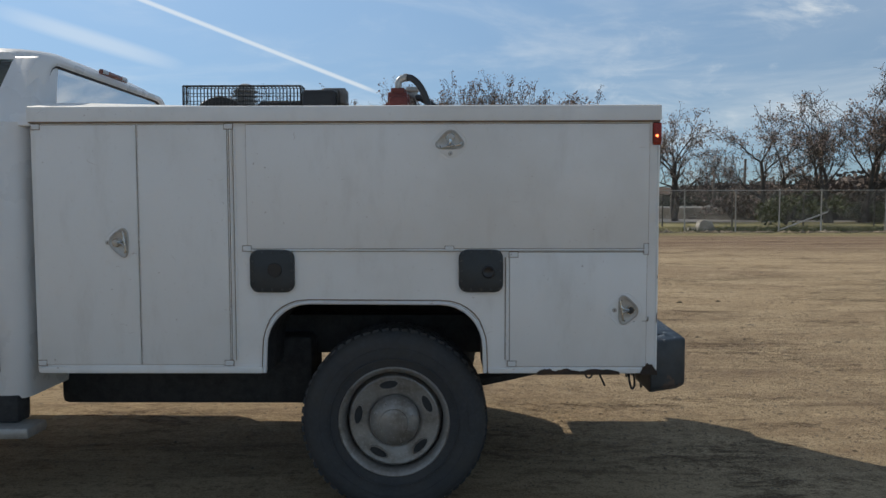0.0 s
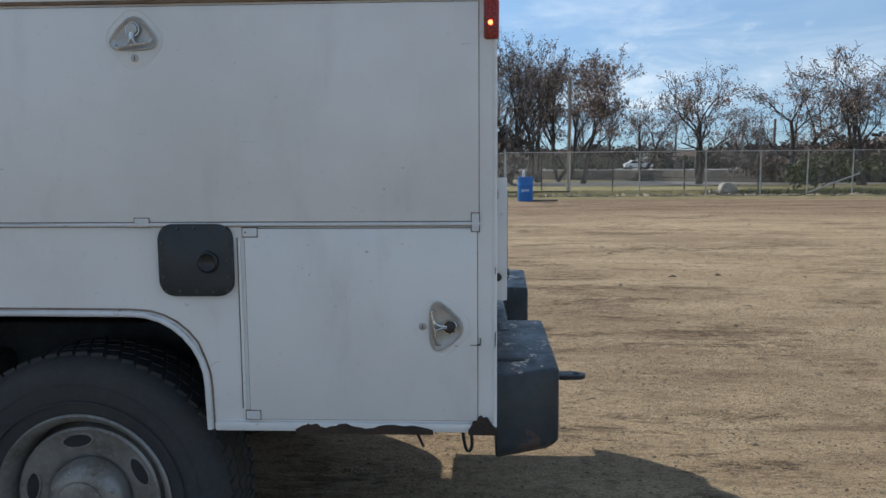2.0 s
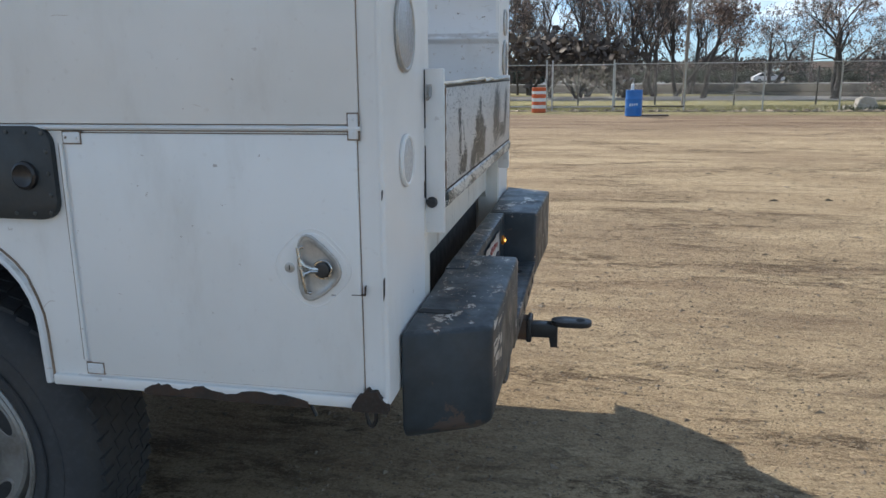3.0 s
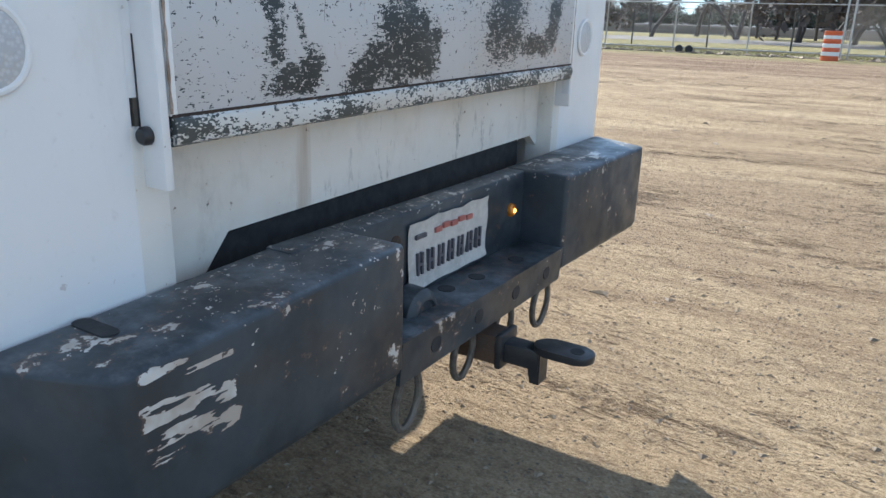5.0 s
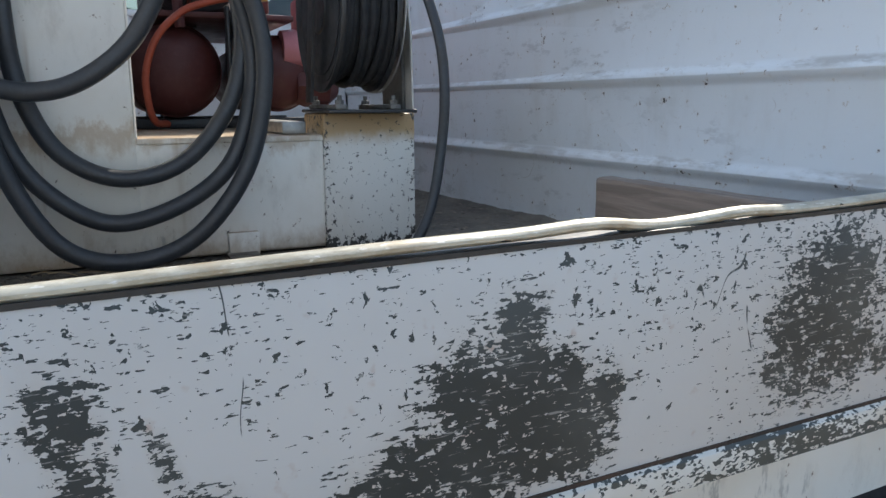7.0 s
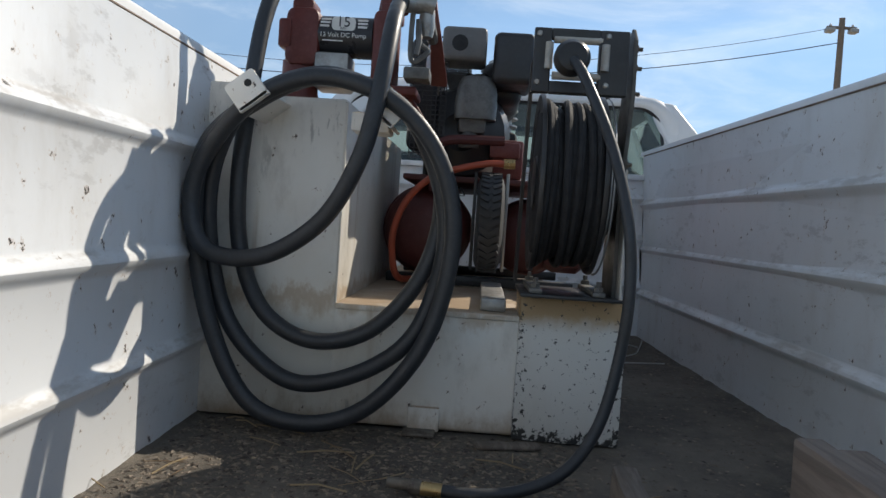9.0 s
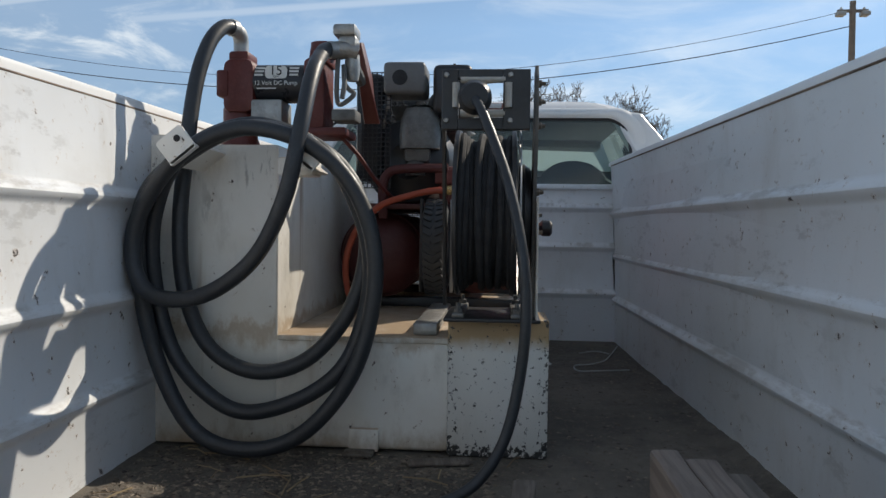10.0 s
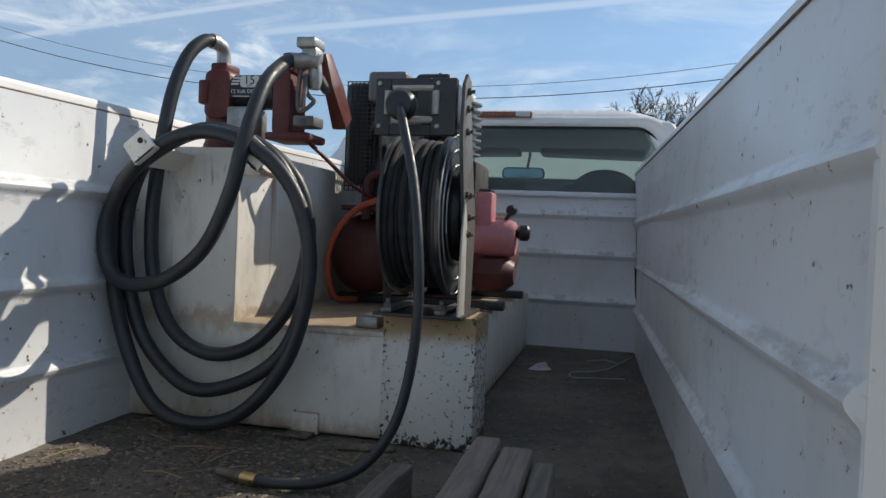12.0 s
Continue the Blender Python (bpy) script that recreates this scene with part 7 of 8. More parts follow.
straws("straw", "dry straw and twigs scattered on the bed floor", 55, (-0.05, 0.84, 3.26, 4.0, ZD + 0.002), STRAW, 8)
bits = thing("plastic_scrap", "crumpled white plastic scrap on the bed floor", "litter", (-1.10, 4.09, ZD))
rng = random.Random(3)
bm = bmesh.new()
bmesh.ops.create_icosphere(bm, subdivisions=2, radius=0.045)
for v in bm.verts:
    v.co *= 0.6 + 0.8 * abs(noise.noise(v.co * 40))
    v.co.z = max(0.001, v.co.z * 0.5)
ob = part("scrap", bm, PAPER, smooth=False)
ob.parent = bits
wire = thing("loose_wire", "thin pale wire lying in a loop on the bed floor", "wire", (-1.1, 4.25, ZD))
part("strand", tube(curve_points([(-1.479, 4.404, 1.006), (-1.267, 4.347, 1.007), (-1.144, 4.308, 1.008), (-1.086, 4.257, 1.006), (-1.058, 4.205, 1.006), (-1.00, 4.194, 1.006), (-0.960, 4.210, 1.006), (-0.967, 4.257, 1.007), (-1.004, 4.37, 1.006)], 6), 0.0024, 6), PALE_WIRE, wire)
part("strand", tube(curve_points([(-1.300, 4.240, 1.006), (-1.326, 4.303, 1.010), (-1.289, 4.346, 1.008)], 6), 0.0024, 6), PALE_WIRE, wire)


def soil_drift(y_wall, side, seed):
    """Dry soil gathered along the foot of a bed wall, its edge uneven."""
    verts, faces = [], []
    n = 180
    for k in range(n + 1):
        x = -1.62 + 2.46 * k / n
        a = 0.5 + 0.5 * noise.noise(Vector((x * 3.1, seed, 0))) + 0.35 * noise.noise(Vector((x * 14, seed, 4)))
        w, h = 0.014 + 0.030 * max(0.0, a), 0.004 + 0.012 * max(0.0, a)
        for f, g in ((-0.02, 1.0), (0.0, 1.0), (0.35, 0.62), (0.7, 0.25), (1.0, -0.1)):
            off = f if f < 0 else f * w
            verts.append((x, y_wall + side * off, ZD + g * h + 0.002 * noise.noise(Vector((x * 40, f * 9, seed)))))
    for k in range(n):
        for j in range(4):
            p = k * 5 + j
            faces.append((p, p + 1, p + 6, p + 5))
    tagged(raw_mesh("soil_drift", verts, faces, BED_FLOOR, smooth=True), "dark dry soil drifted along the foot of the bed wall", "soil", kind="stuff")


soil_drift(IL - 0.002, 1, 3)
soil_drift(IR + 0.002, -1, 8)

# ---- the lot's edge: fence, drums, poles ----
FY = 34.6
fence = thing("chain_link_fence", "galvanised chain-link fence along the edge of the lot", "fence", (8, FY, 0))
posts_x = [-36.5 + 2.95 * k for k in range(12)] + [2.2, 5.06, 8.2, 11.15, 13.56, 15.6, 17.58, 20.6, 23.6, 26.6, 29.6, 32.6, 35.6, 38.6, 41.6, 44.6, 47.6, 50.6]
post_bm = lathe([(0.032, 0.0), (0.032, 2.02), (0.036, 2.03), (0.030, 2.06), (0, 2.07)], (0, 0, 0), "z", 10)
first = part("post", post_bm, GALV, fence)
first.matrix_basis = Matrix.Translation((posts_x[0], FY, -0.05))
for k, x in enumerate(posts_x[1:]):
    p = new("post", first.data)
    p.parent = fence
    p.matrix_parent_inverse = first.matrix_parent_inverse
    p.matrix_basis = Matrix.Translation((x, FY, -0.05 + 0.04 * math.sin(x * 3))) @ pose(0, 0, 0, 0, 0.8 * math.sin(x * 5), 0)
for z in (1.98, ):
    part("rail", tube([(posts_x[0], FY, z), (posts_x[11], FY, z)], 0.02, 6), GALV, fence)
    part("rail", tube([(2.2, FY, z), (50.6, FY, z)], 0.02, 6), GALV, fence)


def chain_link(name, x0, x1, y, z0, z1, parent, pitch=0.085, r=0.0011):
    """Woven diagonal wires, each a thin three-sided bar."""
    verts, faces = [], []
    h = z1 - z0
    for lean in (1, -1):
        for k in range(int((x1 - x0 + h) / pitch)):
            a = x0 - h + k * pitch
            za, zb = max(0.0, x0 - a), min(h, x1 - a)
            if zb - za < 0.02:
                continue
            ends = [(a + q, z0 + (q if lean > 0 else h - q)) for q in (za, zb)]
            n = len(verts)
            for x, z in ends:
                verts += [(x - r, y + 0.002 * lean, z + r * lean), (x + r, y + 0.002 * lean, z - r * lean), (x, y + 0.002 * lean - 2 * r, z)]
            for j in range(3):
                faces.append((n + j, n + (j + 1) % 3, n + 3 + (j + 1) % 3, n + 3 + j))
    ob = raw_mesh(name, verts, faces, GALV, parent)
    tagged(ob, kind="stuff")
    return ob


for x0, x1 in ((posts_x[0], posts_x[11]), (2.2, 50.6)):
    chain_link("wire_mesh", x0, x1, FY + 0.03, 0.02, 2.0, fence)
part("brace", tube([(15.7, FY + 0.05, 0.12), (17.9, FY + 0.05, 0.95)], 0.035, 8), GALV, fence)
# a second, darker fence line behind
back = thing("rear_fence", "dark steel fence posts with wire behind the chain-link fence", "fence", (8, FY + 9, 0))
b0 = part("post", lathe([(0.045, 0), (0.045, 2.0), (0, 2.02)], (0, 0, 0), "z", 8), DARK_POST, back)
b0.matrix_basis = Matrix.Translation((-20, FY + 9, 0))
for k in range(1, 18):
    p = new("post", b0.data)
    p.parent = back
    p.matrix_parent_inverse = b0.matrix_parent_inverse
    p.matrix_basis = Matrix.Translation((-20 + 4.1 * k, FY + 9 + 0.3 * math.sin(k), 0))
for z in (0.7, 1.9):
    part("wire", tube([(-20, FY + 9, z), (50, FY + 9, z)], 0.012, 5), DARK_POST, back)

gate_th = thing("pipe_gate", "wide wheeled pipe gate with chain-link fabric", "gate", (0.6, FY - 0.4, 0))
g = part("gate_frame", tube([(-0.7, FY - 0.4, 0.18), (2.15, FY - 0.4, 0.20)], 0.025, 8), GALV, gate_th)
part("gate_top", tube([(-0.7, FY - 0.4, 1.95), (2.15, FY - 0.4, 1.95)], 0.022, 8), GALV, gate_th)
for x in (-0.7, -0.45, 2.12):
    part("gate_post", tube([(x, FY - 0.4, 0.0), (x, FY - 0.4, 2.15)], 0.035, 8), GALV, gate_th)
chain_link("gate_mesh", -0.7, 2.12, FY - 0.38, 0.2, 1.95, gate_th)
part("gate_bar", tube([(-0.45, FY - 0.3, 0.20), (5.05, FY - 0.3, 0.22)], 0.03, 8), DARK_POST, gate_th)
part("gate_bar", tube([(-12, FY - 0.4, 0.20), (-0.7, FY - 0.4, 0.20)], 0.03, 8), GALV, gate_th)
part("gate_bar", tube([(-12, FY - 0.4, 1.95), (-0.7, FY - 0.4, 1.95)], 0.02, 8), GALV, gate_th)
for x in (-6.6, -6.2):
    part("gate_wheel", lathe([(0.0, -0.04), (0.14, -0.04), (0.16, 0.0), (0.14, 0.04), (0.0, 0.04)], (x, FY - 0.5, 0.15), "y", 16), UNDER, gate_th)


def drum(name, label, x, y, r, h, mat, bands=(), cat="drum"):
    d = thing(name, label, cat, (x, y, 0))
    prof = [(0.0, 0.0), (r * 0.94, 0.0), (r, 0.02)]
    for k in (1, 2):
        z = h * k / 3
        prof += [(r, z - 0.03), (r * 1.035, z), (r, z + 0.03)]
    prof += [(r, h - 0.03), (r * 1.02, h - 0.01), (r * 0.95, h), (r * 0.9, h - 0.03), (0.0, h - 0.03)]
    part("shell", lathe(prof, (x, y, 0), "z", 28), mat, d)
    for z0, z1 in bands:
        part("band", lathe([(r * 1.005, z0), (r * 1.012, z0 + 0.01), (r * 1.012, z1 - 0.01), (r * 1.005, z1)], (x, y, 0), "z", 28, caps=False), REFLECT, d)
    return d


BX, BY = 2.74, FY - 4.9
blue = drum("oil_drum", "blue plastic drum with faded pale lettering on dirt", BX, BY, 0.30, 0.94, BLUE_DRUM)
for k, (dx, w) in enumerate(((-0.16, 0.05), (-0.09, 0.06), (-0.01, 0.06), (0.07, 0.06))):
    part("bar", box(BX + dx, BX + dx + w * 0.8, BY - 0.308, BY - 0.26, 0.36 + 0.01 * k, 0.46), LABEL_BLUE, blue)
part("bottle", lathe([(0.06, 0.90), (0.06, 1.12), (0.03, 1.16), (0.03, 1.2), (0, 1.2)], (BX - 0.06, BY + 0.1, 0), "z", 12), WHITE_LABEL, blue, "white plastic jug standing on the drum")
drum("traffic_drum", "orange traffic drum with white reflective bands", -0.92, FY - 1.8, 0.29, 1.03, ORANGE_DRUM, ((0.18, 0.32), (0.46, 0.60), (0.76, 0.88)), "traffic drum")
slab = thing("flat_board", "dark flat board lying on the ground", "board", (3.6, BY, 0))
part("board", box(3.05, 4.0, BY + 0.1, BY + 0.45, 0.002, 0.05, 0.01), WOOD_GREY, slab)


def rock(name, label, x, y, s, seed, mat=CONCRETE):
    t = thing(name, label, "rock", (x, y, 0))
    bm = bmesh.new()
    bmesh.ops.create_icosphere(bm, subdivisions=3, radius=1.0)
    for v in bm.verts:
        n = noise.noise(v.co * 1.3 + Vector((seed, 0, 0)))
        q = Vector([max(-0.72, min(0.72, c)) for c in v.co])
        v.co = Vector((q.x * s[0], q.y * s[1], q.z * s[2])) * (1 + 0.22 * n)
        v.co.z += s[2] * 0.5
        v.co += Vector((x, y, 0))
    part("stone", bm, mat, t, smooth=False)


boulder = thing("boulder", "pale wedge-shaped block of broken concrete by the fence", "rock", (12.35, FY + 0.9, 0))
bm = prism([(11.90, -0.03), (12.86, -0.03), (12.80, 0.20), (12.62, 0.52), (12.30, 0.57), (12.12, 0.50)], "y", FY + 0.55, FY + 1.25, 0.05)
bmesh.ops.subdivide_edges(bm, edges=bm.edges[:], cuts=2, use_grid_fill=True)
for v in bm.verts:
    v.co += 0.07 * noise.noise_vector(v.co * 3.1)
    v.co.x += 0.22 * (v.co.y - FY - 0.9) * v.co.z
part("stone", bm, CONCRETE, boulder, smooth=False)
rock("boulder", "small pale stone beside the boulder", 11.75, FY + 1.0, (0.22, 0.2, 0.16), 5)
scatter("stone_row", "row of small stones and clods along the fence", "stones", 1500, (-14, 32, FY - 0.75, FY - 0.3, 0.0), (0.05, 0.24), PEBBLE, 0.55, 12)
scatter("gravel", "loose grit and clods on the dirt lot", "gravel", 9000, (-3.5, 7.5, 3.4, 14, 0.0), (0.003, 0.018), PEBBLE, 0.5, 13, zf=ground_height)
scatter("gravel", "fine crumbs of dry soil on the dirt lot", "gravel", 42000, (0.3, 4.6, 3.2, 8.6, 0.0), (0.0015, 0.009), PEBBLE, 0.6, 15, zf=ground_height)
scatter("gravel", "scattered larger clods on the dirt lot", "gravel", 1500, (-10, 16, 5, 33, 0.0), (0.01, 0.05), PEBBLE, 0.45, 14, zf=ground_height)


# tufts of grass along the fence
def grass(name, label, count, area, seed, h, mat):
    rng = np.random.default_rng(seed)
    verts, faces = [], []
    for _ in range(count):
        x, y = rng.uniform(area[0], area[1]), rng.uniform(area[2], area[3])
        a, hh, w = rng.uniform(0, 6.28), h * rng.uniform(0.4, 1.2), 0.012 + 0.01 * rng.random()
        lx, ly = rng.normal(0, 0.35) * hh, rng.normal(0, 0.35) * hh
        k = len(verts)
        verts += [(x - w * math.cos(a), y - w * math.sin(a), -0.01), (x + w * math.cos(a), y + w * math.sin(a), -0.01), (x + lx, y + ly, hh)]
        faces.append((k, k + 1, k + 2))
    tagged(raw_mesh(name, verts, faces, mat), label, "grass", kind="stuff")


LEAF_TURF = leaf_mat("winter_turf", (0.20, 0.19, 0.07), (0.36, 0.30, 0.15))
grass("grass", "short yellow-green winter grass along the fence", 30000, (-15, 34, FY + 0.1, FY + 8), 21, 0.07, LEAF_TURF)
grass("weeds", "green weeds at the foot of the fence", 4000, (11.5, 22, FY + 0.2, FY + 1.8), 22, 0.30, LEAF_GREEN)

# ---- beyond the fence ----
def strip(name, label, x0, x1, y0, y1, z, mat):
    bm = bmesh.new()
    n = 40
    for k in range(n):
        a, b = x0 + (x1 - x0) * k / n, x0 + (x1 - x0) * (k + 1) / n
        bm.faces.new([bm.verts.new(v) for v in ((a, y0 + 0.3 * math.sin(a * 0.3), z), (b, y0 + 0.3 * math.sin(b * 0.3), z), (b, y1, z), (a, y1, z))])
    bmesh.ops.remove_doubles(bm, verts=bm.verts[:], dist=0.001)
    tagged(part(name, bm, mat), label, "road", kind="structure")


strip("road", "grey gravel road beyond the fence", -120, 160, 54, 70, 0.02, GRAVEL_ROAD)
# the highway lies on a low bank, whose steep side faces the lot, painted dark for shade
BANK = ((-170, 118), (-60, 104), (-12.5, 97), (8, 88), (14.4, 82), (19.5, 69), (24.5, 62), (40, 58), (100, 56), (200, 56))
BANK_Z = 1.04


def bank_mesh(rows, name, label, cat, mat):
    """A strip of ground along the bank, from rows of (offset across, height); a last offset of None runs to the far edge."""
    verts, faces = [], []
    n = 90
    for k in range(n + 1):
        x = -170 + 370 * k / n
        y = float(np.interp(x, [p[0] for p in BANK], [p[1] for p in BANK]))
        for off, z in rows:
            wob = 0.10 * noise.noise(Vector((x * 0.4, z, 3)))
            verts.append((x + (0 if off is None else 0.3 * off), 150 if off is None else y + off + wob, z + 0.4 * wob))
    w = len(rows)
    for k in range(n):
        for j in range(w - 1):
            a = k * w + j
            faces.append((a, a + w, a + w + 1, a + 1))
    tagged(raw_mesh(name, verts, faces, mat, smooth=True), label, cat, kind="structure")


bank_mesh(((-0.5, -0.05), (-0.1, 0.30), (0.25, 0.80), (0.55, BANK_Z)), "embankment", "steep bank of soil beside the highway, coloured dark for shade", "bank", BANK_SHADE)
bank_mesh(((0.55, BANK_Z), (3.0, BANK_Z + 0.04), (None, BANK_Z + 0.02)), "road", "pale worn asphalt highway on the bank", "road", ASPHALT)

def clumps(rng, centre, radius, count, size, squash=(1, 1, 1), mode=0):
    """Many small leaf blades gathered round a centre, thinner towards the rim."""
    v, f = [], []
    for _ in range(count):
        d = rng.normal(size=3)
        d /= np.linalg.norm(d)
        p = np.array(centre) + d * radius * (rng.random() ** 0.4) * np.array(squash)
        a, b = rng.normal(size=3), rng.normal(size=3)
        a /= np.linalg.norm(a)
        b -= a * (a @ b)
        b /= np.linalg.norm(b)
        s = size * rng.uniform(0.5, 1.3)
        k = len(v)
        v += [p - a * s, p + b * s * 0.5, p + a * s, p - b * s * 0.5]
        f.append((k, k + 1, k + 2, k + 3))
    return v, f


def grow(rng, height, spread, levels, trunk_r, stems=1, upright=0.5, kids=(3, 4), gap=0.0):
    """Tapered limbs, each forking into thinner ones. Returns segments and twig ends."""
    segs, ends = [], []

    def limb(p, d, length, r, level):
        steps = 5 if level < 2 else 3
        q = p
        dd = d.copy()
        for k in range(steps):
            dd = dd + rng.normal(size=3) * 0.16
            dd[2] += 0.05 * upright
            dd /= np.linalg.norm(dd)
            nq = q + dd * length / steps
            r0, r1 = r * (1 - 0.5 * k / steps), r * (1 - 0.5 * (k + 1) / steps)
            segs.append((q, nq, r0, r1, level))
            if level < levels and (k >= 1 or level > 0):
                for _ in range((rng.random() < 0.85) if k < steps - 1 else 2 + (rng.random() < 0.4)):
                    side = rng.normal(size=3)
                    side -= dd * (side @ dd)
                    side /= np.linalg.norm(side)
                    lean = spread * rng.uniform(0.6, 1.3)
                    nd = dd * math.cos(lean) + side * math.sin(lean)
                    nd[2] += 0.25 * upright
                    nd /= np.linalg.norm(nd)
                    limb(nq, nd, length * rng.uniform(0.42, 0.68), r1 * rng.uniform(0.5, 0.72), level + 1)
            q = nq
        if level >= levels - 1:
            ends.append(q)

    for s in range(stems):
        d = np.array([rng.normal() * 0.22 * (stems > 1), rng.normal() * 0.22 * (stems > 1), 1.0])
        d /= np.linalg.norm(d)
        limb(np.array([rng.normal() * 0.15 * (stems > 1), rng.normal() * 0.15 * (stems > 1), -0.1]), d, height * rng.uniform(0.5, 0.62), trunk_r, 0)
    return segs, ends


def limb_mesh(segs, name, mat, parent, minimum=0.012):
    verts, faces = [], []
    for p, q, r0, r1, level in segs:
        n = 7 if level == 0 else 5 if level == 1 else 3
        d = (q - p) / (np.linalg.norm(q - p) + 1e-9)
        a = np.cross(d, (0.3, 0.9, 0.1))
        a /= np.linalg.norm(a)
        b = np.cross(d, a)
        k = len(verts)
        for c, r in ((p, max(r0, minimum)), (q, max(r1, minimum))):
            for j in range(n):
                t = 2 * math.pi * j / n
                verts.append(c + (a * math.cos(t) + b * math.sin(t)) * r)
        for j in range(n):
            faces.append((k + j, k + (j + 1) % n, k + n + (j + 1) % n, k + n + j))
    return raw_mesh(name, verts, faces, mat, parent, smooth=True)


def make_tree(label, seed, height, spread, levels, trunk_r, leaf, leaf_n, leaf_s, stems=1, upright=0.5, name="tree", twig=0.012):
    rng = np.random.default_rng(seed)
    segs, ends = grow(rng, height, spread, levels, trunk_r, stems, upright)
    top = max(float(e[2]) for e in ends)
    f = height / top
    segs = [(p * f, q * f, r0, r1, l) for p, q, r0, r1, l in segs]
    ends = [e * f for e in ends]
    t = thing(name, label, "tree", (0, 0, 0))
    limb_mesh(segs, "trunk", BARK, t, twig)
    if leaf is not None:
        v, fc = [], []
        pick = rng.choice(len(ends), size=min(len(ends), max(1, leaf_n // 6)), replace=len(ends) < leaf_n // 6)
        for i in pick:
            nv, nf = clumps(rng, ends[i], 0.28 if leaf_n < 5000 else 0.8, 6, leaf_s)
            k = len(v)
            v += nv
            fc += [tuple(x + k for x in face) for face in nf]
        raw_mesh("crown", v, fc, leaf, t)
    return t


def make_pine(label, seed, height):
    rng = np.random.default_rng(seed)
    t = thing("pine_tree", label, "tree", (0, 0, 0))
    segs, v, f = [], [], []
    pts = [np.array([0.15 * math.sin(k * 0.8 + seed), 0.1 * math.cos(k), -0.1 + height * k / 12]) for k in range(13)]
    for k in range(12):
        segs.append((pts[k], pts[k + 1], 0.22 * (1 - k / 13), 0.22 * (1 - (k + 1) / 13), 0))
    for _ in range(58):
        h = rng.uniform(0.36, 1.0) ** 0.75
        base = np.array([0, 0, height * h])
        a = rng.uniform(0, 6.28)
        l = height * (0.20 * (1.15 - h) + 0.05) * rng.uniform(0.6, 1.2)
        tip = base + np.array([math.cos(a) * l, math.sin(a) * l, 0.25 * l * rng.uniform(-0.4, 1.4)])
        segs.append((base, tip, 0.05, 0.02, 2))
        for s in (0.62, 0.85, 1.0):
            nv, nf = clumps(rng, base + (tip - base) * s + rng.normal(size=3) * 0.16 + np.array([0, 0, 0.1]), 0.30, 20, 0.15, (1, 1, 0.9))
            k = len(v)
            v += nv
            f += [tuple(x + k for x in face) for face in nf]
    limb_mesh(segs, "trunk", BARK, t)
    raw_mesh("crown", v, f, LEAF_DARK, t)
    return t


def plant(tree, spots):
    """Copies of one grown tree; the first stands itself at the first spot."""
    for i, (x, y, s, turn) in enumerate(spots):
        m = Matrix.Translation((x, y, BANK_Z if y > 100 else 0)) @ pose(0, 0, 0, 0, 0, turn) @ Matrix.Diagonal((s, s, s, 1))
        if i == 0:
            tree.matrix_basis = m
        else:
            c = copy_thing(tree, m)
            c.matrix_basis = m


def on_sight(x50, dist):
    """x at another distance along the sight line that meets y = 50 at x50."""
    return 0.6 + (x50 - 0.6) * (dist / 50.0)


round_a = make_tree("bare spreading tree with dry seed pods behind the fence", 11, 9.0, 0.78, 4, 0.24, LEAF_TAN, 4200, 0.080, 2, 0.35)
round_b = make_tree("bare many-stemmed tree with tan seed pods", 23, 9.5, 0.72, 4, 0.20, LEAF_TAN, 3800, 0.080, 3, 0.4)
fan = make_tree("bare winter tree with a fan of fine twigs", 52, 12.0, 0.66, 5, 0.2, None, 0, 0, 4, 0.5, twig=0.015)
plant(fan, [(-60, 4.4, 1.16, 0), (-61, 7.6, 1.20, 75), (-60, 11.2, 1.06, 140), (-60, 15.6, 1.10, 200)])
tall_a = make_tree("tall slender bare tree with a few rust leaves", 37, 13.0, 0.42, 4, 0.20, LEAF_RUST, 2600, 0.10, 2, 0.9)
rust_a = make_tree("broad tree thick with dry rust-brown leaves", 41, 12.0, 0.60, 4, 0.28, LEAF_RUST, 42000, 0.16, 1, 0.5)
plant(round_a, [(on_sight(15.4, 58), 58, 1.02, 20), (on_sight(21.7, 55), 55, 1.0, 150), (on_sight(11.8, 84), 84, 1.05, 75), (on_sight(34, 60), 60, 1.1, 240), (on_sight(43, 62), 62, 1.0, 200)])
plant(round_b, [(on_sight(25.9, 52), 52, 1.02, 10), (on_sight(28.3, 53), 53, 1.20, 200), (on_sight(18.5, 88), 88, 0.9, 300), (on_sight(38, 66), 66, 1.1, 30), (-60, 30, 1.15, 250)])
plant(tall_a, [(on_sight(-1.5, 66), 66, 0.98, 0), (on_sight(0.8, 70), 70, 1.0, 100), (on_sight(3.0, 64), 64, 1.0, 200), (on_sight(4.9, 68), 68, 1.02, 300), (on_sight(6.3, 72), 72, 1.0, 40), (on_sight(-4.5, 67), 67, 0.95, 140), (on_sight(-8, 70), 70, 1.0, 260), (on_sight(-13, 68), 68, 0.9, 20), (on_sight(2.0, 90), 90, 1.1, 330), (on_sight(2.4, 78), 78, 1.05, 15), (on_sight(7.0, 84), 84, 1.1, 180), (on_sight(9.3, 90), 90, 0.8, 220), (on_sight(-3.0, 80), 80, 1.0, 90)])
plant(rust_a, [(on_sight(7.9, 62), 62, 0.86, 0), (on_sight(4.4, 78), 78, 1.02, 130), (on_sight(-2.8, 76), 76, 0.80, 250), (on_sight(-10.5, 82), 82, 0.9, 60)])
pine = make_pine("tall sparse pine with tufted dark needles", 5, 14.5)
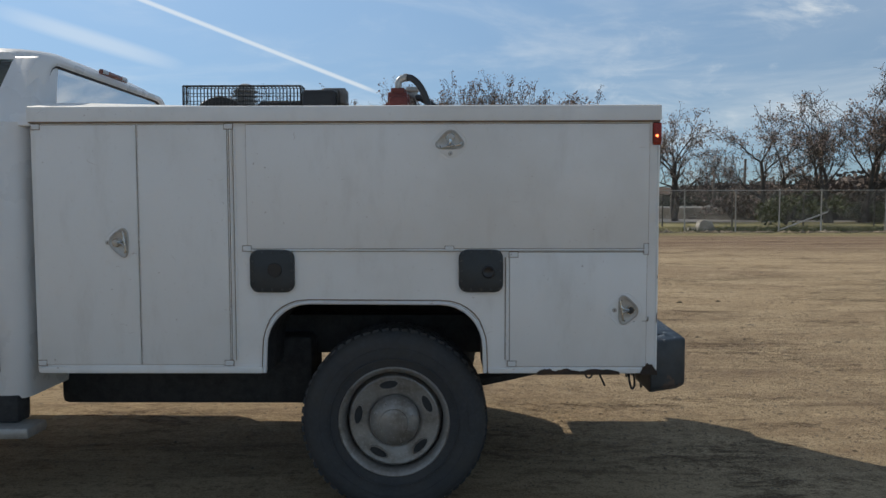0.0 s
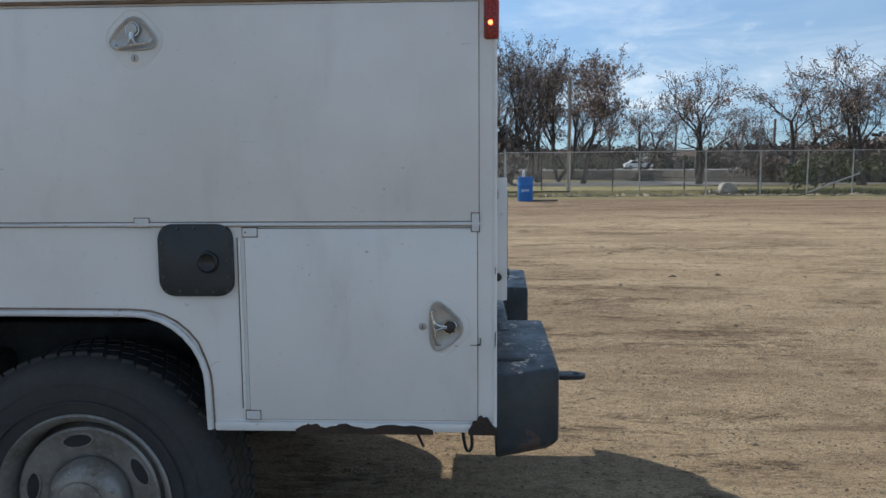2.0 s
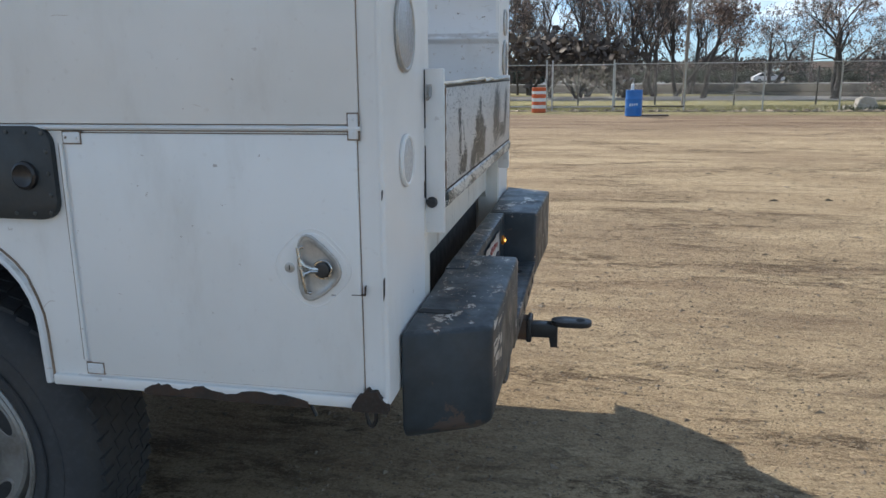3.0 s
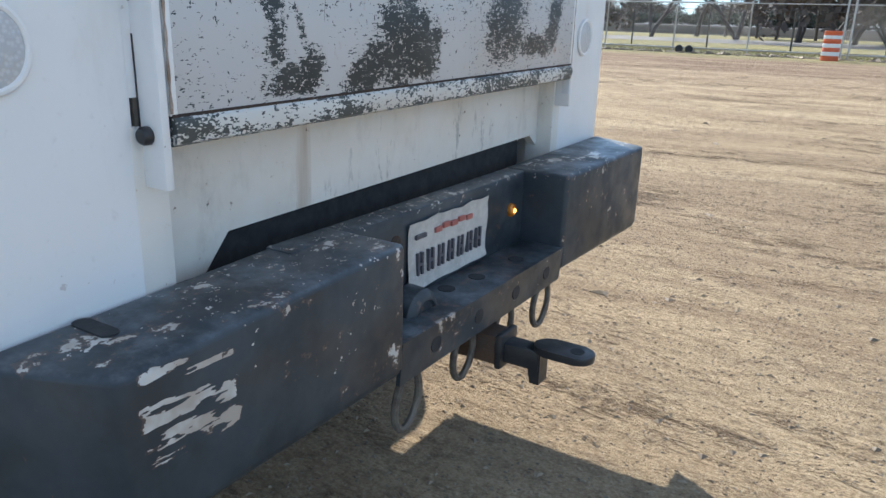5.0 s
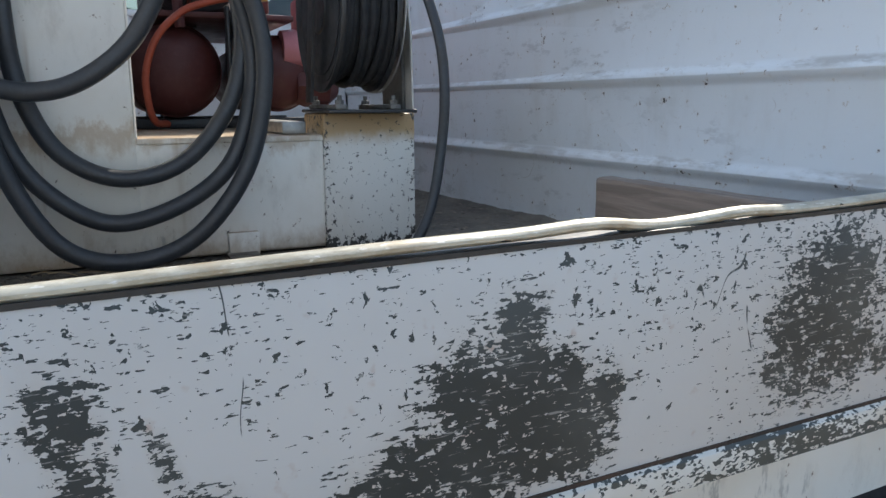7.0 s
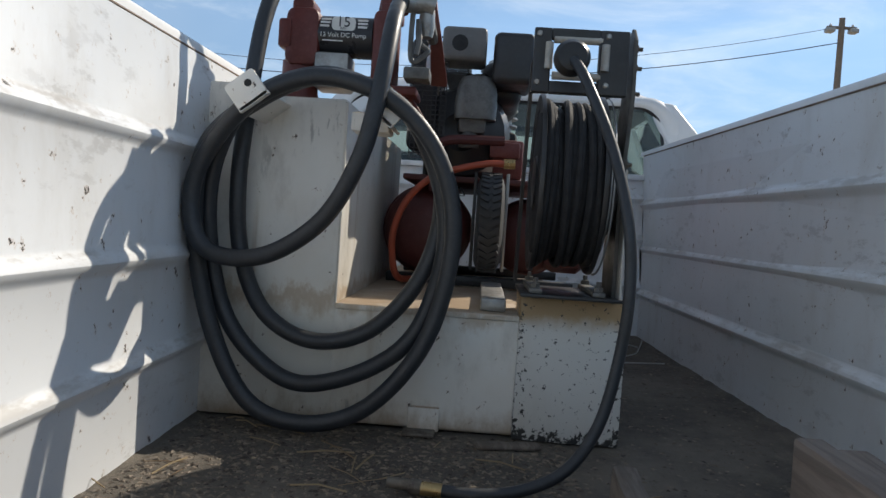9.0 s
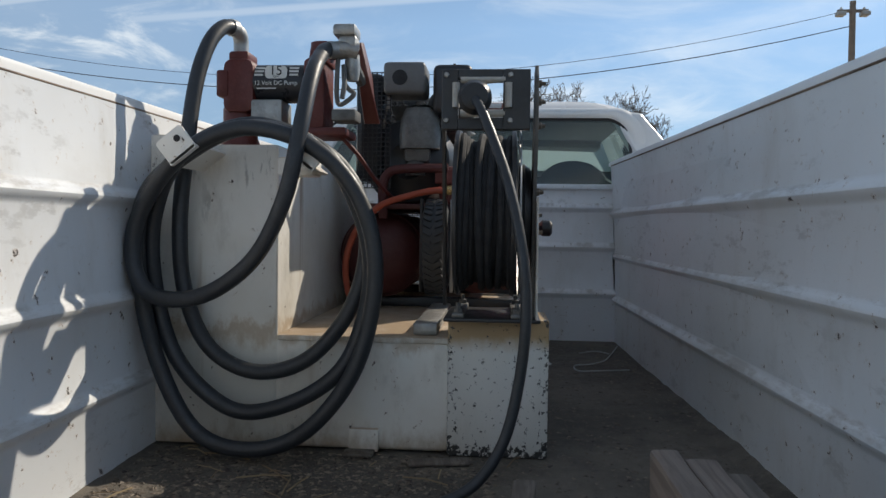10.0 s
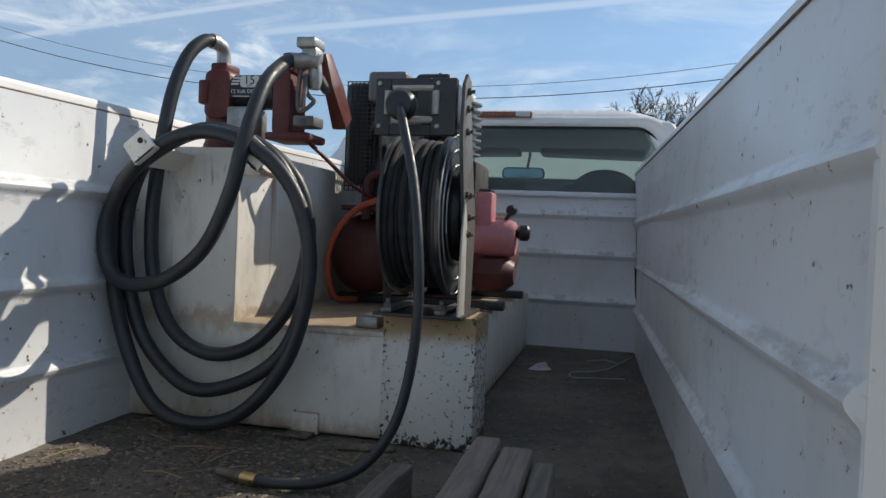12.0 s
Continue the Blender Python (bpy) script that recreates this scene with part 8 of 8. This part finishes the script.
plant(pine, [(on_sight(33.3, 62), 62, 1.0, 0), (on_sight(37.7, 64), 64, 1.02, 120), (on_sight(44, 60), 60, 0.95, 220), (-9.6, 80, 0.72, 40), (-12.2, 84, 0.66, 160), (-6.6, 82, 0.70, 290), (-15.5, 86, 0.70, 80)])


def bush(label, seed, mat, n=1300, name="bush"):
    rng = np.random.default_rng(seed)
    t = thing(name, label, "bush", (0, 0, 0))
    v, f = [], []
    for _ in range(11):
        c = (rng.normal() * 0.9, rng.normal() * 0.6, rng.uniform(0.4, 1.3))
        nv, nf = clumps(rng, c, 0.75, n // 11, 0.12, (1, 1, 0.8))
        k = len(v)
        v += nv
        f += [tuple(x + k for x in face) for face in nf]
    raw_mesh("foliage", v, f, mat, t)
    segs = []
    for _ in range(9):
        a, h = rng.uniform(0, 6.28), rng.uniform(0.8, 1.7)
        segs.append((np.array([0, 0, 0.0]), np.array([math.cos(a) * 0.8, math.sin(a) * 0.5, h]), 0.03, 0.01, 1))
    limb_mesh(segs, "stem_cluster", BARK, t)
    return t


green = bush("rounded green shrub behind the fence", 3, LEAF_GREEN)
plant(green, [(on_sight(23.2, 46), 46.5, 1.2, 0), (on_sight(33, 50), 50, 1.1, 60), (on_sight(37, 48), 48, 1.2, 140), (on_sight(30.5, 51), 51, 0.9, 100)])
dark = bush("dark dense shrub in the roadside thicket", 9, LEAF_DARK, 1900)
rng = random.Random(14)
spots = []
for k in range(64):
    spots.append((-70 + 3.1 * k + rng.uniform(-0.8, 0.8), 138 + rng.uniform(-0.5, 2), rng.uniform(1.3, 1.9), rng.uniform(0, 360)))
for k in range(10):
    spots.append((on_sight(29.5 + 2.2 * k, 52), 52 + rng.uniform(0, 3), rng.uniform(0.8, 1.2), rng.uniform(0, 360)))
plant(dark, spots)
brown = bush("dry brown thicket of brush", 17, LEAF_BROWN, 1500)
spots = []
for k in range(34):
    spots.append((-70 + 6.0 * k + rng.uniform(-1.5, 1.5), 143 + rng.uniform(0, 10), rng.uniform(2.2, 3.6), rng.uniform(0, 360)))
for k in range(12):
    spots.append((on_sight(27.5 + 1.7 * k, 58), 58 + rng.uniform(0, 4), rng.uniform(1.7, 2.6), rng.uniform(0, 360)))
for k in range(4):
    spots.append((on_sight(19.5 + 2.0 * k, 62), 62 + rng.uniform(0, 4), rng.uniform(1.2, 1.6), rng.uniform(0, 360)))
spots += [(0.1, 60, 3.1, 10), (0.4, 64, 2.9, 110), (-26, 70, 2.0, 210), (-31, 72, 2.2, 20)]
plant(brown, spots)

# low houses and hazy hills far off
def house(x, y, w, d, h, turn=0):
    t = thing("house", "distant low stucco house with a brown roof", "house", (x, y, 0), group="distant houses")
    part("wall", box(x - w / 2, x + w / 2, y - d / 2, y + d / 2, 0, h), HOUSE_WALL, t)
    part("roof", prism([(y - d / 2 - 0.6, h), (y + d / 2 + 0.6, h), (y, h + 2.4)], "x", x - w / 2 - 0.6, x + w / 2 + 0.6), ROOF_TILE, t)
    for k in range(3):
        part("window", box(x - w / 2 + w * (k + 0.6) / 3.4, x - w / 2 + w * (k + 0.6) / 3.4 + 1.3, y - d / 2 - 0.06, y - d / 2 + 0.05, 1.0, 2.2), CAR_DARK, t)


for x, y, w in ((28, 190, 16), (58, 200, 20), (86, 195, 15), (6, 205, 14), (120, 190, 18), (-20, 200, 16), (150, 198, 18)):
    house(x, y, w, 9, 3.2 + (x % 3) * 0.5)
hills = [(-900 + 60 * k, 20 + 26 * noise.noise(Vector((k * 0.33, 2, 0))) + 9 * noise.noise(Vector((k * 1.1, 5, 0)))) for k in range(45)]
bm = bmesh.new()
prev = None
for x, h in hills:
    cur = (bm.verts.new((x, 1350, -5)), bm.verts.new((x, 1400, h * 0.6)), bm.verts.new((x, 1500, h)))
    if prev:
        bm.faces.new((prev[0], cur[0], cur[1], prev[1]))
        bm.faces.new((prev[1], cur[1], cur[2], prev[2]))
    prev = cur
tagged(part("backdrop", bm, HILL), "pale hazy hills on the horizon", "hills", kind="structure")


def far_car(x, y, mat, label):
    z = BANK_Z + 0.03
    t = thing("car", label, "car", (x, y, z))
    side = shift([(-2.2, 0.35), (2.2, 0.35), (2.25, 0.85), (1.2, 0.98), (0.5, 1.45), (-1.1, 1.48), (-1.8, 1.0), (-2.25, 0.9)], x, z)
    body = part("body", prism(side, "y", y - 0.85, y + 0.85, 0.05), mat, t)
    part("window", prism(shift([(-1.55, 1.0), (0.95, 1.0), (0.42, 1.38), (-1.05, 1.40)], x, z), "y", y - 0.87, y + 0.87), CAR_DARK, t)
    for dx in (-1.35, 1.35):
        for dy in (-0.8, 0.8):
            w = part("wheel", lathe([(0.0, -0.1), (0.30, -0.1), (0.33, 0.0), (0.30, 0.1), (0.0, 0.1)], (x + dx, y + dy, z + 0.33), "y", 16), TYRE, t)
            part("hub", lathe([(0.0, -0.11), (0.17, -0.105), (0.17, 0.105), (0.0, 0.11)], (x + dx, y + dy, z + 0.33), "y", 12), RIM, w)


far_car(on_sight(11.5, 122), 122, CAR_WHITE, "white car on the far highway")
far_car(on_sight(-1.2, 121), 121, CAR_WHITE, "white van-like car on the far highway")
far_car(on_sight(2.6, 126), 126, CAR_SILVER, "silver car on the far highway")

# lamp pole, wooden poles, power lines
lamp_pole = thing("lamp_post", "weathered wooden lamp post with a small flood lamp", "lamp post", (5.50, 38.6, 0))
part("pole", tube([(5.50, 38.6, -0.1), (5.53, 38.6, 3), (5.55, 38.6, 6.0)], [0.095, 0.085, 0.075], 10), POLE_WOOD, lamp_pole)
part("flood_lamp", box(5.48, 5.68, 38.36, 38.56, 5.80, 5.96, 0.03), GALV, lamp_pole)
part("lamp_glass", box(5.52, 5.64, 38.34, 38.365, 5.82, 5.93, 0.005), REFLECT, lamp_pole)
for x50, d, h in ((20.2, 66, 5.4), (13.9, 100, 7), (18.2, 84, 5.6)):
    px = on_sight(x50, d)
    t = thing("wooden_pole", "bare weathered wooden pole", "pole", (px, d, 0))
    part("pole", tube([(px, d, -0.1), (px + 0.1, d, h)], [0.15, 0.11], 8), POLE_WOOD, t)
sign = thing("road_sign", "orange diamond road-work sign on a thin post", "road sign", (0.9, 70, 0))
part("panel", prism(shift([(0.42, 0), (0, 0.42), (-0.42, 0), (0, -0.42)], 0.9, 1.5), "y", 69.98, 70.0), SIGN_ORANGE, sign)
part("post", tube([(0.9, 70.03, 0), (0.9, 70.03, 1.5)], 0.03, 6), GALV, sign)
# power line ahead of the truck
up = thing("utility_pole", "wooden utility pole with a crossarm lamp and wires", "utility pole", (-30, 18.1, 0))
part("pole", tube([(-30, 18.1, -0.1), (-30, 18.05, 10.9)], [0.17, 0.12], 10), POLE_WOOD, up)
part("crossarm", box(-30.06, -29.94, 17.45, 18.65, 10.45, 10.56, 0.01), POLE_WOOD, up)
for y in (17.55, 18.5):
    lp = part("street_lamp", box(-30.1, -29.75, y - 0.17, y + 0.17, 10.28, 10.46, 0.04), GALV, up)
    part("lamp_glass", box(-30.05, -29.80, y - 0.12, y + 0.12, 10.262, 10.29, 0.01), CLEAR_LENS, lp)
for k in range(3):
    part("insulator", lathe([(0.05, 0), (0.06, 0.05), (0.03, 0.1), (0, 0.11)], (-30, 17.6 + 0.45 * k, 10.56), "z", 10), REFLECT, up)
for low, k2, r in ((7.95, 0.0057, 0.012), (7.42, 0.0054, 0.020)):
    pts = [(-30 - 0.03 * k, 18.1 - 1.45 * k, low + k2 * (18.1 - 1.45 * k + 3.4) ** 2) for k in range(43)]
    part("power_line", tube(pts, r, 5), BLACK_PLASTIC, up)
far_pole = thing("utility_pole", "plain wooden utility pole carrying the wires", "utility pole", (-31.3, -42.8, 0))
part("pole", tube([(-31.3, -42.8, -0.1), (-31.3, -42.8, 17.0)], [0.2, 0.14], 10), POLE_WOOD, far_pole)
